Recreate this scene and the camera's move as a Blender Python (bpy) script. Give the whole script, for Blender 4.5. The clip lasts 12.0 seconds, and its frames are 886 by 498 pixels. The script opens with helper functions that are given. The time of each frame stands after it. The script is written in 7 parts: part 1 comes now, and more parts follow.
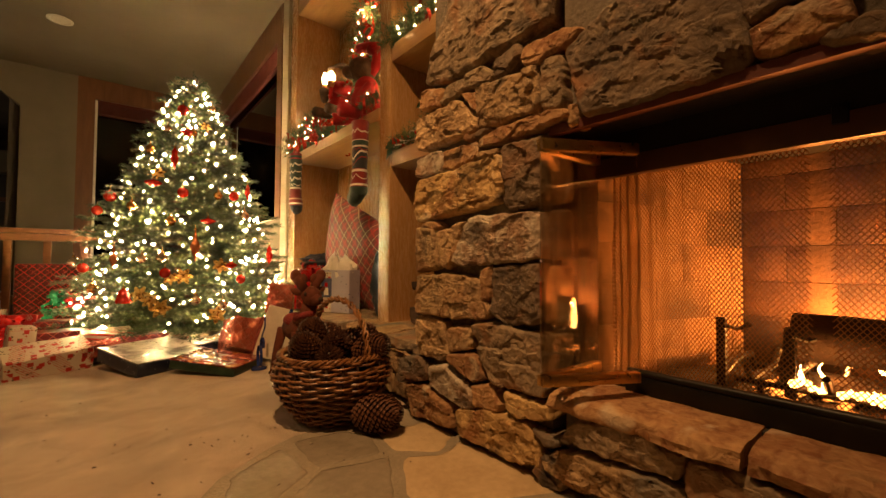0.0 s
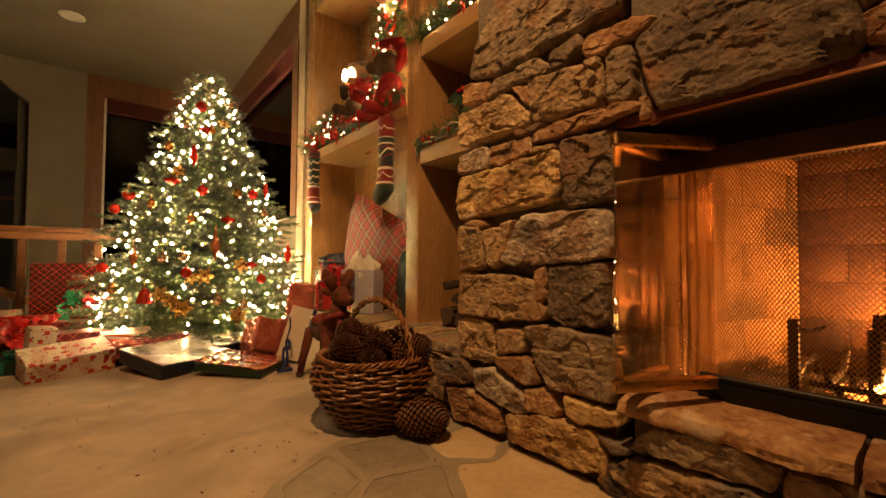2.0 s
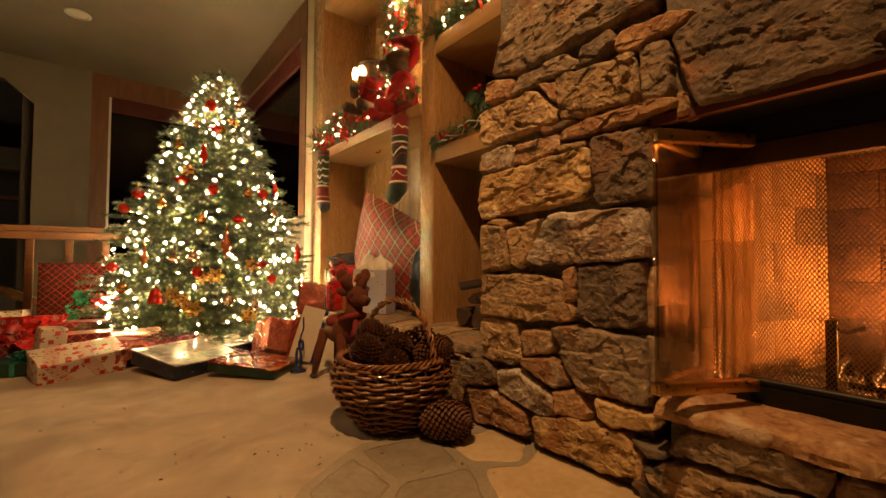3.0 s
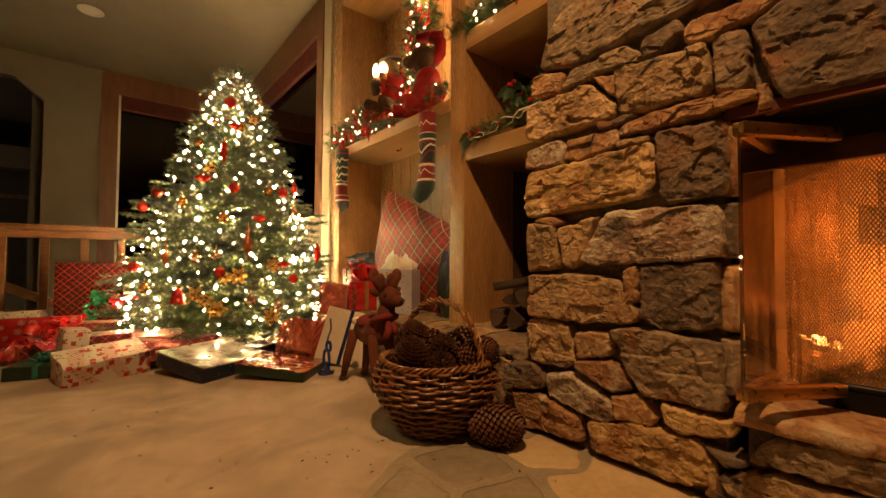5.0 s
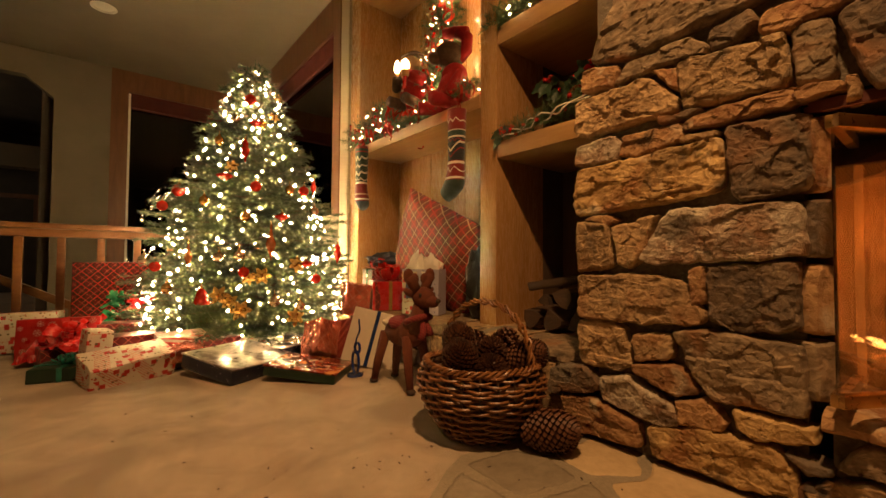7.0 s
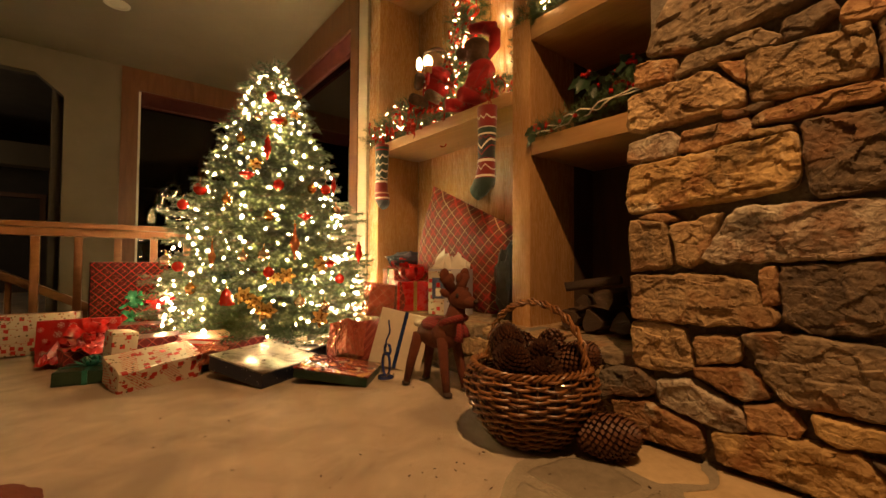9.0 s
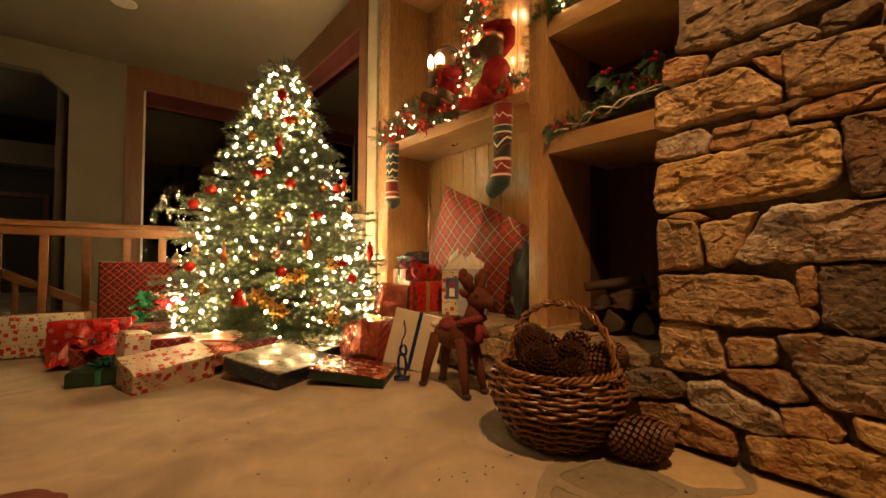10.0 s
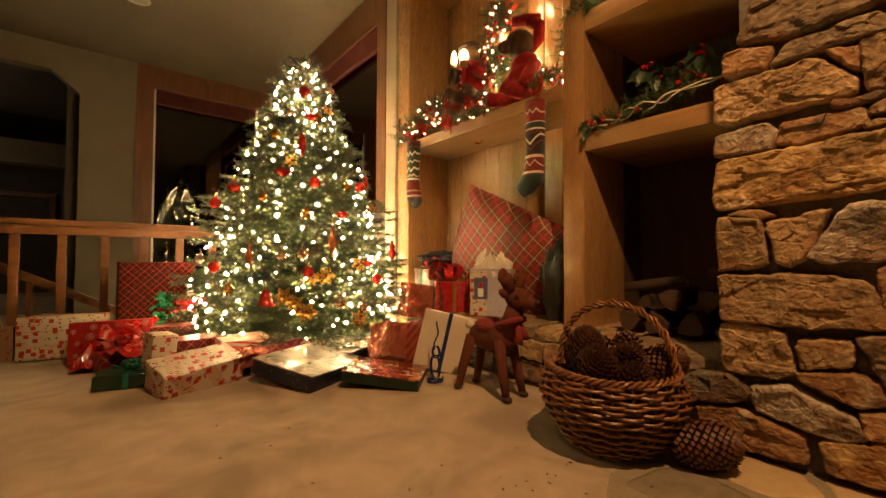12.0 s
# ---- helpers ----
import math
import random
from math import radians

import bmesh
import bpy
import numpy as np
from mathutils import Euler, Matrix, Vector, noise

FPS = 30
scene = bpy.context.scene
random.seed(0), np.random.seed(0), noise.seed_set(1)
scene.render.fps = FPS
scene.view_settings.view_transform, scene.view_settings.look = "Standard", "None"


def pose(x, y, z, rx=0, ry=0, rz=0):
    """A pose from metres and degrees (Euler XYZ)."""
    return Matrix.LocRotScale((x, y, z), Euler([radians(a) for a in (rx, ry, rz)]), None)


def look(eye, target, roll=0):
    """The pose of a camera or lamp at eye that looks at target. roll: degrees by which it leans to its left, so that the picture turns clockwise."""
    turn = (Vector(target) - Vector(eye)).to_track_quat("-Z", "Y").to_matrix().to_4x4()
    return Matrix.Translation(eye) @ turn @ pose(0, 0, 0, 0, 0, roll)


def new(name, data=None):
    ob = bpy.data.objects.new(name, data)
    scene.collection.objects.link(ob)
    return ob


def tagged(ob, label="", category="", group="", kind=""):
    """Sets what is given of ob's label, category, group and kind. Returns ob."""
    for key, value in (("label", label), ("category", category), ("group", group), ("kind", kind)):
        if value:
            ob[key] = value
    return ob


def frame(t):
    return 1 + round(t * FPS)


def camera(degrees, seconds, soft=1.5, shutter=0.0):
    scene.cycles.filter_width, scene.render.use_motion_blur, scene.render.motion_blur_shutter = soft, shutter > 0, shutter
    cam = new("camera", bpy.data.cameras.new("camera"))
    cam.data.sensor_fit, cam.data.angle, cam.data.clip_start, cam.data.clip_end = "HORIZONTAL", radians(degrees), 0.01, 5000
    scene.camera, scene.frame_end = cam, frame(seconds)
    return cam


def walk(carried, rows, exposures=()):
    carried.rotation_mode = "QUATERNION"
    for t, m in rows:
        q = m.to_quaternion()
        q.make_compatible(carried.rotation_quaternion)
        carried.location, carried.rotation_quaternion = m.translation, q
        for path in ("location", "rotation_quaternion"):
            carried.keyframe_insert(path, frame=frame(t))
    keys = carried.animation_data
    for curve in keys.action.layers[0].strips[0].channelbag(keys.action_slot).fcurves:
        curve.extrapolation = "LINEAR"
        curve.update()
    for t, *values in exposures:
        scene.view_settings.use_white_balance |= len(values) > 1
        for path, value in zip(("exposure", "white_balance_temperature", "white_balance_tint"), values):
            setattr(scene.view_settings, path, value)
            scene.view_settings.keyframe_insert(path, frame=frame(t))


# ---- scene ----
cam = camera(93.7, 12.0)
PATH = [
    (0.0, (0.0063, 0.2541, 0.6335), (1.3859, 1.9665, 0.7006), 0.32),
    (0.5, (-0.0188, 0.2909, 0.6329), (1.3611, 2.0031, 0.6998), 0.33),
    (1.0, (-0.0439, 0.3275, 0.6324), (1.3362, 2.0395, 0.6991), 0.35),
    (1.5, (-0.0691, 0.3640, 0.6319), (1.3112, 2.0758, 0.6983), 0.36),
    (2.0, (-0.0944, 0.4004, 0.6314), (1.2861, 2.1119, 0.6975), 0.37),
    (2.5, (-0.1198, 0.4367, 0.6309), (1.2610, 2.1480, 0.6967), 0.38),
    (3.0, (-0.1452, 0.4728, 0.6304), (1.2358, 2.1840, 0.6959), 0.38),
    (5.0, (-0.2476, 0.6170, 0.6287), (1.1344, 2.3274, 0.6929), 0.39),
    (5.5, (-0.2733, 0.6530, 0.6283), (1.1089, 2.3632, 0.6921), 0.39),
    (6.0, (-0.2991, 0.6889, 0.6279), (1.0834, 2.3990, 0.6913), 0.39),
    (6.5, (-0.3249, 0.7250, 0.6275), (1.0578, 2.4348, 0.6906), 0.39),
    (7.0, (-0.3507, 0.7610, 0.6272), (1.0323, 2.4707, 0.6898), 0.38),
    (9.0, (-0.4542, 0.9059, 0.6258), (0.9297, 2.6150, 0.6869), 0.35),
    (9.5, (-0.4801, 0.9424, 0.6256), (0.9041, 2.6514, 0.6861), 0.34),
    (10.0, (-0.5060, 0.9790, 0.6253), (0.8784, 2.6879, 0.6854), 0.33),
    (10.5, (-0.5319, 1.0158, 0.6250), (0.8528, 2.7246, 0.6847), 0.31),
    (11.0, (-0.5578, 1.0528, 0.6248), (0.8271, 2.7614, 0.6839), 0.30),
    (11.5, (-0.5836, 1.0899, 0.6245), (0.8015, 2.7984, 0.6832), 0.28),
    (12.0, (-0.6095, 1.1272, 0.6243), (0.7759, 2.8356, 0.6825), 0.26),
]
walk(cam, [(t, look(eye, target, roll)) for t, eye, target, roll in PATH])

# ---- world and lights ----
world = bpy.data.worlds.new("night")
scene.world = world
world.use_nodes = True
world.node_tree.nodes["Background"].inputs[0].default_value = (0.010, 0.013, 0.022, 1)
world.node_tree.nodes["Background"].inputs[1].default_value = 0.25
scene.view_settings.exposure = 0.12


def lamp(name, kind, place, watts, colour, size=0.05, target=None, angle=100, blend=0.8):
    data = bpy.data.lights.new(name, kind)
    data.energy, data.color = watts, colour
    if kind == "AREA":
        data.size = size
    else:
        data.shadow_soft_size = size
    if kind == "SPOT":
        data.spot_size, data.spot_blend = radians(angle), blend
    ob = new(name, data)
    ob.matrix_world = look(place, target or (place[0], place[1] + 0.001, 0))
    return ob


WARM = (1.0, 0.53, 0.20)
lamp("ceiling_spot", "SPOT", (-0.10, 0.75, 3.0), 250, WARM, 0.05, (0.48, 2.0, 0.2), 98, 1.0)
lamp("ceiling_spot", "SPOT", (-1.5, 1.6, 3.0), 18, WARM, 0.06, None, 130, 0.9)
lamp("ceiling_spot", "SPOT", (-1.6, -1.2, 3.0), 32, WARM, 0.06, None, 130, 0.9)
# unseen fill lamp, added so the soffit of the next room shows
lamp("hall_fill", "POINT", (-3.2, 9.0, 1.9), 14, (1.0, 0.72, 0.42), 0.1)
lamp("fire_glow", "POINT", (1.73, 0.40, 0.40), 100.0, (1.0, 0.33, 0.060), 0.05)
lamp("fire_glow", "POINT", (1.40, 0.44, 0.350), 2.2, (1.0, 0.33, 0.060), 0.06)
lamp("fire_glow", "POINT", (1.66, 0.10, 0.36), 4.0, (1.0, 0.33, 0.060), 0.08)

# the strings of lights in the garlands, as small lamps among the bulbs
for place, watts in (((1.47, 3.08, 1.80), 3.6), ((1.47, 3.04, 2.15), 5.2), ((1.48, 3.00, 2.50), 4.4), ((1.30, 3.62, 1.70), 2.2), ((1.45, 2.58, 1.80), 0.8), ((1.31, 2.12, 2.00), 1.2)):
    lamp("string_light", "POINT", place, watts, (1.0, 0.60, 0.24), 0.012)

# ---- materials ----
def surface(name, low, high, scale=6.0, rough=0.6, metal=0.0, bump=0.0, bump_scale=40.0, fine=0.25, vary=0.0, stretch=(1, 1, 1), sheen=0.0, coat=0.0, distort=0.0, stains=(), spread=0.18):
    """A node material: broad and fine noise between two colours, an uneven gloss and a fine relief."""
    m = bpy.data.materials.new(name)
    m.use_nodes = True
    n, l = m.node_tree.nodes, m.node_tree.links
    b = n["Principled BSDF"]
    co = n.new("ShaderNodeTexCoord")
    mp = n.new("ShaderNodeMapping")
    mp.inputs["Scale"].default_value = stretch
    l.new(co.outputs["Object"], mp.inputs["Vector"])
    info = n.new("ShaderNodeObjectInfo")
    off = n.new("ShaderNodeVectorMath")
    off.operation = "MULTIPLY_ADD"
    off.inputs[1].default_value = (7.0, 5.0, 3.0)
    l.new(info.outputs["Random"], off.inputs[0])
    l.new(mp.outputs["Vector"], off.inputs[2])
    broad, small = n.new("ShaderNodeTexNoise"), n.new("ShaderNodeTexNoise")
    for tex, sc, de in ((broad, scale, 4), (small, bump_scale, 9)):
        tex.inputs["Scale"].default_value, tex.inputs["Detail"].default_value, tex.inputs["Roughness"].default_value = sc, de, 0.58
        tex.inputs["Distortion"].default_value = distort
        l.new(off.outputs[0], tex.inputs["Vector"])
    add = n.new("ShaderNodeMix")
    add.data_type = "FLOAT"
    add.inputs[0].default_value = fine
    l.new(broad.outputs["Fac"], add.inputs[2])
    l.new(small.outputs["Fac"], add.inputs[3])
    ramp = n.new("ShaderNodeValToRGB")
    ramp.color_ramp.elements[0].position, ramp.color_ramp.elements[1].position = 0.5 - spread, 0.5 + spread
    ramp.color_ramp.elements[0].color, ramp.color_ramp.elements[1].color = (*low, 1), (*high, 1)
    l.new(add.outputs[0], ramp.inputs["Fac"])
    col = ramp.outputs["Color"]
    for k, (colour, sc, lo, hi) in enumerate(stains):
        st, sr, mx = n.new("ShaderNodeTexNoise"), n.new("ShaderNodeMapRange"), n.new("ShaderNodeMix")
        st.inputs["Scale"].default_value, st.inputs["Detail"].default_value, st.inputs["Distortion"].default_value = sc, 5, 0.7
        sh = n.new("ShaderNodeVectorMath")
        sh.inputs[1].default_value = (3.1 * k + 1.7, 0.6 * k, 2.2)
        l.new(off.outputs[0], sh.inputs[0])
        l.new(sh.outputs[0], st.inputs["Vector"])
        sr.inputs["From Min"].default_value, sr.inputs["From Max"].default_value = lo, hi
        l.new(st.outputs["Fac"], sr.inputs["Value"])
        mx.data_type = "RGBA"
        mx.inputs[7].default_value = (*colour, 1)
        l.new(sr.outputs[0], mx.inputs[0])
        l.new(col, mx.inputs[6])
        col = mx.outputs[2]
    if vary:
        hue = n.new("ShaderNodeHueSaturation")
        val = n.new("ShaderNodeMapRange")
        val.inputs["To Min"].default_value, val.inputs["To Max"].default_value = 1 - vary, 1 + vary
        l.new(info.outputs["Random"], val.inputs["Value"])
        l.new(val.outputs[0], hue.inputs["Value"])
        l.new(col, hue.inputs["Color"])
        col = hue.outputs["Color"]
    l.new(col, b.inputs["Base Color"])
    rr = n.new("ShaderNodeMapRange")
    rr.inputs["To Min"].default_value, rr.inputs["To Max"].default_value = max(rough - 0.12, 0.02), min(rough + 0.12, 1)
    l.new(small.outputs["Fac"], rr.inputs["Value"])
    l.new(rr.outputs[0], b.inputs["Roughness"])
    b.inputs["Metallic"].default_value = metal
    b.inputs["Sheen Weight"].default_value = sheen
    b.inputs["Coat Weight"].default_value = coat
    if bump:
        bp = n.new("ShaderNodeBump")
        bp.inputs["Strength"].default_value, bp.inputs["Distance"].default_value = 1.0, bump
        l.new(add.outputs[0] if fine > 0.5 else small.outputs["Fac"], bp.inputs["Height"])
        l.new(bp.outputs["Normal"], b.inputs["Normal"])
    return m


def glowing(name, colour, strength):
    m = bpy.data.materials.new(name)
    m.use_nodes = True
    b = m.node_tree.nodes["Principled BSDF"]
    b.inputs["Base Color"].default_value = (*colour, 1)
    b.inputs["Emission Color"].default_value = (*colour, 1)
    b.inputs["Emission Strength"].default_value = strength
    return m


def sheet_glass(name, tint, gloss, graze):
    """A thin pane: it lets light straight through, tinted, and mirrors a part of it, more at a slant."""
    m = bpy.data.materials.new(name)
    m.use_nodes = True
    n, l = m.node_tree.nodes, m.node_tree.links
    clear, shine, mix, slant, square, ma = (n.new("ShaderNode" + k) for k in ("BsdfTransparent", "BsdfGlossy", "MixShader", "LayerWeight", "Math", "Math"))
    clear.inputs["Color"].default_value = (*tint, 1)
    shine.inputs["Roughness"].default_value = 0.0
    slant.inputs["Blend"].default_value = 0.5
    square.operation = "POWER"
    square.inputs[1].default_value = 2.0
    ma.operation = "MULTIPLY_ADD"
    ma.use_clamp = True
    ma.inputs[1].default_value, ma.inputs[2].default_value = graze, gloss
    l.new(slant.outputs["Facing"], square.inputs[0])
    l.new(square.outputs[0], ma.inputs[0])
    l.new(ma.outputs[0], mix.inputs[0])
    l.new(clear.outputs[0], mix.inputs[1])
    l.new(shine.outputs[0], mix.inputs[2])
    l.new(mix.outputs[0], n["Material Output"].inputs["Surface"])
    return m


CARPET = surface("carpet", (0.36, 0.255, 0.16), (0.62, 0.48, 0.335), 6.5, 0.95, bump=0.008, bump_scale=300, fine=0.28, sheen=0.3, distort=0.5, stains=(((0.30, 0.21, 0.13), 2.2, 0.50, 0.66),))
PAINT = surface("cream_paint", (0.178, 0.148, 0.098), (0.222, 0.185, 0.125), 2, 0.7, bump=0.0006, bump_scale=120, fine=0.15)
CEIL = surface("ceiling_paint", (0.215, 0.172, 0.120), (0.255, 0.206, 0.145), 1.5, 0.85, bump=0.001, bump_scale=90, fine=0.15)
PINE = surface("knotty_pine", (0.32, 0.168, 0.066), (0.46, 0.26, 0.11), 3.0, 0.27, bump=0.0006, bump_scale=30, fine=0.3, stretch=(6, 6, 0.6), vary=0.10, coat=0.4, distort=0.8)
PINE_H = surface("pine_board", (0.32, 0.168, 0.066), (0.46, 0.26, 0.11), 3.0, 0.36, bump=0.0005, bump_scale=30, fine=0.3, stretch=(6, 0.6, 6), vary=0.10, coat=0.15, distort=0.8)
FIR = surface("fir_trim", (0.13, 0.052, 0.021), (0.205, 0.088, 0.036), 3.0, 0.45, bump=0.0005, bump_scale=30, fine=0.3, stretch=(5, 5, 0.7), distort=0.8)
RAILW = surface("rail_wood", (0.15, 0.060, 0.022), (0.245, 0.106, 0.040), 4.0, 0.42, bump=0.0005, bump_scale=30, fine=0.3, stretch=(1, 5, 5), distort=0.8)
WHITEP = surface("white_jamb_paint", (0.66, 0.60, 0.50), (0.74, 0.68, 0.57), 3, 0.4, bump=0.0003, bump_scale=60)
JAMB = surface("pale_jamb_paint", (0.40, 0.33, 0.235), (0.48, 0.40, 0.29), 3, 0.38, bump=0.0004, bump_scale=60)
BLIND = surface("cellular_blind", (0.10, 0.022, 0.018), (0.15, 0.035, 0.028), 9, 0.85, bump=0.001, bump_scale=60)
MORTAR = surface("mortar", (0.115, 0.092, 0.068), (0.21, 0.172, 0.128), 14, 0.95, bump=0.012, bump_scale=70, fine=0.6)
GOLD = surface("golden_stone", (0.28, 0.155, 0.055), (0.62, 0.42, 0.19), 7, 0.85, bump=0.020, bump_scale=38, fine=0.55, vary=0.12, distort=0.6, stains=(((0.27, 0.115, 0.042), 6, 0.54, 0.74), ((0.055, 0.04, 0.03), 8, 0.58, 0.74), ((0.60, 0.50, 0.36), 9, 0.60, 0.76)), spread=0.12)
TAN = surface("tan_stone", (0.22, 0.13, 0.062), (0.54, 0.37, 0.20), 7, 0.88, bump=0.022, bump_scale=42, fine=0.6, vary=0.15, distort=0.6, stains=(((0.27, 0.115, 0.042), 6, 0.54, 0.74), ((0.055, 0.04, 0.03), 8, 0.58, 0.74), ((0.20, 0.17, 0.135), 4, 0.56, 0.70)), spread=0.12)
GREY = surface("grey_stone", (0.13, 0.088, 0.053), (0.36, 0.262, 0.165), 6, 0.85, bump=0.018, bump_scale=36, fine=0.55, vary=0.12, distort=0.5, stains=(((0.055, 0.04, 0.03), 8, 0.58, 0.74), ((0.27, 0.115, 0.042), 6, 0.54, 0.74)), spread=0.12)
RUST = surface("rusty_stone", (0.22, 0.088, 0.036), (0.48, 0.29, 0.14), 8, 0.88, bump=0.020, bump_scale=42, fine=0.55, vary=0.15, distort=0.6, stains=(((0.055, 0.04, 0.03), 8, 0.58, 0.74), ((0.60, 0.50, 0.36), 9, 0.60, 0.76)), spread=0.12)
DARKST = surface("dark_stone", (0.075, 0.051, 0.035), (0.215, 0.148, 0.094), 7, 0.85, bump=0.020, bump_scale=36, fine=0.55, vary=0.12, distort=0.6, stains=(((0.20, 0.17, 0.135), 4, 0.56, 0.70), ((0.27, 0.115, 0.042), 6, 0.54, 0.74), ((0.055, 0.04, 0.03), 8, 0.58, 0.74)), spread=0.12)
PALE = surface("pale_stone", (0.20, 0.12, 0.075), (0.60, 0.52, 0.41), 9, 0.85, bump=0.018, bump_scale=38, fine=0.5, vary=0.08, distort=0.8, stains=(((0.27, 0.115, 0.042), 6, 0.54, 0.74), ((0.055, 0.04, 0.03), 8, 0.58, 0.74)), spread=0.12)
FLAGG = surface("grey_flagstone", (0.20, 0.165, 0.12), (0.33, 0.275, 0.205), 5, 0.6, bump=0.004, bump_scale=40, fine=0.4, vary=0.12, stains=(((0.42, 0.33, 0.22), 4, 0.58, 0.72),))
FLAG = surface("flagstone", (0.42, 0.30, 0.17), (0.60, 0.45, 0.27), 5, 0.7, bump=0.004, bump_scale=40, fine=0.4, vary=0.10)
GROUT = surface("grout", (0.24, 0.20, 0.145), (0.36, 0.30, 0.22), 8, 0.9, bump=0.006, bump_scale=90, fine=0.5)
CINDER = surface("ash_and_cinders", (0.02, 0.015, 0.012), (0.06, 0.047, 0.038), 20, 0.95, bump=0.006, bump_scale=70)
FIREBRICK = surface("firebrick", (0.17, 0.092, 0.042), (0.32, 0.185, 0.090), 5, 0.9, bump=0.004, bump_scale=45, fine=0.4, vary=0.15, stains=(((0.055, 0.032, 0.02), 2.6, 0.47, 0.66), ((0.09, 0.05, 0.03), 9, 0.58, 0.74)))
# back wall bricks: soot, with the firelight's falloff darkened into the colour too
DIM_SOOTBRICK = surface("dimmed_sooted_firebrick", (0.075, 0.036, 0.017), (0.16, 0.085, 0.042), 5, 0.9, bump=0.004, bump_scale=45, fine=0.4, vary=0.15, stains=(((0.035, 0.02, 0.013), 2.6, 0.42, 0.62), ((0.06, 0.03, 0.02), 9, 0.55, 0.74)))
SOOT = surface("soot_joint", (0.10, 0.06, 0.035), (0.17, 0.11, 0.065), 8, 0.95, bump=0.004, bump_scale=60)
BLACK = surface("black_steel", (0.010, 0.009, 0.008), (0.022, 0.019, 0.016), 8, 0.42, metal=0.6, bump=0.0006, bump_scale=80)
SOOTBLACK = surface("matte_soot", (0.005, 0.004, 0.0035), (0.010, 0.008, 0.007), 8, 0.97, bump=0.002, bump_scale=60)
BRASS = surface("aged_brass", (0.50, 0.29, 0.10), (0.68, 0.42, 0.17), 8, 0.30, metal=1.0, bump=0.0003, bump_scale=60)
REDSTEEL = surface("rust_red_angle_iron", (0.075, 0.014, 0.007), (0.12, 0.024, 0.011), 8, 0.7, metal=0.1, bump=0.001, bump_scale=60)
GLASS = sheet_glass("bronze_tinted_glass", (0.95, 0.92, 0.86), 0.05, 1.5)
NIGHTPANE = sheet_glass("tinted_window_glass", (0.06, 0.06, 0.065), 0.06, 0.5)
NICHE = surface("dark_brown_boards", (0.045, 0.025, 0.013), (0.085, 0.048, 0.024), 3, 0.7, bump=0.001, bump_scale=40, stretch=(6, 6, 0.7))
DARK = surface("dimmed_hall_paint", (0.06, 0.05, 0.04), (0.09, 0.075, 0.06), 3, 0.8, bump=0.001, bump_scale=60)
NIGHT = surface("night_yard", (0.004, 0.004, 0.006), (0.008, 0.008, 0.011), 2, 0.9)


# ---- building blocks ----
def box(bm, x0, x1, y0, y1, z0, z1, bevel=0.0):
    vs = [bm.verts.new((x, y, z)) for x in (x0, x1) for y in (y0, y1) for z in (z0, z1)]
    fs = [bm.faces.new([vs[i] for i in q]) for q in ((0, 1, 3, 2), (4, 6, 7, 5), (0, 4, 5, 1), (2, 3, 7, 6), (0, 2, 6, 4), (1, 5, 7, 3))]
    if bevel:
        es = list({e for f in fs for e in f.edges})
        bmesh.ops.bevel(bm, geom=es, offset=bevel, segments=2, affect="EDGES", profile=0.6)
    return bm


def boxed(*args, **kw):
    return box(bmesh.new(), *args, **kw)


def part(name, bm, material, parent=None, label="", smooth=True):
    """Links a bmesh as one mesh object, under a thing or a part."""
    me = bpy.data.meshes.new(name)
    bmesh.ops.recalc_face_normals(bm, faces=bm.faces)
    bm.to_mesh(me)
    bm.free()
    return mesh_part(name, me, material, parent, label, smooth)


def mesh_part(name, me, material, parent=None, label="", smooth=True, crease=38):
    for m in material if isinstance(material, (list, tuple)) else [material]:
        me.materials.append(m)
    if smooth:
        me.shade_smooth()
        me.set_sharp_from_angle(angle=radians(crease))
    ob = new(name, me)
    if parent is not None:
        ob.parent = parent
        ob.matrix_parent_inverse = parent.matrix_basis.inverted()
    if label:
        tagged(ob, label)
    return ob


def raw(verts, faces):
    me = bpy.data.meshes.new("mesh")
    me.from_pydata([tuple(v) for v in verts], [], [tuple(f) for f in faces])
    me.update()
    return me


def thing(name, place, label, category, group="", kind="", turn=0.0):
    ob = new(name)
    ob.empty_display_size = 0.05
    ob.matrix_basis = pose(*place, 0, 0, turn)
    return tagged(ob, label, category, group, kind)


def structure(name, bm, material, label=""):
    return tagged(part(name, bm, material), label, kind="structure")


def tube(points, radius, sides=8, closed=False, taper=None):
    """Verts and faces of a round bar along points."""
    pts = [Vector(p) for p in points]
    n = len(pts)
    vs, fs = [], []
    ref = None
    for i, p in enumerate(pts):
        a = pts[(i - 1) % n] if (closed or i > 0) else p
        b = pts[(i + 1) % n] if (closed or i < n - 1) else p
        d = (b - a).normalized()
        if ref is None:
            ref = d.orthogonal().normalized()
        ref = (ref - d * ref.dot(d))
        ref = ref.normalized() if ref.length > 1e-6 else d.orthogonal().normalized()
        s = d.cross(ref)
        r = radius if taper is None else radius * taper(i / max(n - 1, 1))
        for k in range(sides):
            w = 2 * math.pi * k / sides
            vs.append(p + (ref * math.cos(w) + s * math.sin(w)) * r)
    rings = n if closed else n - 1
    for i in range(rings):
        j = (i + 1) % n
        for k in range(sides):
            k2 = (k + 1) % sides
            fs.append((i * sides + k, i * sides + k2, j * sides + k2, j * sides + k))
    if not closed:
        fs.append(tuple(range(sides))[::-1])
        fs.append(tuple((n - 1) * sides + k for k in range(sides)))
    return vs, fs


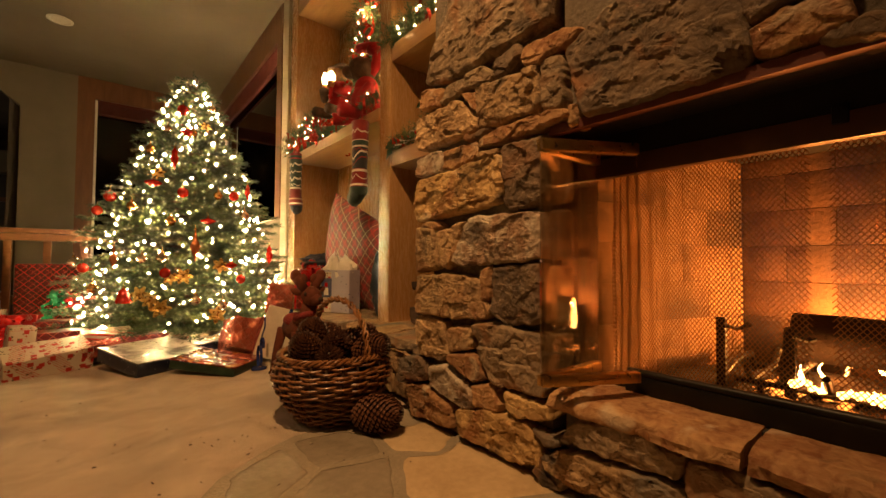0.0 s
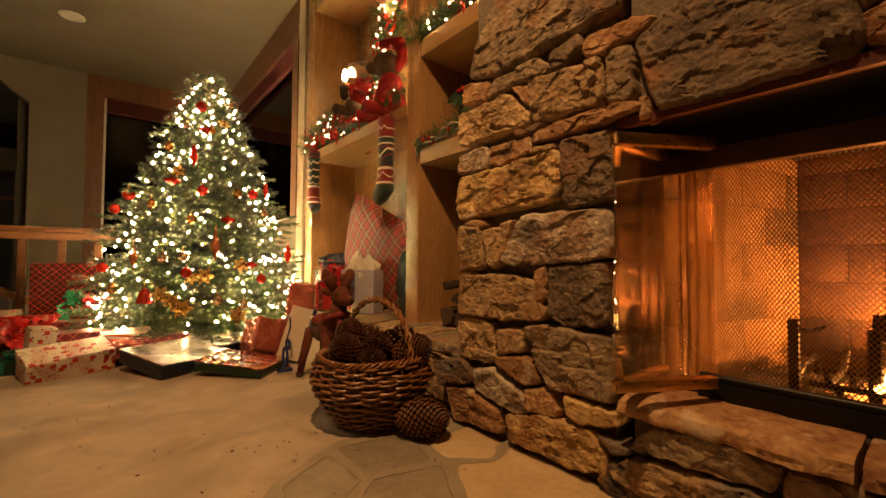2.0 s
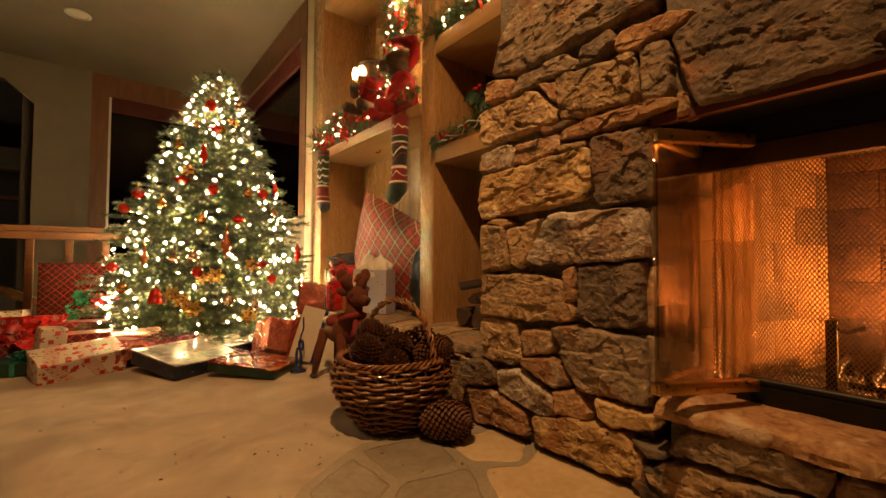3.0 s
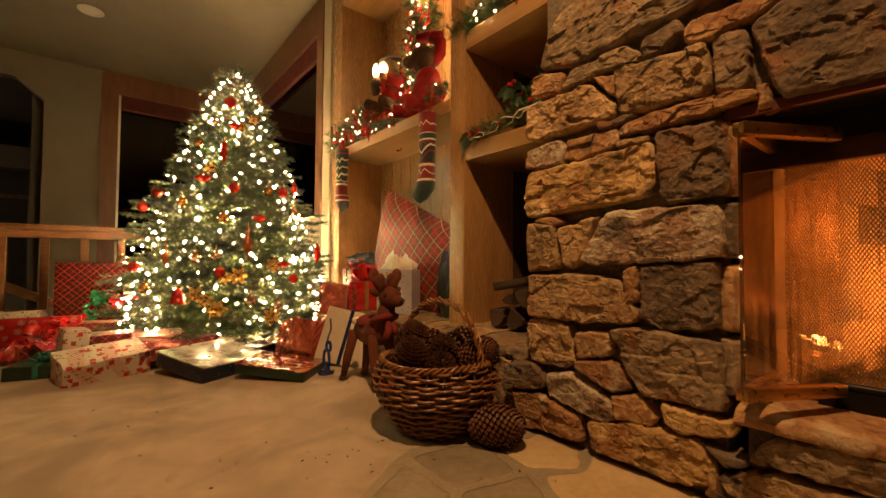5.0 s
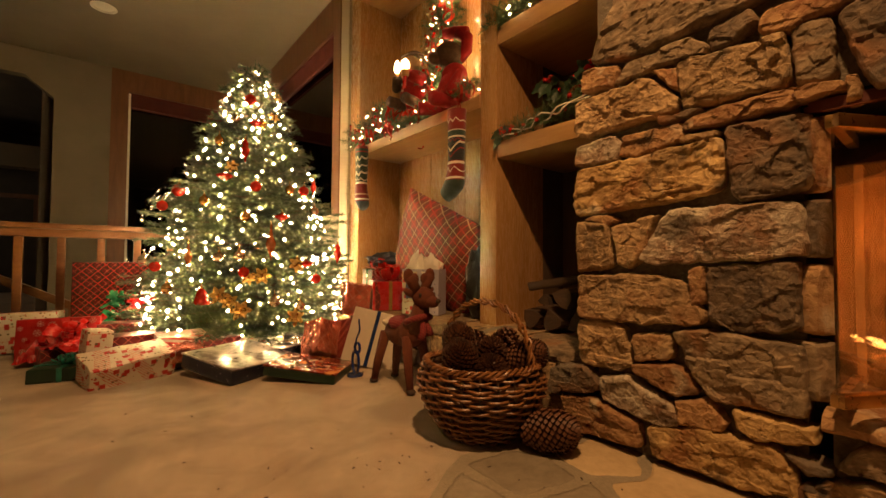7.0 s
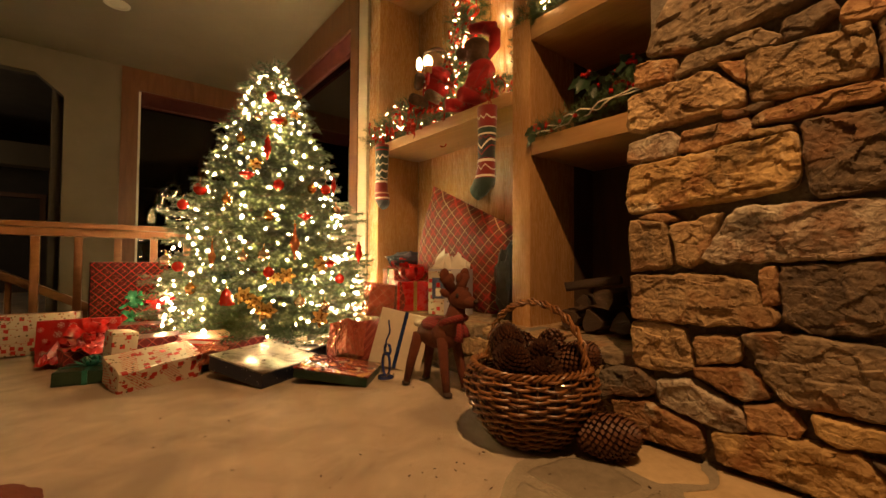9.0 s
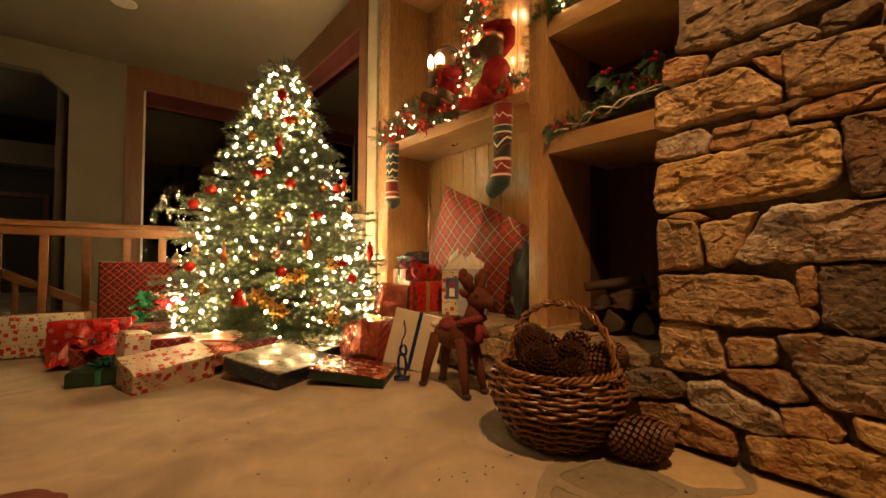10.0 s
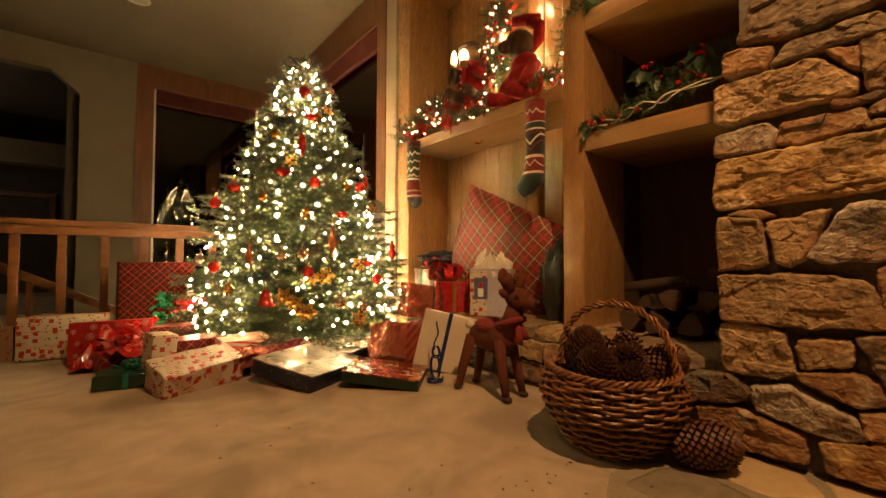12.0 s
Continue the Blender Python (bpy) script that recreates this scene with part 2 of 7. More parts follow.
def bars(list_of_tubes):
    vs, fs = [], []
    for v, f in list_of_tubes:
        o = len(vs)
        vs += v
        fs += [tuple(i + o for i in q) for q in f]
    return raw(vs, fs)


def lathe(profile, sides=24):
    """A turned body from (radius, height) pairs."""
    vs, fs = [], []
    for r, z in profile:
        for k in range(sides):
            w = 2 * math.pi * k / sides
            vs.append((r * math.cos(w), r * math.sin(w), z))
    for i in range(len(profile) - 1):
        for k in range(sides):
            k2 = (k + 1) % sides
            fs.append((i * sides + k, i * sides + k2, (i + 1) * sides + k2, (i + 1) * sides + k))
    fs.append(tuple(range(sides))[::-1])
    fs.append(tuple((len(profile) - 1) * sides + k for k in range(sides)))
    return vs, fs


# ---- the room ----
TOP = 3.06
FACE = 0.985       # front of the stonework
CAB = 1.265        # front of the built-in shelves
WALLX = 1.25       # window wall
BACKY = 7.49       # far wall
RAILY = 4.986

floor = structure("floor", box(boxed(-4.2, 3.0, -3.2, 5.05, -0.25, -0.002), -4.2, 3.0, 5.05, 7.7, -1.6, -1.4), CARPET, "beige cut-pile carpet floor")
structure("ceiling", boxed(-4.2, 3.0, -3.2, 7.7, TOP, TOP + 0.15), CEIL, "plain painted ceiling, dim and warm")
structure("wall_west", boxed(-4.35, -4.2, -3.2, 7.7, -1.6, TOP), PAINT, "tan painted wall")
structure("wall_south", boxed(-4.2, 3.0, -3.35, -3.2, 0, TOP), PAINT, "tan painted wall")
structure("stairwell_edge", boxed(-4.2, WALLX, 5.05, 5.07, -1.6, -0.002), PAINT, "tan painted stairwell side below the floor edge")

# far wall with the wide opening and the tall window
bm = bmesh.new()
box(bm, -0.885, -0.355, BACKY, BACKY + 0.14, -1.6, TOP)
box(bm, -0.355, WALLX, BACKY, BACKY + 0.14, -1.6, 0.05)
box(bm, -0.355, WALLX + 0.15, BACKY + 0.02, BACKY + 0.14, 2.80, TOP)
box(bm, 1.07, WALLX + 0.15, BACKY + 0.02, BACKY + 0.14, 0.05, 2.80)
v = [bm.verts.new((x, y, z)) for y in (BACKY, BACKY + 0.14) for x, z in ((-4.2, 2.757), (-1.135, 2.757), (-0.885, 2.536), (-0.885, TOP), (-4.2, TOP))]
bm.faces.new(v[:5]), bm.faces.new(v[5:][::-1])
for i in range(5):
    j = (i + 1) % 5
    bm.faces.new((v[i], v[j], v[j + 5], v[i + 5]))
structure("wall_north", bm, PAINT, "tan painted wall with a chamfered wide opening")
trim = structure("window_trim_north", box(box(box(boxed(-0.355, -0.178, BACKY - 0.022, BACKY + 0.05, 0.05, TOP), -0.178, WALLX, BACKY - 0.022, BACKY + 0.05, 2.787, TOP), 1.07, WALLX, BACKY - 0.022, BACKY + 0.05, 0.05, 2.787), -0.178, 1.07, BACKY - 0.022, BACKY + 0.05, 0.05, 0.15), FIR, "wide brown wooden window casing")


def window(name, y_axis, a0, a1, z0, z1, at, label):
    """A fixed window of one pane; at is the plane of the glass."""
    top = tagged(new(name), label, "window", kind="structure")
    w = 0.026

    def bar(p0, p1, q0, q1):
        if y_axis:
            return boxed(at - 0.03, at + 0.03, p0, p1, q0, q1, bevel=0.004)
        return boxed(p0, p1, at - 0.03, at + 0.03, q0, q1, bevel=0.004)
    for p0, p1, q0, q1 in ((a0, a0 + w, z0, z1), (a1 - w, a1, z0, z1), (a0 + w, a1 - w, z0, z0 + w), (a0 + w, a1 - w, z1 - w, z1)):
        part("window_frame", bar(p0, p1, q0, q1), WHITEP, top)
    g = boxed(at - 0.003, at + 0.003, a0 + w, a1 - w, z0 + w, z1 - w) if y_axis else boxed(a0 + w, a1 - w, at - 0.003, at + 0.003, z0 + w, z1 - w)
    part("pane", g, NIGHTPANE, top, smooth=False)
    return top


window("window_1", False, -0.178, 1.07, 0.15, 2.787, BACKY + 0.06, "tall fixed window, black night outside, reflecting tree lights")
window("window_2", True, 4.34, 6.95, 1.03, 2.74, WALLX + 0.07, "fixed window with black night outside")


def blind(name, y_axis, a0, a1, z0, z1, at):
    """A raised pleated blind: folded pleats between two rails."""
    top = thing(name, (at, a0, z0) if y_axis else (a0, at, z0), "dark red pleated blind drawn up at the window head", "window blind")
    bm = bmesh.new()
    n = 9
    prof = [(0.012 if i % 2 else -0.012, z0 + 0.02 + (z1 - z0 - 0.04) * i / (2 * n)) for i in range(2 * n + 1)]
    rows = []
    for a in (a0, a1):
        rows.append([bm.verts.new((at + d, a, z) if y_axis else (a, at + d, z)) for d, z in prof])
    for i in range(2 * n):
        bm.faces.new((rows[0][i], rows[0][i + 1], rows[1][i + 1], rows[1][i]))
    part("pleats", bm, BLIND, top, smooth=False)
    for q0, q1 in ((z0, z0 + 0.02), (z1 - 0.02, z1)):
        part("rail", boxed(at - 0.016, at + 0.016, a0, a1, q0, q1, bevel=0.003) if y_axis else boxed(a0, a1, at - 0.016, at + 0.016, q0, q1, bevel=0.003), BLIND, top)


blind("pleated_blind", False, -0.15, 1.04, 2.583, 2.785, BACKY + 0.01)
blind("pleated_blind", True, 4.36, 6.92, 2.525, 2.738, WALLX + 0.02)

# window wall beside the tree
bm = bmesh.new()
box(bm, WALLX, WALLX + 0.14, 4.03, BACKY, 0, 1.03)
box(bm, WALLX, WALLX + 0.14, 6.95, BACKY, 1.03, TOP)
box(bm, WALLX + 0.02, WALLX + 0.14, 4.34, 6.95, 2.74, TOP)
box(bm, WALLX + 0.01, WALLX + 0.14, 4.03, 4.34, 1.03, TOP)
box(bm, WALLX, WALLX + 0.14, 5.05, BACKY, -1.6, 0)
structure("wall_east", bm, PAINT, "tan painted wall with a window")
structure("window_trim_east", box(boxed(WALLX - 0.02, WALLX + 0.04, 4.195, 4.34, 1.03, TOP), WALLX - 0.02, WALLX + 0.04, 4.34, BACKY - 0.03, 2.74, TOP), FIR, "brown wooden window casing")
structure("white_jamb", boxed(WALLX - 0.012, WALLX + 0.01, 4.035, 4.192, 0.0, TOP), JAMB, "pale painted strip beside the shelves")
structure("night_yard", box(boxed(-6, 7, 12.9, 13.0, -2, 6), 6.9, 7.0, 3, 13, -2, 6), NIGHT, "black night outside the windows")

# the room past the opening; its dimness is put into wall and ceiling colour
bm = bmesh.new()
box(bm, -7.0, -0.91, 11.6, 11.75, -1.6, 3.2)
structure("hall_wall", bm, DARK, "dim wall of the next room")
structure("hall_soffit", boxed(-7.0, -0.91, 9.6, 9.9, 2.00, 2.34), PAINT, "pale soffit across the next room")
structure("hall_ceiling", boxed(-7.0, -0.91, 7.64, 11.6, 2.90, 3.0), DARK, "ceiling of the next room, coloured dark for its dimness")
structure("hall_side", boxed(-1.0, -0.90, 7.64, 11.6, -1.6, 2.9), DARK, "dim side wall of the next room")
structure("hall_floor", boxed(-7.0, -0.91, 7.64, 11.6, -0.2, 0.0), CARPET, "carpet of the next room")
bm = bmesh.new()
for z0, z1 in ((1.05, 1.13), (1.72, 1.80)):
    box(bm, -3.2, -1.35, 11.52, 11.6, z0, z1)
for x in (-3.2, -2.3, -1.43):
    box(bm, x, x + 0.08, 11.52, 11.6, 1.13, 1.72)
structure("hall_window_trim", bm, FIR, "brown window casing in the dim next room")

# railing over the stairwell
rail = thing("railing", (-1.5, RAILY, 0), "honey-brown wooden guard rail with square balusters", "railing")
part("top_rail", boxed(-4.15, WALLX - 0.03, RAILY - 0.045, RAILY + 0.045, 0.845, 0.885, bevel=0.006), RAILW, rail)
part("under_rail", boxed(-4.15, WALLX - 0.03, RAILY - 0.018, RAILY + 0.018, 0.785, 0.843, bevel=0.003), RAILW, rail)
for i in range(23):
    x = -1.075 + 0.229 * (i - 13)
    if x < WALLX - 0.1:
        part("baluster", boxed(x - 0.024, x + 0.024, RAILY - 0.022, RAILY + 0.022, 0.0, 0.783, bevel=0.003), RAILW, rail)
stair = thing("stair_handrail", (-1.2, 6.0, 0), "sloping wooden handrail beside the stairs going down", "handrail")
bm = boxed(-2.6, 1.2, 5.96, 6.04, -0.035, 0.035, bevel=0.008)
bmesh.ops.transform(bm, matrix=Matrix.Translation((-0.87, 0, 0.33)) @ Matrix.Rotation(radians(28.5), 4, "Y") @ Matrix.Translation((0, 0, 0)), verts=bm.verts)
part("sloping_rail", bm, RAILW, stair)
for i in range(6):
    x = -2.6 + 0.5 * i
    z = 0.33 - (x + 0.87) * math.tan(radians(28.5))
    part("post", boxed(x - 0.02, x + 0.02, 5.98, 6.02, -1.4, z, bevel=0.003), RAILW, stair)

# built-in shelves
NB, NTOP = 1.66, 2.80
shelves = thing("built_in_shelves", (CAB, 3.0, 0.28), "tall built-in knotty pine shelves with open niches", "shelves")
part("side_panel", boxed(CAB, NB, 3.87, 3.90, 0.28, TOP - 0.004, bevel=0.002), PINE, shelves)
part("stile", boxed(CAB - 0.006, CAB + 0.02, 3.872, 4.033, 0.0, TOP - 0.004, bevel=0.003), PINE, shelves)
part("post", boxed(CAB - 0.004, NB, 2.303, 2.425, 0.28, TOP - 0.004, bevel=0.004), PINE, shelves)
part("head_board", boxed(CAB, NB, 2.428, 3.868, NTOP, TOP - 0.004, bevel=0.003), PINE_H, shelves)
y = 2.43
while y < 3.86:
    part("plank", boxed(NB + 0.001, NB + 0.02, y + 0.001, min(y + 0.138, 3.87), 0.28, NTOP, bevel=0.003), PINE, shelves)
    y += 0.14
part("mantel_shelf", boxed(CAB - 0.01, NB - 0.001, 2.428, 3.868, 1.485, 1.56, bevel=0.004), PINE_H, shelves, "pine shelf carrying dolls and a lit garland")
part("shelf", boxed(CAB, 1.86, 1.60, 2.301, 1.18, 1.268, bevel=0.004), PINE_H, shelves)
part("shelf", boxed(CAB, 1.86, 1.60, 2.301, 1.795, 1.895, bevel=0.004), PINE_H, shelves)
# deep niche boards are a darker brown than the pine shelves
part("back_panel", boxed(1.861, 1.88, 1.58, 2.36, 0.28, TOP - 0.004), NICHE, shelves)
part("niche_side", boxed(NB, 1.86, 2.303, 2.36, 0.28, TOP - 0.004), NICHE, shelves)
part("niche_floor", boxed(NB - 0.02, 1.86, 1.601, 2.302, 0.24, 0.28), PINE_H, shelves)
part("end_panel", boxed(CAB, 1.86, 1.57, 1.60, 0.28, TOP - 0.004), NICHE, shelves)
structure("wall_behind_niche", boxed(1.885, 2.0, 1.0, 2.5, 0, TOP), PAINT, "wall behind the deep niche")
structure("wall_behind_shelves", boxed(NB + 0.022, NB + 0.15, 2.40, 4.05, 0, TOP), PAINT, "wall behind the built-in shelves")

# ---- fireplace ----
# masonry core: pier, breast over the opening, hearth base; the firebox is hollow
FL, FR = 0.955, -0.42      # sides of the opening
LINTEL = 1.012
HEARTH = 0.262
CORE = FACE + 0.035
bm = bmesh.new()
box(bm, CORE, 1.885, FL + 0.045, 1.568, 0, TOP)
box(bm, CORE, 1.9, -3.2, FR, 0, TOP)
box(bm, CORE, 1.9, FR, FL, LINTEL + 0.03, TOP)
box(bm, CORE, 2.2, FR, FL, 0, HEARTH - 0.03)
box(bm, CORE + 0.06, CAB + 0.06, 1.568, 4.02, 0, 0.235)
masonry = structure("fireplace_wall", bm, MORTAR, "rough stone chimney breast with deep mortar joints")
structure("chimney_back", box(boxed(1.9, 2.2, -3.2, FR - 0.03, 0, TOP), 1.9, 2.2, FL + 0.03, 1.6, 0, TOP), MORTAR, "masonry behind the fireplace")


def outline(corners, count, jitter, seed):
    """A closed outline through the corners, rounded a little and unsteady."""
    pts = [Vector((a, b)) for a, b in corners]
    n = len(pts)
    soft = []
    for i, p in enumerate(pts):
        a, b = pts[i - 1], pts[(i + 1) % n]
        for q, s in ((a, 0.24), (b, 0.24)):
            soft.append(p.lerp(q, min(s, 0.022 / max((q - p).length, 1e-4))))
        soft.insert(-1, p.lerp((soft[-1] + soft[-2]) / 2, 0.35))
    lens = [(soft[(i + 1) % len(soft)] - soft[i]).length for i in range(len(soft))]
    total, out = sum(lens), []
    for k in range(count):
        d, i = total * k / count, 0
        while d > lens[i]:
            d -= lens[i]
            i += 1
        p = soft[i].lerp(soft[(i + 1) % len(soft)], d / max(lens[i], 1e-6))
        w = noise.noise_vector(Vector((p.x * 22, p.y * 22, seed * 3.1)))
        w2 = noise.noise_vector(Vector((p.x * 70, p.y * 70, seed * 1.7)))
        out.append(p + Vector((w.x, w.y)) * jitter + Vector((w2.x, w2.y)) * jitter * 0.5)
    return out


def rock_height(p, q, seed, rugged):
    """Relief of a split stone face: broad swells, tilted facets and small chips."""
    s = seed * 5.3
    h = 0.5 * noise.noise(Vector((p * 5, q * 6, s)))
    d, pts = noise.voronoi(Vector((p * 9 + 0.3 * noise.noise(Vector((p * 20, q * 20, s))), q * 16, s)))
    c = pts[0]
    tilt = noise.noise_vector(c * 3.7)
    h += 0.9 * (tilt.x * (p * 9 - c.x) + tilt.y * (q * 16 - c.y)) + 0.6 * tilt.z
    d, pts = noise.voronoi(Vector((p * 30, q * 46, s + 3)))
    c = pts[0]
    tilt = noise.noise_vector(c * 2.9)
    h += 0.32 * (tilt.x * (p * 30 - c.x) + tilt.y * (q * 46 - c.y)) + 0.20 * tilt.z
    h += 0.12 * noise.noise(Vector((p * 95, q * 95, s)))
    return h * rugged


count_stones = 0


def slab_mesh(corners, front, back, rugged, seed, rings=14, count=64, place=None):
    """A stone: a split face bounded by an unsteady outline, rounded back to its bed."""
    rim = outline(corners, count, 0.007, seed)
    mid = sum(rim, Vector((0, 0))) / count
    size = min(1.0, (sum((p - mid).length for p in rim) / count) / 0.11)
    vs, fs = [], []
    for r in range(rings + 1):
        f = r / rings
        s = 1 - f ** 1.3 if r < rings else 0.0
        s = max(s, 0.0)
        for k in range(count):
            p = mid.lerp(rim[k], s)
            edge = min(1.0, (1 - s) * (rim[k] - mid).length / 0.013)
            dome = math.sqrt(max(0.0, 1 - (1 - edge) ** 2))
            h = (0.35 + 0.65 * dome) * (0.016 + rock_height(p.x, p.y, seed, rugged) * size) + 0.012 * dome - 0.012
            vs.append(place(p.x, p.y, front - h))
    base = len(vs)
    for k in range(count):
        p = mid.lerp(rim[k], 0.97)
        vs.append(place(p.x, p.y, back))
    for r in range(rings):
        for k in range(count):
            k2 = (k + 1) % count
            fs.append((r * count + k, r * count + k2, (r + 1) * count + k2, (r + 1) * count + k))
    for k in range(count):
        k2 = (k + 1) % count
        fs.append((base + k, base + k2, k2, k))
    return raw(vs, fs)


def stone(material, *corners, front=None, rugged=0.021, rings=30, count=120):
    global count_stones
    count_stones += 1
    mid = sum((Vector(c) for c in corners), Vector((0, 0))) / len(corners)
    corners = [Vector(c) + (Vector(c) - mid).normalized() * 0.0065 for c in corners]
    me = slab_mesh(corners, FACE if front is None else front, CORE + 0.03, rugged, count_stones, rings, count, lambda a, b, x: (x, a, b))
    ob = mesh_part("stone", me, material, masonry, crease=17)
    return ob


stone(GREY, (1.572, 1.337), (1.518, 1.446), (1.385, 1.689), (0.958, 1.481), (0.976, 1.338), (1.186, 1.329), (1.421, 1.308))
stone(RUST, (1.610, 1.245), (1.599, 1.321), (1.473, 1.292), (1.491, 1.227))
stone(GREY, (1.479, 1.231), (1.437, 1.281), (1.246, 1.294), (1.200, 1.253), (1.205, 1.235), (1.370, 1.237))
stone(DARKST, (1.200, 1.255), (1.192, 1.294), (1.098, 1.308), (1.083, 1.273), (1.140, 1.236), (1.189, 1.236))
stone(RUST, (1.078, 1.261), (1.066, 1.286), (0.931, 1.288), (0.872, 1.258), (0.919, 1.239), (1.004, 1.218), (1.074, 1.235))
stone(RUST, (1.350, 1.230), (1.281, 1.219), (1.284, 1.158), (1.307, 1.172))
stone(TAN, (1.280, 1.219), (1.251, 1.229), (1.028, 1.215), (1.020, 1.095), (1.041, 1.079), (1.265, 1.089))
stone(GREY, (1.016, 1.206), (1.003, 1.224), (0.941, 1.222), (0.930, 1.085), (0.940, 1.068), (1.004, 1.076))
stone(DARKST, (0.926, 1.214), (0.804, 1.283), (0.635, 1.299), (0.528, 1.227), (0.497, 1.051), (0.521, 1.024), (0.754, 1.016), (0.869, 1.022))
stone(TAN, (1.631, 1.211), (1.370, 1.213), (1.287, 1.130), (1.292, 1.091), (1.582, 1.076), (1.631, 1.091))
stone(DARKST, (1.339, 1.077), (1.222, 1.077), (1.256, 1.055), (1.337, 1.059))
stone(RUST, (1.263, 1.035), (1.243, 1.053), (1.070, 1.069), (0.922, 1.056), (0.919, 1.036), (0.999, 1.027), (1.176, 1.015), (1.256, 1.017))
stone(TAN, (0.915, 1.066), (0.897, 1.055), (0.890, 1.011), (0.913, 1.009))
stone(PALE, (1.631, 1.046), (1.496, 1.056), (1.465, 1.024), (1.477, 0.974), (1.628, 0.974))
stone(RUST, (1.465, 0.987), (1.446, 1.048), (1.279, 1.044), (1.268, 0.994), (1.406, 0.975))
stone(TAN, (1.273, 1.003), (1.180, 1.004), (1.180, 0.987), (1.268, 0.987))
stone(GOLD, (1.631, 0.956), (1.453, 0.964), (1.176, 0.979), (1.160, 0.891), (1.182, 0.827), (1.542, 0.797), (1.631, 0.795))
stone(DARKST, (1.159, 0.987), (1.140, 1.006), (0.981, 0.998), (0.978, 0.903), (0.982, 0.811), (1.128, 0.795), (1.145, 0.832))
stone(PALE, (1.403, 0.639), (1.368, 0.689), (1.309, 0.785), (0.999, 0.782), (0.990, 0.643), (1.359, 0.621))
stone(TAN, (1.628, 0.770), (1.512, 0.756), (1.495, 0.616), (1.628, 0.589))
stone(TAN, (1.495, 0.742), (1.347, 0.775), (1.396, 0.645), (1.438, 0.607), (1.474, 0.626))
stone(RUST, (1.606, 0.779), (1.527, 0.787), (1.474, 0.766), (1.516, 0.755))
stone(TAN, (1.628, 0.573), (1.410, 0.586), (1.276, 0.569), (1.216, 0.475), (1.230, 0.446), (1.447, 0.431), (1.620, 0.432))
stone(RUST, (1.258, 0.601), (1.219, 0.612), (1.217, 0.520), (1.251, 0.501))
stone(DARKST, (1.213, 0.610), (1.006, 0.629), (1.004, 0.467), (1.116, 0.441), (1.200, 0.462))
stone(TAN, (1.623, 0.413), (1.565, 0.427), (1.459, 0.409), (1.435, 0.297), (1.472, 0.271), (1.614, 0.268))
stone(TAN, (1.426, 0.392), (1.308, 0.404), (1.309, 0.336), (1.418, 0.309))
stone(GREY, (1.300, 0.418), (1.248, 0.432), (1.002, 0.424), (0.996, 0.249), (1.195, 0.242), (1.241, 0.293))
stone(RUST, (1.429, 0.296), (1.332, 0.317), (1.261, 0.300), (1.236, 0.254), (1.301, 0.225), (1.417, 0.272))
stone(PALE, (1.543, 0.225), (1.448, 0.254), (1.302, 0.196), (1.280, 0.143), (1.355, 0.125), (1.527, 0.156))
stone(RUST, (1.296, 0.218), (1.204, 0.232), (1.169, 0.183), (1.176, 0.162), (1.282, 0.147))
stone(GOLD, (1.146, 0.228), (0.978, 0.229), (0.985, 0.187), (1.095, 0.164), (1.139, 0.181))
stone(RUST, (1.700, 0.127), (1.566, 0.149), (1.412, 0.110), (1.410, 0.035), (1.552, 0.029), (1.659, 0.009))
stone(GOLD, (1.376, 0.110), (1.214, 0.155), (1.063, 0.153), (1.022, 0.107), (1.014, 0.048), (1.129, 0.025), (1.369, 0.033))
stone(DARKST, (1.042, 0.151), (0.953, 0.142), (0.954, 0.126), (1.001, 0.113))
stone(GREY, (1.041, 0.035), (0.997, 0.095), (0.941, 0.042), (0.949, 0.013), (1.006, -0.000))
stone(DARKST, (1.749, 0.225), (1.591, 0.257), (1.543, 0.205), (1.563, 0.174), (1.749, 0.128))
stone(GREY, (0.944, 0.156), (0.895, 0.215), (0.741, 0.243), (0.635, 0.217), (0.649, 0.163), (0.769, 0.155))
stone(TAN, (1.006, 0.071), (0.957, 0.116), (0.769, 0.139), (0.644, 0.142), (0.587, 0.102), (0.679, 0.058), (0.906, 0.035))
stone(GREY, (0.630, 0.210), (0.540, 0.221), (0.444, 0.212), (0.373, 0.189), (0.459, 0.140), (0.624, 0.133))
stone(RUST, (0.491, 1.043), (0.502, 1.087), (0.440, 1.114), (0.371, 1.100), (0.351, 1.051), (0.409, 1.037), (0.458, 1.033))
stone(DARKST, (0.528, 1.239), (0.363, 1.156), (0.378, 1.114), (0.448, 1.123), (0.501, 1.098))
stone(DARKST, (0.402, 1.029), (0.345, 1.048), (0.300, 1.037), (0.301, 1.005), (0.366, 1.009))
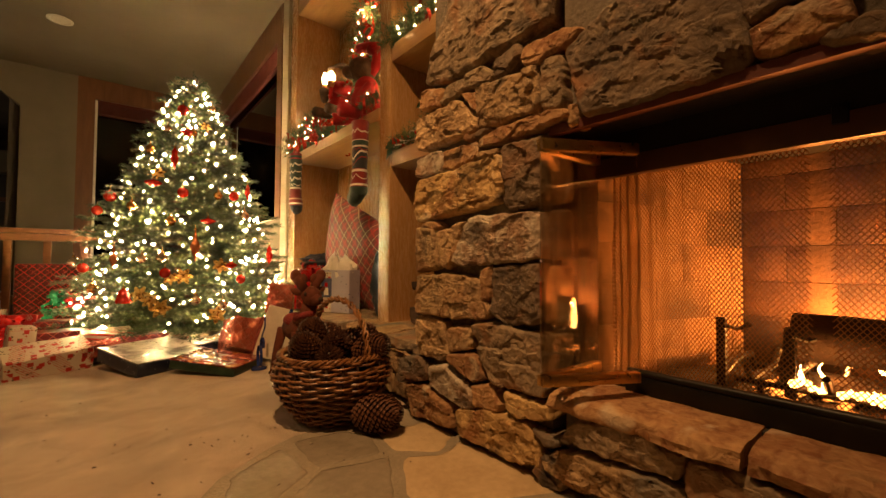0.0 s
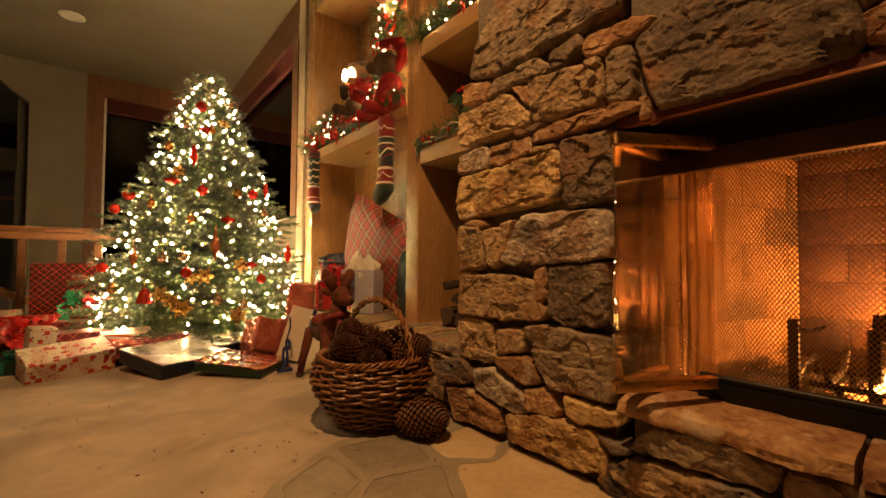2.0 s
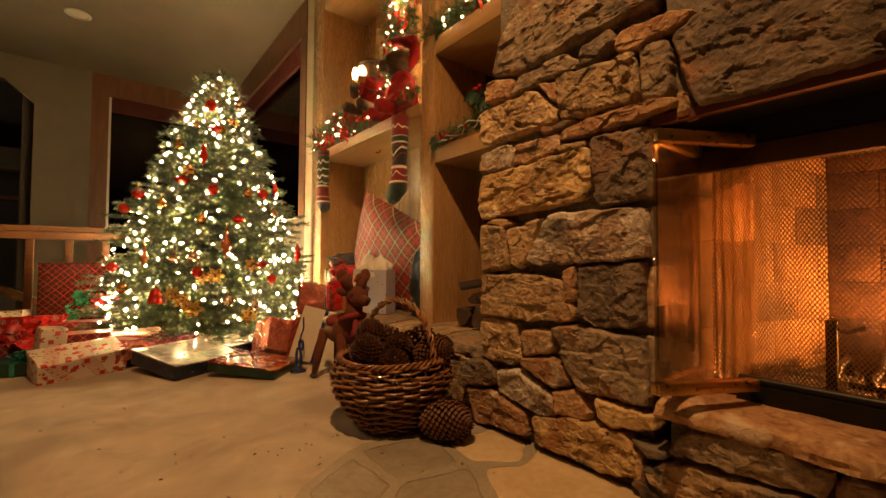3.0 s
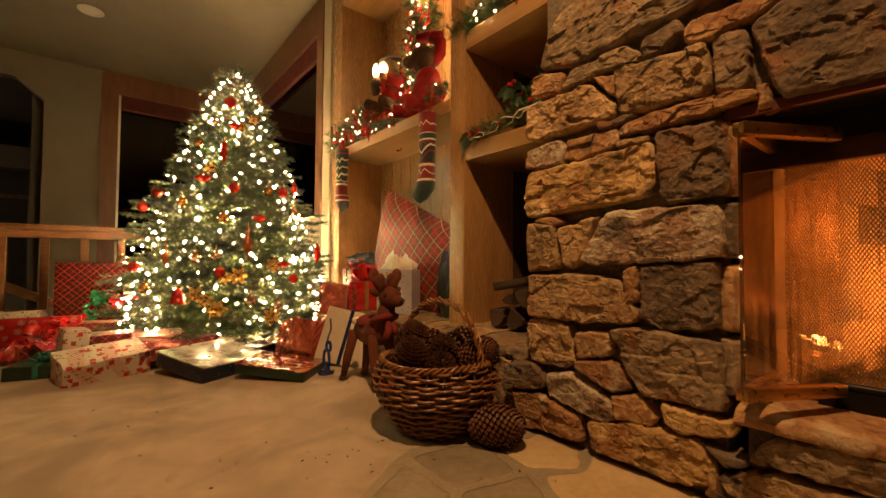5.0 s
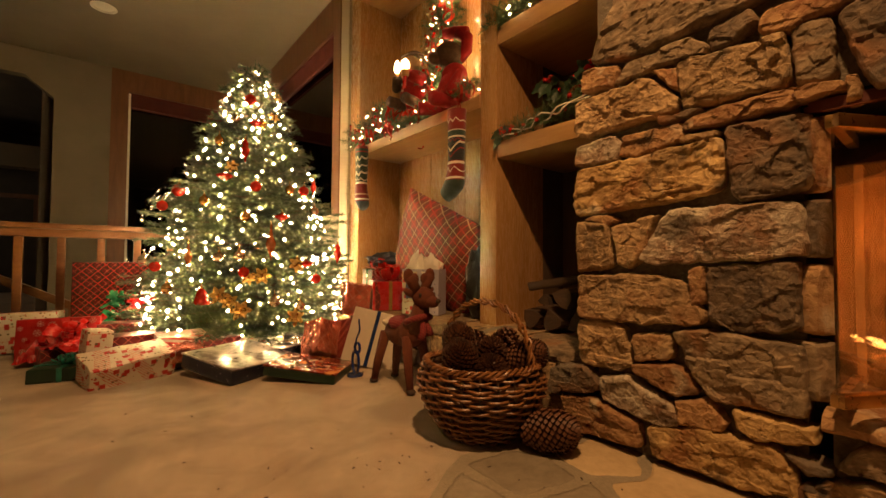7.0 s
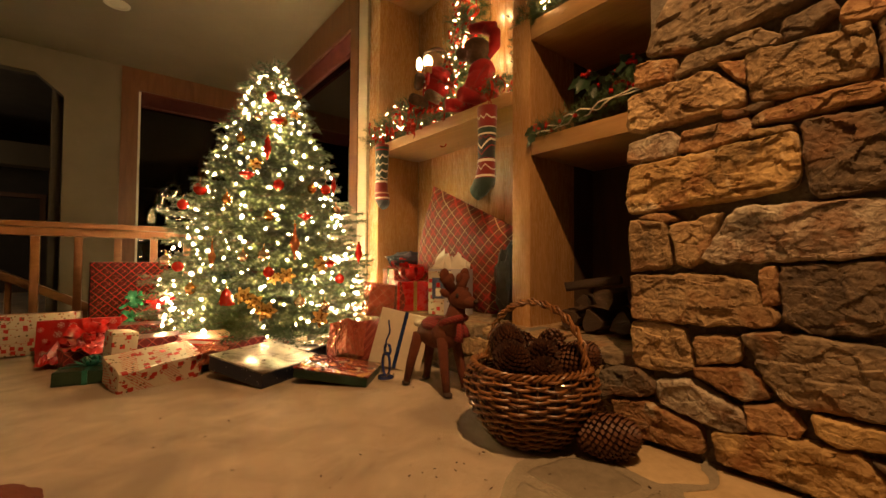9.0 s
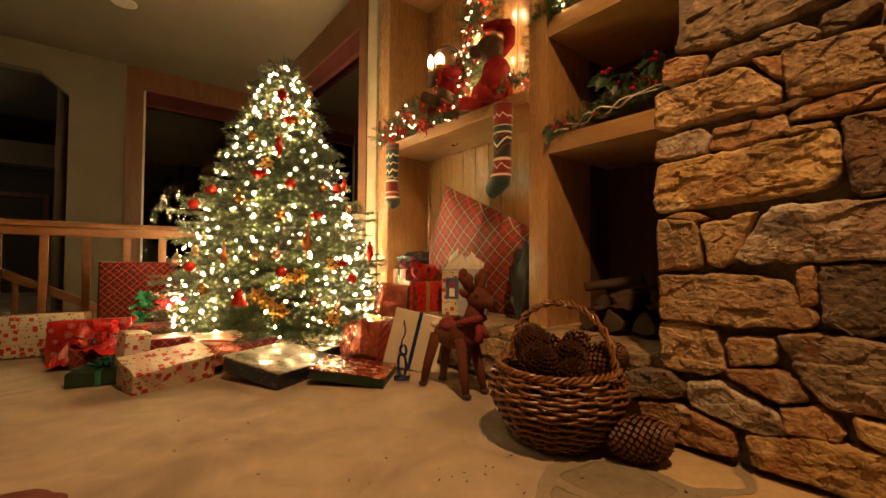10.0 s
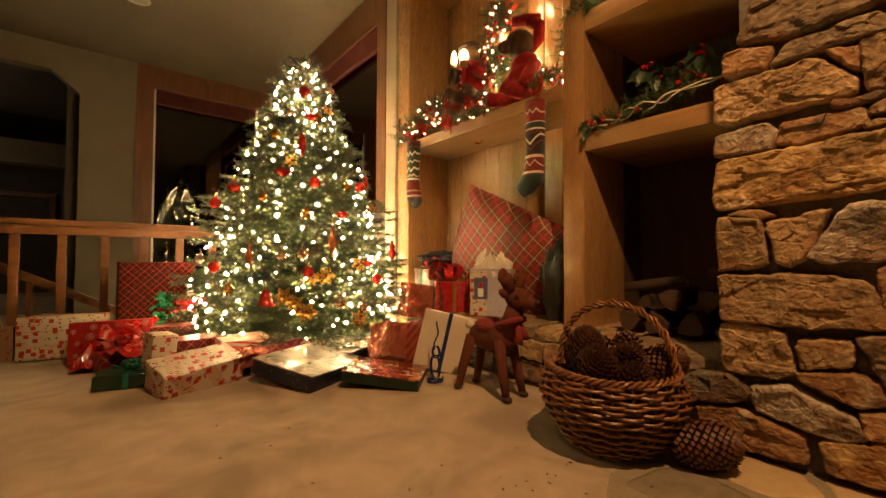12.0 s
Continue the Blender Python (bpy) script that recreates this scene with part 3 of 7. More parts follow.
# courses above and beside the opening, towards the ceiling
rng = random.Random(5)
z = 1.42
while z < TOP - 0.05:
    h = min(rng.uniform(0.16, 0.30), TOP - z - 0.01)
    y = 1.56
    while y > -1.4:
        w = rng.uniform(0.22, 0.55)
        if not (z < 1.72 and y - w < 1.60 and y > 0.93) and y - w < 1.4:
            stone(rng.choice([TAN, GREY, DARKST, RUST]), (y - 0.008, z + h - 0.01), (y - w + 0.012, z + h - 0.012), (y - w + 0.01, z + 0.008), (y - 0.01, z + 0.012), rings=5, count=24)
        y -= w
    z += h
z = 0.02
while z < 1.40:
    h = rng.uniform(0.13, 0.26)
    y = FR - 0.01 if z < 1.0 else 0.28
    while y > -1.4:
        w = rng.uniform(0.18, 0.42)
        stone(rng.choice([TAN, GREY, DARKST, RUST]), (y - 0.008, z + h - 0.01), (y - w + 0.012, z + h - 0.012), (y - w + 0.01, z + 0.008), (y - 0.01, z + 0.012), rings=5, count=24)
        y -= w
    z += h
for a0, a1, z0, z1 in ((0.36, 0.02, 0.14, 0.21), (0.00, -0.40, 0.12, 0.21), (0.58, 0.2, 0.02, 0.12), (0.18, -0.4, 0.02, 0.11)):
    stone(GREY, (a0, z1), (a1, z1), (a1, z0), (a0, z0), rings=8, count=40)


# hearth slabs and the stone ledge under the shelves
def ledge_slab(material, a0, a1, x0, x1, z0, z1, parent, seed, name="slab"):
    """A thick flat stone with a broken front edge and a gently uneven top."""
    n, m = 26, 9
    vs, fs = [], []
    for i in range(n + 1):
        y = a0 + (a1 - a0) * i / n
        e = 0.016 * noise.noise(Vector((y * 9, seed, 0))) + 0.007 * noise.noise(Vector((y * 34, seed, 4)))
        prof = []
        for j in range(m + 1):
            x = x1 + (x0 + e - x1) * j / m
            near = max(0.0, (j - m + 1.5) / 1.5)
            prof.append((x, z1 + 0.006 * noise.noise(Vector((x * 9, y * 9, seed))) + 0.003 * noise.noise(Vector((x * 40, y * 40, seed))) - 0.012 * near))
        for j, f in enumerate((0.3, 0.6, 0.85, 1.0)):
            d = 0.012 * noise.noise(Vector((y * 16, f * 4, seed + 9))) + 0.006 * noise.noise(Vector((y * 50, f * 9, seed)))
            prof.append((x0 + e - 0.006 + d + (0.02 if j == 3 else 0), z1 - 0.012 - (z1 - z0 - 0.012) * f))
        prof.append((x1, z0))
        vs += [(x, y, z) for x, z in prof]
    w = m + 6
    for i in range(n):
        for j in range(w - 1):
            fs.append((i * w + j, i * w + j + 1, (i + 1) * w + j + 1, (i + 1) * w + j))
    fs.append(tuple(range(w)))
    fs.append(tuple(n * w + j for j in range(w))[::-1])
    return mesh_part(name, raw(vs, fs), material, parent)


ledge_slab(RUST, 0.965, 0.525, 0.955, 1.17, 0.232, HEARTH + 0.018, masonry, 3)
ledge_slab(RUST, 0.515, 0.10, 0.965, 1.17, 0.222, HEARTH + 0.016, masonry, 7)
ledge_slab(GREY, 0.09, -0.42, 0.962, 1.17, 0.222, HEARTH + 0.016, masonry, 12)
for i, (a0, a1) in enumerate(((2.02, 1.60), (2.48, 2.03), (2.98, 2.50), (3.50, 3.0), (4.0, 3.52))):
    ledge_slab((GREY, TAN)[i % 2], a0 - 0.006, a1 + 0.006, 1.07 + 0.02 * math.sin(i * 2.1), CAB + 0.39, 0.225, 0.285, masonry, 20 + i)
z = 0.02
for row in range(2):
    y = 4.0 - row * 0.13
    while y > 1.72:
        w = rng.uniform(0.16, 0.34)
        stone(rng.choice([GREY, DARKST, TAN]), (y, z + 0.098), (y - w + 0.012, z + 0.094), (y - w + 0.008, z + 0.004), (y - 0.004, z + 0.006), front=CORE + 0.045, rings=7, count=32).location.x = 0.0
        y -= w
    z += 0.104

# steel lintel, black throat and the firebox
structure("lintel_angle", box(boxed(FACE + 0.012, FACE + 0.034, FR - 0.05, FL + 0.04, LINTEL - 0.012, LINTEL + 0.004), FACE + 0.004, FACE + 0.014, FR - 0.05, FL + 0.03, LINTEL - 0.014, LINTEL + 0.012), REDSTEEL, "rust-red steel angle under the stone lintel")
structure("throat", boxed(FACE + 0.034, 1.9, FR - 0.1, FL + 0.05, LINTEL - 0.002, LINTEL + 0.03), SOOTBLACK, "black sooty underside of the fireplace throat")

FBX0, FBX1 = 1.17, 1.87
firebox = structure("firebox", bmesh.new(), SOOT, "firebrick lined firebox glowing with firelight")


def brick_wall(p0, p1, z0, z1, first, brick=FIREBRICK):
    """Firebricks laid in running bond on a wall from p0 to p1 in plan."""
    d = Vector((p1[0] - p0[0], p1[1] - p0[1], 0))
    length = d.length
    d.normalize()
    turn = math.degrees(math.atan2(d.y, d.x))
    bw, bh = 0.262, 0.127
    row, z = 0, first
    while z < z1:
        x = -bw / 2 * (row % 2)
        while x < length:
            a0, a1, b1 = max(x, 0) + 0.001, min(x + bw, length) - 0.001, min(z + bh, z1)
            if a1 - a0 > 0.02 and b1 - max(z, z0) > 0.01:
                bm = boxed(a0, a1, 0, 0.05, max(z, z0) + 0.001, b1 - 0.001, bevel=0.002)
                bmesh.ops.transform(bm, matrix=pose(p0[0], p0[1], 0, 0, 0, turn), verts=bm.verts)
                part("firebrick", bm, brick, firebox)
            x += bw
        z += bh
        row += 1
    bm = boxed(0, length, 0.003, 0.09, z0, z1)
    bmesh.ops.transform(bm, matrix=pose(p0[0], p0[1], 0, 0, 0, turn), verts=bm.verts)
    part("joint_bed", bm, SOOT, firebox)


brick_wall((FBX0, FL - 0.005), (FBX1, 0.765), HEARTH, LINTEL, 0.188)
brick_wall((FBX1, 0.765), (FBX1, -0.23), HEARTH, LINTEL, 0.188, DIM_SOOTBRICK)
brick_wall((FBX1, -0.23), (FBX0, FR + 0.005), HEARTH, LINTEL, 0.188)
part("firebox_floor", boxed(1.1, 2.0, FR - 0.05, FL + 0.05, HEARTH - 0.02, HEARTH + 0.012), CINDER, firebox, "floor of dark ash and cinders")

# flagstones let into the floor before the hearth
bm = bmesh.new()
edge = [(0.18, -1.2), (0.18, 1.42), (0.21, 1.53), (0.27, 1.61), (0.36, 1.67), (0.45, 1.73), (0.55, 1.775), (0.75, 1.76), (1.08, 1.80), (1.08, -1.2)]
lower, upper = [[bm.verts.new((x, y, z)) for x, y in edge] for z in (-0.02, 0.001)]
bm.faces.new(upper), bm.faces.new(lower[::-1])
for i in range(len(edge)):
    j = (i + 1) % len(edge)
    bm.faces.new((lower[i], lower[j], upper[j], upper[i]))
apron = structure("hearth_apron", bm, GROUT, "mortar bed of the flagstone apron")
count_flags = 50


def flag(*corners, material=None):
    global count_flags
    count_flags += 1
    me = slab_mesh(corners, 0.004, -0.01, 0.0018, count_flags, 8, 48, lambda a, b, h: (a, b, 0.0020 + 0.12 * (0.004 - h)))
    mesh_part("flagstone", me, material or FLAG, apron)


flag((0.79, 1.60), (1.0, 1.585), (1.0, 1.43), (0.884, 1.35), (0.766, 1.443))
flag((0.765, 1.39), (0.88, 1.325), (1.0, 1.38), (1.0, 0.95), (0.80, 1.05), (0.64, 1.19))
flag((0.52, 1.72), (0.70, 1.70), (0.76, 1.60), (0.72, 1.46), (0.52, 1.50), material=FLAGG)
flag((0.30, 1.60), (0.48, 1.70), (0.49, 1.49), (0.34, 1.38), (0.24, 1.44), material=FLAGG)
flag((0.52, 1.47), (0.73, 1.42), (0.61, 1.20), (0.46, 1.24), (0.40, 1.38), material=FLAGG)
flag((0.80, 1.02), (1.0, 0.92), (1.0, 0.50), (0.70, 0.55), (0.62, 0.90))
flag((0.58, 1.16), (0.76, 1.04), (0.59, 0.88), (0.36, 0.95), (0.42, 1.20), material=FLAGG)
flag((0.22, 1.38), (0.36, 1.34), (0.38, 1.20), (0.32, 0.96), (0.22, 1.0), material=FLAGG)
flag((0.22, 0.96), (0.58, 0.84), (0.66, 0.52), (0.40, 0.40), (0.22, 0.45))
flag((0.70, 0.51), (1.0, 0.46), (1.0, 0.0), (0.60, 0.05), (0.55, 0.42))


# ---- the tree ----
def sprays(twigs, rng, length=0.026, width=0.0022, density=420, spread=0.75):
    """Needles along twigs (start, end): slim blades set all round, pointing outwards."""
    vs, fs = [], []
    for a, b in twigs:
        a, b = Vector(a), Vector(b)
        d = b - a
        n = max(3, int(d.length * density))
        d.normalize()
        u = d.orthogonal().normalized()
        w = d.cross(u)
        for i in range(n):
            p = a.lerp(b, (i + rng.random()) / n)
            ang = rng.uniform(0, 2 * math.pi)
            out = u * math.cos(ang) + w * math.sin(ang)
            q = p + (d * rng.uniform(0.35, 0.9) + out * spread).normalized() * length * rng.uniform(0.7, 1.15)
            side = d.cross(out).normalized() * width * 0.5
            o = len(vs)
            vs += [p - side, p + side, q]
            fs.append((o, o + 1, o + 2))
    return vs, fs


NEEDLE = surface("fir_needles", (0.017, 0.034, 0.012), (0.080, 0.108, 0.036), 16, 0.50, fine=0.4, bump_scale=60)
BARK = surface("fir_bark", (0.07, 0.045, 0.025), (0.14, 0.09, 0.05), 20, 0.9, bump=0.003, bump_scale=80)
TREE_X, TREE_Y = 0.52, 4.20


def tree_radius(z):
    """Half-width of the crown at a height."""
    if z > 1.9:
        return 0.015 + (2.12 - z) * 0.80
    return 0.191 + 0.60 * min(1.0, ((1.9 - z) / 1.55)) ** 0.9


tree = thing("christmas_tree", (TREE_X, TREE_Y, 0), "full green fir decorated with white lights, red and gold ornaments", "christmas tree")
rng = random.Random(11)
twigs, limbs = [], []
level, z = 0, 0.06
while z < 2.03:
    r = tree_radius(z)
    n = max(4, int(7 + 15 * r))
    for k in range(n):
        a = 2 * math.pi * (k + rng.uniform(-0.3, 0.3)) / n + level * 0.7
        ln = r * rng.uniform(0.82, 1.06) * (1 + (0.16 * rng.random() ** 2 if z < 1.7 else 0))
        dip = rng.uniform(-0.10, 0.05) if z < 1.75 else rng.uniform(-0.02, 0.10)
        p0 = Vector((TREE_X, TREE_Y, z + 0.05))
        dirn = Vector((math.cos(a), math.sin(a), 0))
        p1 = p0 + dirn * ln * 0.55 + Vector((0, 0, dip * 0.4 + 0.02))
        p2 = p0 + dirn * ln + Vector((0, 0, dip * 0.9 + 0.04 * ln))
        limbs.append(tube([p0, p1, p2], 0.006, 4, taper=lambda f: 1 - 0.75 * f))
        twigs.append((p0.lerp(p1, 0.5), p1))
        twigs.append((p1, p2))
        side = Vector((-dirn.y, dirn.x, 0))
        m = max(2, int(ln / 0.085))
        for i in range(m):
            f = 0.32 + 0.66 * (i + rng.random() * 0.6) / m
            q = p0.lerp(p1, f / 0.55) if f < 0.55 else p1.lerp(p2, (f - 0.55) / 0.45)
            for s in (-1, 1):
                tl = (0.05 + 0.17 * (1 - f) * min(1, ln / 0.4)) * rng.uniform(0.7, 1.2)
                e = q + (dirn * 0.75 + side * s * 0.8 + Vector((0, 0, rng.uniform(-0.30, 0.22)))).normalized() * tl
                twigs.append((q, e))
                if tl > 0.10:
                    mm = q.lerp(e, 0.5)
                    twigs.append((mm, mm + (dirn + side * s * 0.15 + Vector((0, 0, rng.uniform(-0.2, 0.3)))).normalized() * tl * 0.5))
                    twigs.append((mm, mm + (dirn * 0.2 + side * s + Vector((0, 0, rng.uniform(-0.2, 0.3)))).normalized() * tl * 0.5))
    z += 0.052 if z < 1.5 else 0.06
    level += 1
twigs.append((Vector((TREE_X, TREE_Y, 1.95)), Vector((TREE_X, TREE_Y, 2.19))))
mesh_part("trunk", raw(*tube([(TREE_X, TREE_Y, 0.0), (TREE_X, TREE_Y, 1.0), (TREE_X, TREE_Y, 2.12)], 0.045, 10, taper=lambda f: 1 - 0.85 * f)), BARK, tree)
tagged(mesh_part("limb_work", bars(limbs), BARK, tree), kind="stuff")
crown = mesh_part("crown", raw(*sprays(twigs, rng, 0.033, 0.0046, 290)), NEEDLE, tree, smooth=False)


# ---- fireplace fittings ----
CHAR = surface("charred_log", (0.012, 0.008, 0.006), (0.06, 0.035, 0.022), 14, 0.9, bump=0.008, bump_scale=50, fine=0.5)
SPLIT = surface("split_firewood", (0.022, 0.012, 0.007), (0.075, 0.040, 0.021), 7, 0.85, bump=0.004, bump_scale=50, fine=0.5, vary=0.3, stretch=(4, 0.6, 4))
MESHM = surface("mesh_curtain_wire", (0.30, 0.140, 0.048), (0.44, 0.215, 0.080), 9, 0.35, metal=0.75)
FLAME = glowing("flame", (1.0, 0.50, 0.12), 22.0)
EMBER = glowing("ember", (1.0, 0.34, 0.07), 13.0)
GLOWM = bpy.data.materials.new("ember_bed")
GLOWM.use_nodes = True
n, l = GLOWM.node_tree.nodes, GLOWM.node_tree.links
tx, rp = n.new("ShaderNodeTexNoise"), n.new("ShaderNodeValToRGB")
tx.inputs["Scale"].default_value, tx.inputs["Detail"].default_value = 26, 5
rp.color_ramp.elements[0].position, rp.color_ramp.elements[1].position = 0.52, 0.70
rp.color_ramp.elements[0].color, rp.color_ramp.elements[1].color = (0, 0, 0, 1), (1.0, 0.24, 0.03, 1)
co = n.new("ShaderNodeTexCoord")
l.new(co.outputs["Object"], tx.inputs["Vector"])
l.new(tx.outputs["Fac"], rp.inputs["Fac"])
l.new(rp.outputs["Color"], n["Principled BSDF"].inputs["Emission Color"])
n["Principled BSDF"].inputs["Emission Strength"].default_value = 5.0
n["Principled BSDF"].inputs["Base Color"].default_value = (0.03, 0.022, 0.018, 1)
n["Principled BSDF"].inputs["Roughness"].default_value = 0.95

frame_set = thing("fireplace_door_frame", (1.15, 0.27, HEARTH), "black steel fireplace frame with a dark brass header", "fireplace frame")
part("base_channel", boxed(1.128, 1.16, FR + 0.01, FL - 0.115, HEARTH + 0.014, 0.325, bevel=0.004), BLACK, frame_set)
mesh_part("base_tube", raw(*tube([(1.140, FR + 0.02, 0.334), (1.140, FL - 0.12, 0.334)], 0.011, 10)), BLACK, frame_set, "rounded black steel tube")
part("inner_track", boxed(1.162, 1.21, FR + 0.01, FL - 0.04, HEARTH + 0.014, 0.300, bevel=0.003), BLACK, frame_set)
part("header", boxed(1.145, 1.175, FR + 0.01, FL - 0.02, 0.884, 0.940, bevel=0.003), surface("dark_bronze", (0.065, 0.028, 0.011), (0.11, 0.050, 0.020), 8, 0.5, metal=0.3), frame_set, "dark brass header bar")
part("upper_plate", boxed(1.150, 1.165, FR + 0.005, FL - 0.01, 0.942, LINTEL - 0.003), SOOTBLACK, frame_set)
part("jamb_plate", boxed(1.062, 1.165, FL - 0.012, FL + 0.044, HEARTH + 0.014, LINTEL - 0.014, bevel=0.003), surface("sooted_steel", (0.030, 0.014, 0.008), (0.075, 0.034, 0.016), 6, 0.7, metal=0.1), frame_set, "sooty brown steel jamb")
for k, (z0, z1, ma) in enumerate(((0.285, 0.44, GREY), (0.45, 0.63, RUST), (0.64, 0.79, DARKST), (0.80, 0.995, RUST))):
    me = slab_mesh([(0.074, z1), (0.0, z1 - 0.006), (0.0, z0 + 0.004), (0.074, z0)], 0.0, 0.05, 0.006, 300 + k, 10, 48, lambda a, b, h: (0.987 + 0.86 * a + 0.51 * h, 0.990 - 0.51 * a + 0.86 * h, b))
    mesh_part("stone", me, ma, masonry, crease=17)
part("joint_clip", boxed(1.138, 1.15, 0.385, 0.41, 0.915, 0.955, bevel=0.003), BLACK, frame_set)


def glass_door(points, z0, z1, label):
    """A folded pair of glass leaves between brass rails."""
    d = thing("glass_fire_door", (*points[0], z0), label, "fireplace door")
    for a, b in zip(points, points[1:]):
        a, b = Vector((*a, 0)), Vector((*b, 0))
        w = (b - a).length
        turn = math.degrees(math.atan2((b - a).y, (b - a).x))
        m = pose(a.x, a.y, 0, 0, 0, turn)
        for nm, args, ma in (("pane", (0.0, w, -0.003, 0.003, z0 + 0.024, z1 - 0.024), GLASS), ("bottom_rail", (0.0, w, -0.013, 0.013, z0, z0 + 0.028), BRASS), ("top_rail", (0.0, w, -0.013, 0.013, z1 - 0.030, z1), BRASS)):
            bm = boxed(*args, bevel=0.0 if nm == "pane" else 0.003)
            bmesh.ops.transform(bm, matrix=m, verts=bm.verts)
            leaf = part(nm, bm, ma, d, smooth=nm != "pane")
            if nm == "pane":
                leaf.visible_shadow = False
            if nm == "bottom_rail":
                bm = boxed(w * 0.35, w * 0.75, -0.019, -0.012, z0 + 0.008, z0 + 0.018, bevel=0.002)
                bmesh.ops.transform(bm, matrix=m, verts=bm.verts)
                part("pull", bm, BRASS, leaf)
    return d


glass_door([(1.135, 0.925), (0.868, 0.925), (1.107, 0.792)], 0.318, 0.952, "folded clear glass fireplace door with brass rails, standing open")


def curtain(y0, y1, z0, z1, at, amp, waves, seed, label):
    """A hanging curtain of woven wire: zigzag wires, cell by cell, over soft pleats."""
    cell, drop = 0.0104, 0.0068
    length = abs(y1 - y0) * 1.25
    cols, rows = int(length / cell), int((z1 - z0) / drop)
    vs, fs = [], []

    def at_point(u, v):
        f = min(max(u / length, 0.0), 1.0)
        y = y0 + (y1 - y0) * (0.62 * f + 0.38 * f * f)
        ease = max(0.0, 1 - f) ** 1.2
        x = at + amp * (0.25 + ease) * math.sin(f ** 0.8 * waves * 2 * math.pi + 0.3 * math.sin(v * 9 + seed)) + 0.003 * math.sin(v * 14 + f * 20)
        return Vector((x, y, z1 - v))
    r = 0.00115
    for i in range(cols):
        for j in range(rows):
            top, left = at_point((i + 0.5 * (j % 2)) * cell, j * drop), None
            for s in (-0.5, 0.5):
                q = at_point((i + 0.5 * (j % 2) + s) * cell, (j + 1) * drop)
                d = (q - top).normalized()
                a = Vector((1, 0, 0))
                b = d.cross(a).normalized()
                o = len(vs)
                for p in (top, q):
                    vs.extend((p + a * r, p - a * 0.5 * r + b * 0.87 * r, p - a * 0.5 * r - b * 0.87 * r))
                fs.extend(((o, o + 1, o + 4, o + 3), (o + 1, o + 2, o + 5, o + 4), (o + 2, o, o + 3, o + 5)))
    c = thing("spark_curtain", (at, (y0 + y1) / 2, z0), label, "fire screen", group="spark curtains")
    mesh_part("wire_mesh", raw(vs, fs), MESHM, c)
    mesh_part("hem", raw(*tube([at_point(length * k / 40, z1 - z0) for k in range(41)], 0.003, 6)), MESHM, c)
    for k in range(9):
        p = at_point(length * (k + 0.5) / 9, 0)
        mesh_part("ring", raw(*tube([(p.x + 0.009 * math.cos(w), p.y, 0.94 + 0.009 * math.sin(w)) for w in [2 * math.pi * i / 10 for i in range(10)]], 0.0014, 5, closed=True)), MESHM, c)


curtain(0.912, 0.452, 0.312, 0.932, 1.20, 0.0055, 11, 1, "bronze woven wire spark curtain gathered at the side")
curtain(-0.40, 0.425, 0.312, 0.932, 1.20, 0.0045, 9, 5, "bronze woven wire spark curtain hanging across the opening")
rod = thing("curtain_rod", (1.20, 0.27, 0.95), "thin black steel curtain rod", "rod")
mesh_part("bar", raw(*tube([(1.20, FR + 0.01, 0.947), (1.20, FL - 0.03, 0.947)], 0.004, 8)), BLACK, rod)


def log(name, a, b, radius, material, seed, sides=18, label="", category="log", split=0.0):
    """A length of wood with a knotty, uneven bark, or split flat on some sides."""
    a, b = Vector(a), Vector(b)
    d = (b - a).normalized()
    u = d.orthogonal().normalized()
    w = d.cross(u)
    vs, fs, n = [], [], 14
    for i in range(n + 1):
        p = a.lerp(b, i / n)
        for k in range(sides):
            t = 2 * math.pi * k / sides
            r = radius * (1 + 0.13 * noise.noise(Vector((math.cos(t) * 1.6, math.sin(t) * 1.6, i * 0.35 + seed))) + 0.06 * noise.noise(Vector((math.cos(t) * 5, math.sin(t) * 5, i * 1.1 + seed))))
            if split:
                s = (t + seed) % (2 * math.pi / 3) - math.pi / 3
                r *= 1 - split + split * 0.5 / max(math.cos(s), 0.5)
            vs.append(p + (u * math.cos(t) + w * math.sin(t)) * r + d * (0.006 * noise.noise(Vector((k, seed, i))) if i in (0, n) else 0))
    for i in range(n):
        for k in range(sides):
            k2 = (k + 1) % sides
            fs.append((i * sides + k, i * sides + k2, (i + 1) * sides + k2, (i + 1) * sides + k))
    fs.append(tuple(range(sides))[::-1])
    fs.append(tuple(n * sides + k for k in range(sides)))
    return tagged(mesh_part(name, raw(vs, fs), material), label, category, group="firewood")


log("burning_log", (1.50, 0.545, 0.432), (1.54, -0.15, 0.44), 0.072, CHAR, 3, label="thick charred log burning on the grate", split=0.25)
log("burning_log", (1.76, 0.50, 0.37), (1.75, 0.0, 0.38), 0.040, CHAR, 9, label="charred log at the back of the fire")
log("burning_log", (1.42, 0.50, 0.325), (1.47, -0.05, 0.33), 0.030, CHAR, 14, label="thin charred log among glowing embers")

grate = thing("fire_grate", (1.5, 0.25, HEARTH), "black iron fire grate with upright posts", "fire grate")
for y in (0.62, 0.46, 0.30, 0.14, -0.02):
    mesh_part("bar", raw(*tube([(1.36, y, 0.355), (1.40, y, 0.315), (1.62, y, 0.315), (1.68, y, 0.36)], 0.009, 8)), BLACK, grate)
for x in (1.40, 1.62):
    mesh_part("cross_bar", raw(*tube([(x, 0.66, 0.308), (x, -0.06, 0.308)], 0.008, 8)), BLACK, grate)
for y in (0.60, 0.0):
    for x in (1.40, 1.62):
        mesh_part("leg", raw(*tube([(x, y, 0.308), (x, y, HEARTH + 0.012)], 0.008, 8)), BLACK, grate)
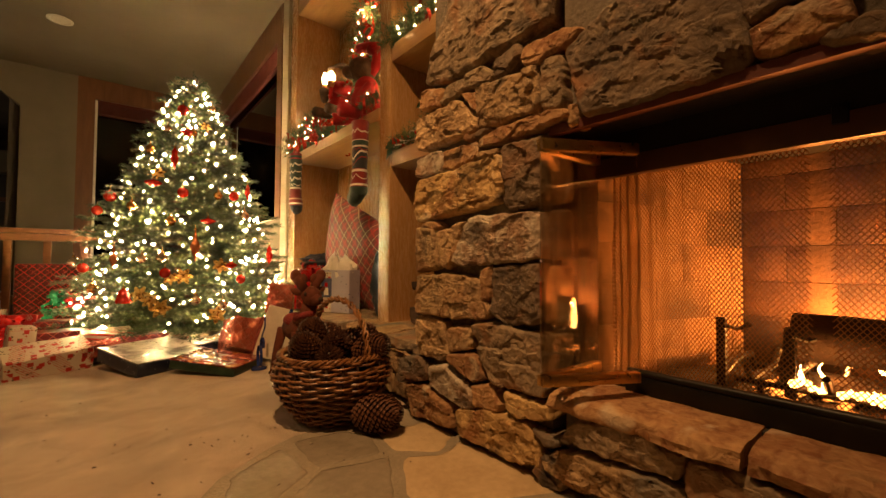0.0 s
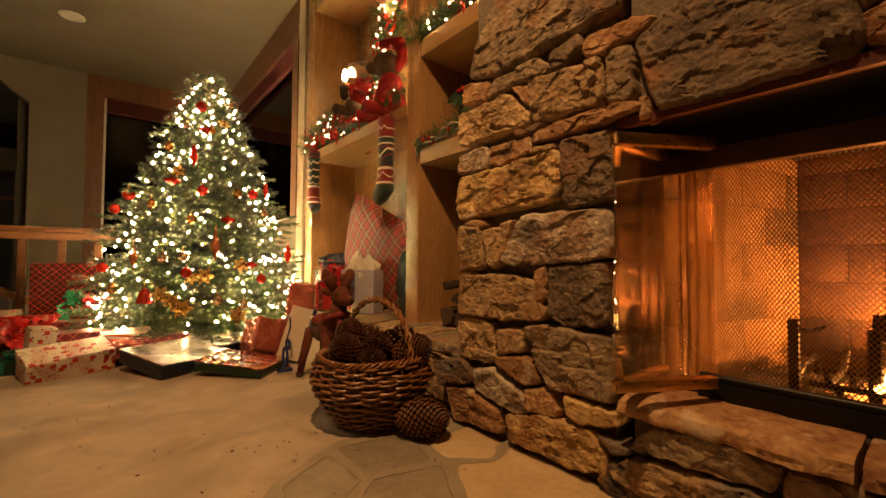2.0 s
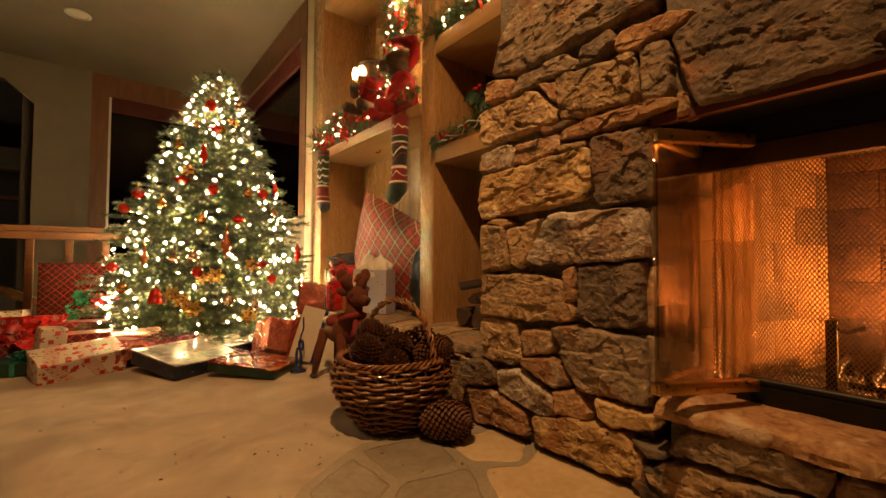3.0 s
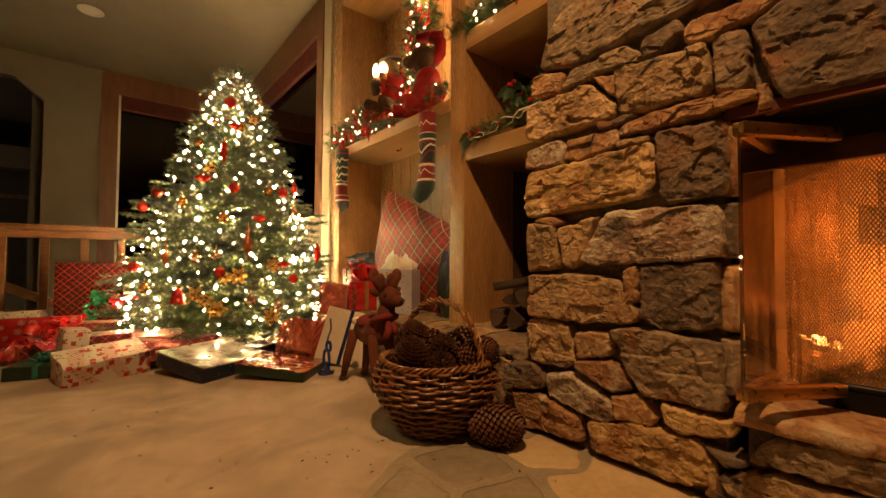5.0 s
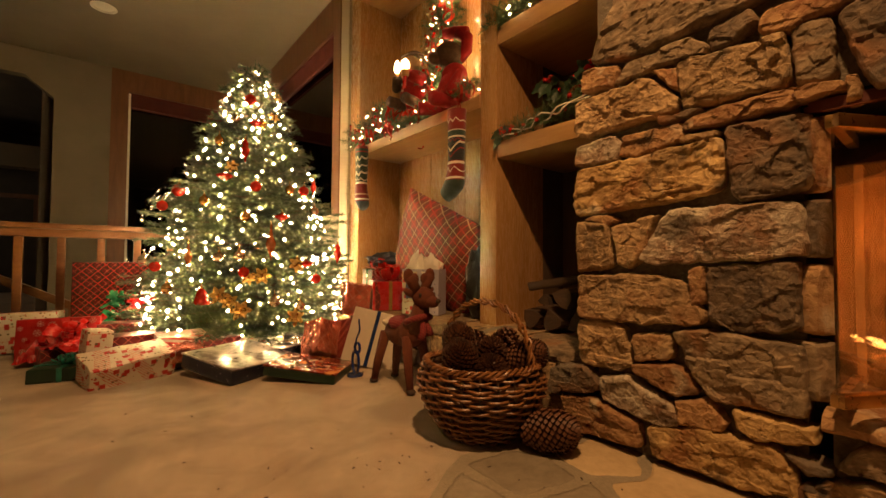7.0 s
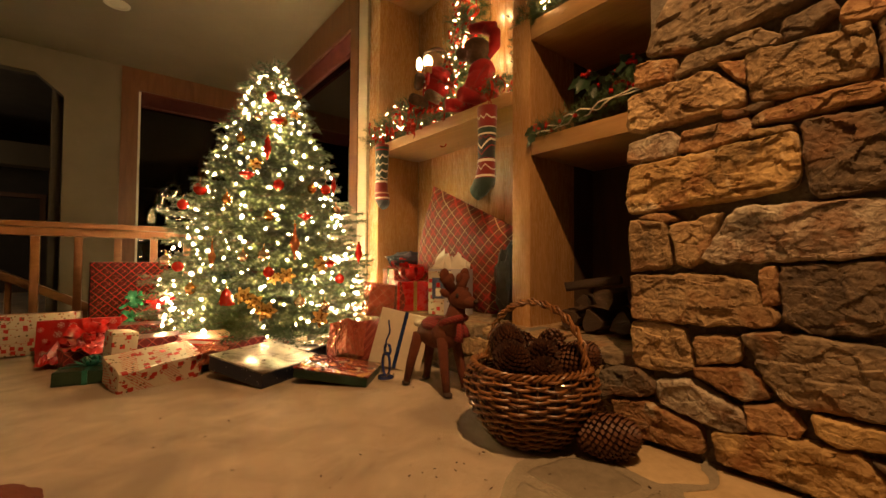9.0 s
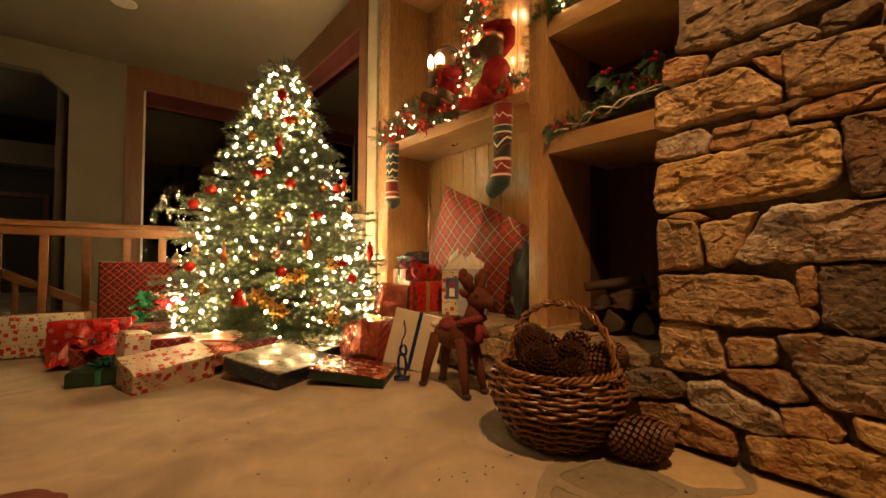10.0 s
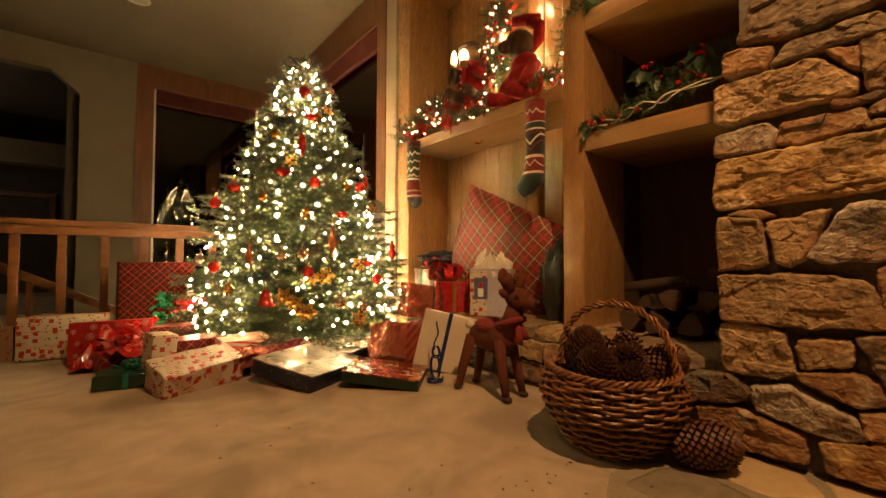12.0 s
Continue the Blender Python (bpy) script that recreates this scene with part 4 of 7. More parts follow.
for k, (x, y, z) in enumerate(((1.415, 0.695, 0.476), (1.40, 0.535, 0.465))):
    iron = thing("andiron", (x, y, HEARTH), "black iron andiron post by the fire", "andiron", group="andirons")
    part("post", boxed(x - 0.012, x + 0.012, y - 0.012, y + 0.012, HEARTH + 0.012, z, bevel=0.003), BLACK, iron)
    mesh_part("shank", raw(*tube([(x, y, 0.30), (x + 0.10, y, 0.335), (x + 0.27, y, 0.335), (x + 0.30, y, HEARTH + 0.015)], 0.010, 8)), BLACK, iron)
    mesh_part("hook", raw(*tube([(x, y, z - 0.02), (x + 0.03, y - 0.03, z - 0.035), (x + 0.05, y - 0.06, z - 0.02)], 0.006, 6)), BLACK, iron)

vs, fs, n, m = [], [], 36, 18
for i in range(n + 1):
    for j in range(m + 1):
        x, y = 1.34 + 0.36 * j / m, 0.68 - 0.80 * i / n
        e = min(1, 4 * min(i / n, 1 - i / n, j / m, 1 - j / m))
        vs.append((x, y, HEARTH + 0.004 + e * (0.030 + 0.020 * noise.noise(Vector((x * 30, y * 30, 0))) + 0.012 * noise.noise(Vector((x * 80, y * 80, 2))))))
for i in range(n):
    for j in range(m):
        fs.append((i * (m + 1) + j, i * (m + 1) + j + 1, (i + 1) * (m + 1) + j + 1, (i + 1) * (m + 1) + j))
tagged(mesh_part("ember_bed", raw(vs, fs), GLOWM), "bed of ash and glowing orange embers", "embers", kind="stuff")


def flame(x, y, z, h, r, seed):
    pts, rad = [], []
    for i in range(9):
        f = i / 8
        pts.append((x + 0.25 * h * f * noise.noise(Vector((f * 2, seed, 0))), y + 0.35 * h * f * noise.noise(Vector((f * 2, seed, 7))), z + h * f))
    v, f = tube(pts, r, 8, taper=lambda q: 0.45 + 1.4 * q * (1 - q) if q < 0.35 else max(0.03, 0.97 * max(0.0, 1 - q) ** 1.2 + 0.12))
    return v, f


rng = random.Random(8)
fl = [flame(1.405 + rng.uniform(-0.02, 0.03), 0.505 - 0.030 * i + rng.uniform(-0.01, 0.01), 0.322, rng.uniform(0.050, 0.066) if i in (0, 1) else rng.uniform(0.012, 0.028), rng.uniform(0.007, 0.012), i) for i in range(22)]
fl += [flame(1.70 + rng.uniform(-0.03, 0.03), 0.46 - 0.075 * i, 0.33, rng.uniform(0.10, 0.22), rng.uniform(0.018, 0.030), 40 + i) for i in range(7)]
tagged(mesh_part("flames", bars(fl), FLAME), "small yellow and orange flames licking round the logs", "fire", kind="stuff")
fl = [tube([(1.40 + rng.uniform(-0.03, 0.05), 0.53 - 0.018 * i, 0.312 + rng.uniform(0, 0.012)), (1.40 + rng.uniform(-0.03, 0.05), 0.515 - 0.018 * i, 0.318 + rng.uniform(0, 0.015))], rng.uniform(0.005, 0.012), 6) for i in range(34)]
tagged(mesh_part("embers", bars(fl), EMBER), "bright orange coals under the log", "embers", kind="stuff")

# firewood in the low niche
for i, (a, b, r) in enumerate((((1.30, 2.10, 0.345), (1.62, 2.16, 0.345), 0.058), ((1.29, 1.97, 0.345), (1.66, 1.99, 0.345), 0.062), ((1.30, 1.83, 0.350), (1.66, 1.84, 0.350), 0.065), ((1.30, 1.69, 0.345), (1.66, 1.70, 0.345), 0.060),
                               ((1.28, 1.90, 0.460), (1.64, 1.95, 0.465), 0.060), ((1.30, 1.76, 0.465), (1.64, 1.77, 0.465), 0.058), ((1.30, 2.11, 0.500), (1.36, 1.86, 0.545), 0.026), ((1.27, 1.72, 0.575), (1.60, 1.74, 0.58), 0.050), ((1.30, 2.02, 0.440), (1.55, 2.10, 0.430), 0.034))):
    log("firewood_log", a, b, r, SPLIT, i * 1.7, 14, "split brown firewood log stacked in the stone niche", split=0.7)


# ---- papers and cloths ----
def lines_material(name, base, rules, rough=0.45, coat=0.0, bump=0.0006, wrinkle=22, metal=0.0):
    """Paper or cloth with ruled stripes: each rule is (direction, per metre, width, colour, offset)."""
    m = surface(name, [c * 0.86 for c in base], base, 14, rough, bump=bump, bump_scale=wrinkle, coat=coat, metal=metal)
    n, l = m.node_tree.nodes, m.node_tree.links
    b = n["Principled BSDF"]
    col = b.inputs["Base Color"].links[0].from_socket
    co = n.new("ShaderNodeTexCoord")
    for vec, freq, width, colour, off in rules:
        dot = n.new("ShaderNodeVectorMath")
        dot.operation = "DOT_PRODUCT"
        dot.inputs[1].default_value = vec
        l.new(co.outputs["Object"], dot.inputs[0])
        ma = n.new("ShaderNodeMath")
        ma.operation = "MULTIPLY_ADD"
        ma.inputs[1].default_value, ma.inputs[2].default_value = freq, off + 50
        l.new(dot.outputs["Value"], ma.inputs[0])
        fr = n.new("ShaderNodeMath")
        fr.operation = "FRACT"
        l.new(ma.outputs[0], fr.inputs[0])
        lt = n.new("ShaderNodeMath")
        lt.operation = "LESS_THAN"
        lt.inputs[1].default_value = width
        l.new(fr.outputs[0], lt.inputs[0])
        mx = n.new("ShaderNodeMix")
        mx.data_type = "RGBA"
        mx.inputs[7].default_value = (*colour, 1)
        l.new(lt.outputs[0], mx.inputs[0])
        l.new(col, mx.inputs[6])
        col = mx.outputs[2]
    l.new(col, b.inputs["Base Color"])
    return m


def dots_material(name, base, colours, scale, size, rough=0.45, rules=(), coat=0.0):
    """Paper printed with scattered motifs of several colours."""
    m = lines_material(name, base, rules, rough, coat)
    n, l = m.node_tree.nodes, m.node_tree.links
    b = n["Principled BSDF"]
    col = b.inputs["Base Color"].links[0].from_socket
    co = n.new("ShaderNodeTexCoord")
    for i, colour in enumerate(colours):
        mp = n.new("ShaderNodeMapping")
        mp.inputs["Location"].default_value = (i * 1.3, i * 2.1, i * 0.7)
        l.new(co.outputs["Object"], mp.inputs["Vector"])
        vo = n.new("ShaderNodeTexVoronoi")
        vo.inputs["Scale"].default_value = scale * (1 + 0.17 * i)
        vo.distance = ("CHEBYCHEV", "MANHATTAN", "EUCLIDEAN")[i % 3]
        l.new(mp.outputs["Vector"], vo.inputs["Vector"])
        lt = n.new("ShaderNodeMath")
        lt.operation = "LESS_THAN"
        lt.inputs[1].default_value = size * (1 - 0.15 * i)
        l.new(vo.outputs["Distance"], lt.inputs[0])
        mx = n.new("ShaderNodeMix")
        mx.data_type = "RGBA"
        mx.inputs[7].default_value = (*colour, 1)
        l.new(lt.outputs[0], mx.inputs[0])
        l.new(col, mx.inputs[6])
        col = mx.outputs[2]
    l.new(col, b.inputs["Base Color"])
    return m


RED, DKRED, GREENC, CREAM, NAVY, GOLDC = (0.52, 0.022, 0.020), (0.20, 0.012, 0.014), (0.02, 0.11, 0.05), (0.72, 0.66, 0.56), (0.015, 0.022, 0.06), (0.62, 0.40, 0.12)
D1, D2 = (1, 1, 1), (1, -1, -1)
PLAID = lines_material("red_plaid_paper", (0.060, 0.0035, 0.004), [(D1, 11.0, 0.42, (0.022, 0.009, 0.005), 0.2), (D2, 11.0, 0.42, (0.022, 0.009, 0.005), 0.2), (D1, 11.0, 0.060, (0.34, 0.012, 0.012), 0.0), (D2, 11.0, 0.060, (0.34, 0.012, 0.012), 0.0), (D1, 11.0, 0.028, (0.28, 0.06, 0.035), 0.42), (D2, 11.0, 0.028, (0.28, 0.06, 0.035), 0.42)], 0.75)
PLAID.node_tree.nodes["Principled BSDF"].inputs["Specular IOR Level"].default_value = 0.12
UA, UB = (0.0, 0.94, 0.34), (0.0, -0.34, 0.94)
PLAIDBAG = lines_material("red_plaid_cloth", (0.27, 0.040, 0.030), [(UA, 13, 0.42, (0.17, 0.045, 0.030), 0.0), (UB, 13, 0.42, (0.17, 0.045, 0.030), 0.0), (UA, 13, 0.10, (0.46, 0.045, 0.035), 0.30), (UB, 13, 0.10, (0.46, 0.045, 0.035), 0.30), (UA, 13, 0.055, (0.52, 0.33, 0.20), 0.8), (UB, 13, 0.055, (0.52, 0.33, 0.20), 0.8)], 0.6)
XMAS = dots_material("white_printed_paper", (0.62, 0.54, 0.43), [(0.46, 0.022, 0.020), (0.40, 0.04, 0.025), (0.12, 0.10, 0.04), (0.30, 0.14, 0.07)], 24, 0.28, rules=[((0, 0.0, 1), 11, 0.035, (0.50, 0.26, 0.18), 0.15)])
STRIPEPRINT = dots_material("striped_printed_paper", (0.62, 0.54, 0.43), [(0.46, 0.022, 0.020), (0.25, 0.12, 0.06), (0.40, 0.04, 0.025), (0.12, 0.08, 0.04)], 22, 0.27, rules=[((1, 0.4, 1), 70, 0.30, (0.56, 0.12, 0.08), 0), ((1, -0.3, 0.6), 7, 0.55, (0.62, 0.54, 0.43), 0)])
STRIPE = lines_material("red_white_striped_paper", (0.70, 0.62, 0.52), [((0.2, 1, 1), 34, 0.45, (0.55, 0.05, 0.04), 0)], 0.35, coat=0.3)
SNOWRED = surface("red_snowflake_paper", (0.34, 0.007, 0.009), (0.45, 0.012, 0.013), 14, 0.3, bump=0.002, bump_scale=20, coat=0.5)
FOILRED = lines_material("red_foil_paper", (0.66, 0.20, 0.14), [(D1, 14, 0.08, (0.62, 0.30, 0.22), 0), (D2, 14, 0.08, (0.62, 0.30, 0.22), 0)], 0.20, bump=0.030, wrinkle=17, metal=0.7)
PLAIDRED = lines_material("dark_red_plaid_paper", (0.16, 0.012, 0.012), [(D1, 16, 0.3, (0.10, 0.02, 0.02), 0.2), (D2, 16, 0.08, (0.5, 0.12, 0.08), 0), (D1, 16, 0.08, (0.5, 0.12, 0.08), 0)], 0.35, coat=0.3)
NAVYP = dots_material("navy_starred_card", (0.012, 0.018, 0.045), [(0.40, 0.38, 0.42)], 42, 0.10, 0.35)
GREENCARD = surface("dark_green_card", (0.006, 0.020, 0.012), (0.012, 0.036, 0.020), 9, 0.35, bump_scale=40)
PHOTOLID = surface("silver_scene_lid", (0.09, 0.068, 0.048), (0.52, 0.48, 0.43), 7, 0.3, bump=0.001, bump_scale=18, fine=0.12, coat=0.25, distort=0.9, spread=0.10)
SANTALID = surface("red_scene_lid", (0.075, 0.014, 0.008), (0.30, 0.035, 0.018), 11, 0.25, bump_scale=30, fine=0.2, coat=0.2, distort=0.7, stains=(((0.45, 0.17, 0.05), 12, 0.55, 0.62), ((0.62, 0.50, 0.40), 13, 0.60, 0.65)))
SATIN = surface("red_satin_ribbon", (0.36, 0.008, 0.010), (0.55, 0.02, 0.02), 14, 0.28, bump=0.002, bump_scale=30, coat=0.3)
GREENR = surface("green_foil_ribbon", (0.01, 0.13, 0.05), (0.03, 0.26, 0.11), 14, 0.25, metal=0.4, bump=0.002, bump_scale=30)
TEALR = surface("teal_ribbon", (0.01, 0.10, 0.075), (0.02, 0.19, 0.14), 14, 0.3, bump=0.002, bump_scale=30)
GOLDR = surface("gold_ribbon", (0.42, 0.26, 0.07), (0.62, 0.42, 0.14), 14, 0.3, metal=0.6, bump=0.002, bump_scale=30)
BLUER = surface("blue_ribbon", (0.010, 0.022, 0.10), (0.02, 0.05, 0.20), 14, 0.25, metal=0.3)
WHITECARD = surface("white_card", (0.60, 0.52, 0.42), (0.70, 0.62, 0.51), 5, 0.24, bump=0.0004, bump_scale=40)
TISSUE = surface("white_tissue_paper", (0.66, 0.61, 0.54), (0.78, 0.73, 0.66), 10, 0.75, bump=0.004, bump_scale=26)
BAGLILAC = dots_material("lilac_starred_bag", (0.46, 0.43, 0.52), [(0.16, 0.15, 0.26)], 30, 0.12, 0.4)
KRAFT = dots_material("kraft_patterned_bag", (0.50, 0.34, 0.19), [(0.45, 0.06, 0.04), (0.30, 0.16, 0.07)], 40, 0.2, 0.55)
BLACKBAG = surface("black_plastic", (0.008, 0.007, 0.007), (0.020, 0.018, 0.017), 9, 0.32, bump=0.006, bump_scale=18)
DENIM = surface("dark_blue_wrap", (0.020, 0.026, 0.045), (0.05, 0.06, 0.09), 12, 0.5, bump=0.006, bump_scale=18)


def local(name, me, material, parent, label=""):
    ob = mesh_part(name, me, material, None, label)
    ob.parent = parent
    return ob


def box_mesh(w, d, h, bulge=0.004, seed=0, bevel=0.006):
    """A wrapped box: soft edges, slightly sagging faces."""
    bm = boxed(-w / 2, w / 2, -d / 2, d / 2, 0, h)
    bmesh.ops.bevel(bm, geom=list(bm.edges), offset=bevel, segments=2, affect="EDGES", profile=0.6)
    bmesh.ops.subdivide_edges(bm, edges=[e for e in bm.edges if e.calc_length() > 0.03], cuts=5, use_grid_fill=True)
    for v in bm.verts:
        o = noise.noise_vector(Vector((v.co.x * 9, v.co.y * 9, v.co.z * 9 + seed)))
        v.co += o * bulge * min(1, v.co.z / 0.02)
    bmesh.ops.recalc_face_normals(bm, faces=bm.faces)
    me = bpy.data.meshes.new("box")
    bm.to_mesh(me)
    bm.free()
    return me


def band_mesh(w, d, h, across, width, proud=0.0022):
    """A flat ribbon round a box, over its top and two sides."""
    bm = bmesh.new()
    p, r = proud, width / 2
    if across:
        box(bm, -r, r, -d / 2 - p, d / 2 + p, h, h + p), box(bm, -r, r, -d / 2 - p, -d / 2 + 0.001, 0, h), box(bm, -r, r, d / 2 - 0.001, d / 2 + p, 0, h)
    else:
        box(bm, -w / 2 - p, w / 2 + p, -r, r, h, h + p), box(bm, -w / 2 - p, -w / 2 + 0.001, -r, r, 0, h), box(bm, w / 2 - 0.001, w / 2 + p, -r, r, 0, h)
    me = bpy.data.meshes.new("band")
    bm.to_mesh(me)
    bm.free()
    return me


def strip(points, width, side, thick=0.0012):
    """A ribbon that runs through points, as wide as width along side."""
    vs, fs = [], []
    side = Vector(side).normalized() * width / 2
    n = len(points)
    for k, s in ((0, 1), (1, -1)):
        for i, p in enumerate(points):
            a, b = Vector(points[max(i - 1, 0)]), Vector(points[min(i + 1, n - 1)])
            nr = (b - a).cross(side).normalized() * thick * 0.5 * s
            vs += [Vector(p) + side + nr, Vector(p) - side + nr]
    for k in range(2):
        for i in range(n - 1):
            o = k * 2 * n + 2 * i
            fs.append((o, o + 1, o + 3, o + 2))
    for i in range(n - 1):
        o, q = 2 * i, 2 * n + 2 * i
        fs += [(o, o + 2, q + 2, q), (o + 1, q + 1, q + 3, o + 3)]
    return vs, fs


def bow(parent, size, loops, width, seed, material, m, label=""):
    """A looped bow: petals of ribbon standing round a knot, with two tails; each loop a piece of its own."""
    rng = random.Random(seed)
    v, f = lathe([(0.001, 0.0), (0.010, 0.002), (0.011, 0.008), (0.001, 0.014)], 10)
    if parent is None:
        top = tagged(new("ribbon_bow"), label, "bow", group="ribbon bows")
        knot = local("knot", raw(v, f), material, top)
    else:
        top = knot = local("bow", raw(v, f), material, parent)
    top.matrix_basis = m
    for k in range(loops):
        a = 2 * math.pi * k / loops + rng.uniform(-0.2, 0.2)
        up = rng.uniform(0.15, 0.9)
        d = Vector((math.cos(a) * (1 - 0.4 * up), math.sin(a) * (1 - 0.4 * up), 0.2 + up)).normalized()
        s = Vector((-math.sin(a), math.cos(a), 0))
        nrm = d.cross(s)
        pts = []
        for i in range(11):
            t = math.pi * 2 * i / 10
            pts.append(d * size * (0.5 - 0.5 * math.cos(t)) + nrm * size * 0.26 * math.sin(t) + Vector((0, 0, 0.004)))
        local("loop", raw(*strip(pts, width, s)), material, top)
    for a in (rng.uniform(0, 1), rng.uniform(2.5, 3.8)):
        d = Vector((math.cos(a), math.sin(a), 0))
        local("tail", raw(*strip([d * size * 1.5 * i / 6 + Vector((0, 0, 0.012 + 0.008 * math.sin(i * 1.3))) for i in range(7)], width, (-d.y, d.x, 0))), material, top)
    return top


count_gifts = 0


def gift(label, place, size, turn, paper, lean=(0, 0), ribbon=None, bow_paper=None, bow_at=None, bow_size=0.07, lid=None, both=True, bulge=0.004, name="gift_box", category="gift"):
    """A wrapped present with ribbon bands and a bow, or a printed lid."""
    global count_gifts
    count_gifts += 1
    w, d, h = size
    g = thing(name, place, label, category, group="presents")
    g.matrix_basis = Matrix.Translation(place) @ Matrix.Rotation(radians(turn), 4, "Z") @ Matrix.Rotation(radians(lean[0]), 4, "X") @ Matrix.Rotation(radians(lean[1]), 4, "Y")
    local("wrapped_box", box_mesh(w, d, h, bulge, count_gifts), paper, g)
    if lid:
        bm = boxed(-w / 2 - 0.003, w / 2 + 0.003, -d / 2 - 0.003, d / 2 + 0.003, h - 0.002, h + 0.006, bevel=0.002)
        me = bpy.data.meshes.new("lid")
        bm.to_mesh(me)
        bm.free()
        local("lid", me, lid, g, "printed picture lid")
    if ribbon:
        local("ribbon", band_mesh(w, d, h, True, 0.022), ribbon, g)
        if both:
            local("ribbon", band_mesh(w, d, h, False, 0.022, 0.0030), ribbon, g)
    if bow_paper:
        bow(g, bow_size, 14, bow_size * 0.26, count_gifts, bow_paper, Matrix.Translation(bow_at or (0, 0, h + 0.003)) @ Matrix.Rotation(radians(70 if bow_at else 0), 4, "X"))
    return g


# presents before the railing and under the tree
gift("large box in red plaid paper standing against the railing", (-0.315, 4.80, 0), (0.46, 0.16, 0.60), 3, PLAID, bulge=0.002)
gift("white box printed with red motifs", (-0.80, 4.72, 0), (0.42, 0.20, 0.262), -8, XMAS, lean=(-4, 0))
snowbox = gift("shiny red snowflake box with a loose red bow", (-0.565, 4.38, 0), (0.40, 0.16, 0.245), -6, SNOWRED, lean=(-6, 0), bow_paper=SATIN, bow_at=(0.05, -0.085, 0.10), bow_size=0.15)
flake = bars([tube([(0.019 * math.cos(a), 0, 0.019 * math.sin(a)), (-0.019 * math.cos(a), 0, -0.019 * math.sin(a))], 0.0016, 4) for a in (0.26, 1.31, 2.36)]
             + [tube([((0.013 + q * 0.006) * math.cos(a + q * 0.36 * s), 0, (0.013 + q * 0.006) * math.sin(a + q * 0.36 * s)) for q in (0, 1)], 0.0012, 4) for a in [0.26 + 1.047 * k for k in range(6)] for s in (-1, 1)])
flake.materials.append(surface("white_print", (0.58, 0.42, 0.36), (0.68, 0.54, 0.47), 20, 0.4))
rng = random.Random(17)
for i in range(6):
    for j in range(3):
        c = new("printed_snowflake", flake)
        c.parent = snowbox
        c.matrix_basis = pose(-0.165 + 0.066 * i + rng.uniform(-0.014, 0.014), -0.0835, 0.045 + 0.074 * j + (0.028 if i % 2 else 0) + rng.uniform(-0.012, 0.012), 0, rng.uniform(0, 60), 0) @ Matrix.Diagonal((*[rng.uniform(0.6, 1.15)] * 3, 1))
gift("dark red plaid present under the bow", (-0.50, 4.10, 0), (0.30, 0.16, 0.11), 14, PLAIDRED, bow_paper=SATIN, bow_size=0.09)
gift("flat dark green box with teal ribbon", (-0.50, 3.74, 0), (0.26, 0.22, 0.068), -14, GREENCARD, ribbon=TEALR, bow_paper=TEALR, bow_size=0.055)
gift("small white printed parcel with a twisted top", (-0.395, 3.72, 0.055), (0.115, 0.11, 0.185), 18, XMAS, lean=(4, 4))
gift("navy starred flat box under the parcels", (-0.14, 3.66, 0), (0.40, 0.26, 0.055), 14, NAVYP)
gift("white and red striped printed present", (-0.255, 3.50, 0.012), (0.37, 0.19, 0.135), 20, STRIPEPRINT, lean=(18, -5), bulge=0.010)
gift("red plaid present pushed under the branches", (-0.20, 3.84, 0.0), (0.26, 0.20, 0.185), 8, PLAIDRED)
gift("red and white striped present", (0.01, 3.72, 0.056), (0.26, 0.20, 0.125), 4, STRIPE, lean=(3, 0))
gift("crumpled red foil present with torn cellophane", (-0.01, 3.55, 0.057), (0.20, 0.15, 0.075), 28, FOILRED, bulge=0.012)
gift("small white printed present lying on the carpet", (0.06, 3.50, 0), (0.10, 0.08, 0.05), 12, XMAS)
gift("flat navy starred box with a silver picture lid", (0.24, 3.285, 0.026), (0.42, 0.38, 0.075), 27, NAVYP, lean=(8, 0), lid=PHOTOLID, bulge=0.001)
gift("silver printed flat box under the tree", (0.55, 3.46, 0), (0.34, 0.24, 0.10), 30, NAVYP, lid=PHOTOLID, bulge=0.001)
gift("dark green box with a red picture lid", (0.515, 2.975, 0.016), (0.285, 0.38, 0.050), 46, GREENCARD, lean=(6, 0), lid=SANTALID, bulge=0.001)
gift("crumpled red foil box leaning on the pile", (0.665, 3.19, 0.05), (0.17, 0.16, 0.205), 22, FOILRED, lean=(-16, 20), bulge=0.012)
gift("dark red plaid box leaning beside the foil one", (0.785, 3.11, 0.025), (0.075, 0.17, 0.25), 22, PLAIDRED, lean=(-12, 24))
gift("red foil present on the stone ledge", (0.98, 3.40, 0.25), (0.17, 0.17, 0.215), -14, FOILRED, lean=(0, 8), bulge=0.014)
gift("dark red plaid present on the stone ledge", (1.13, 3.30, 0.288), (0.10, 0.18, 0.20), -14, PLAIDRED)
gift("present wrapped in red with gold stripes and a big red bow", (1.20, 3.27, 0.288), (0.24, 0.20, 0.195), -28, SATIN, ribbon=GOLDR, bow_paper=SATIN, bow_size=0.13)
gift("small green and red plaid present with ribbon", (1.33, 3.62, 0.288), (0.22, 0.24, 0.27), -10, PLAIDRED, ribbon=GREENR, bow_paper=SATIN, bow_size=0.10)
gift("plain white box leaning with a blue ribbon", (0.845, 2.955, 0.004), (0.30, 0.06, 0.325), -38, WHITECARD, lean=(-14, 13), bulge=0.001, ribbon=BLUER, both=False)


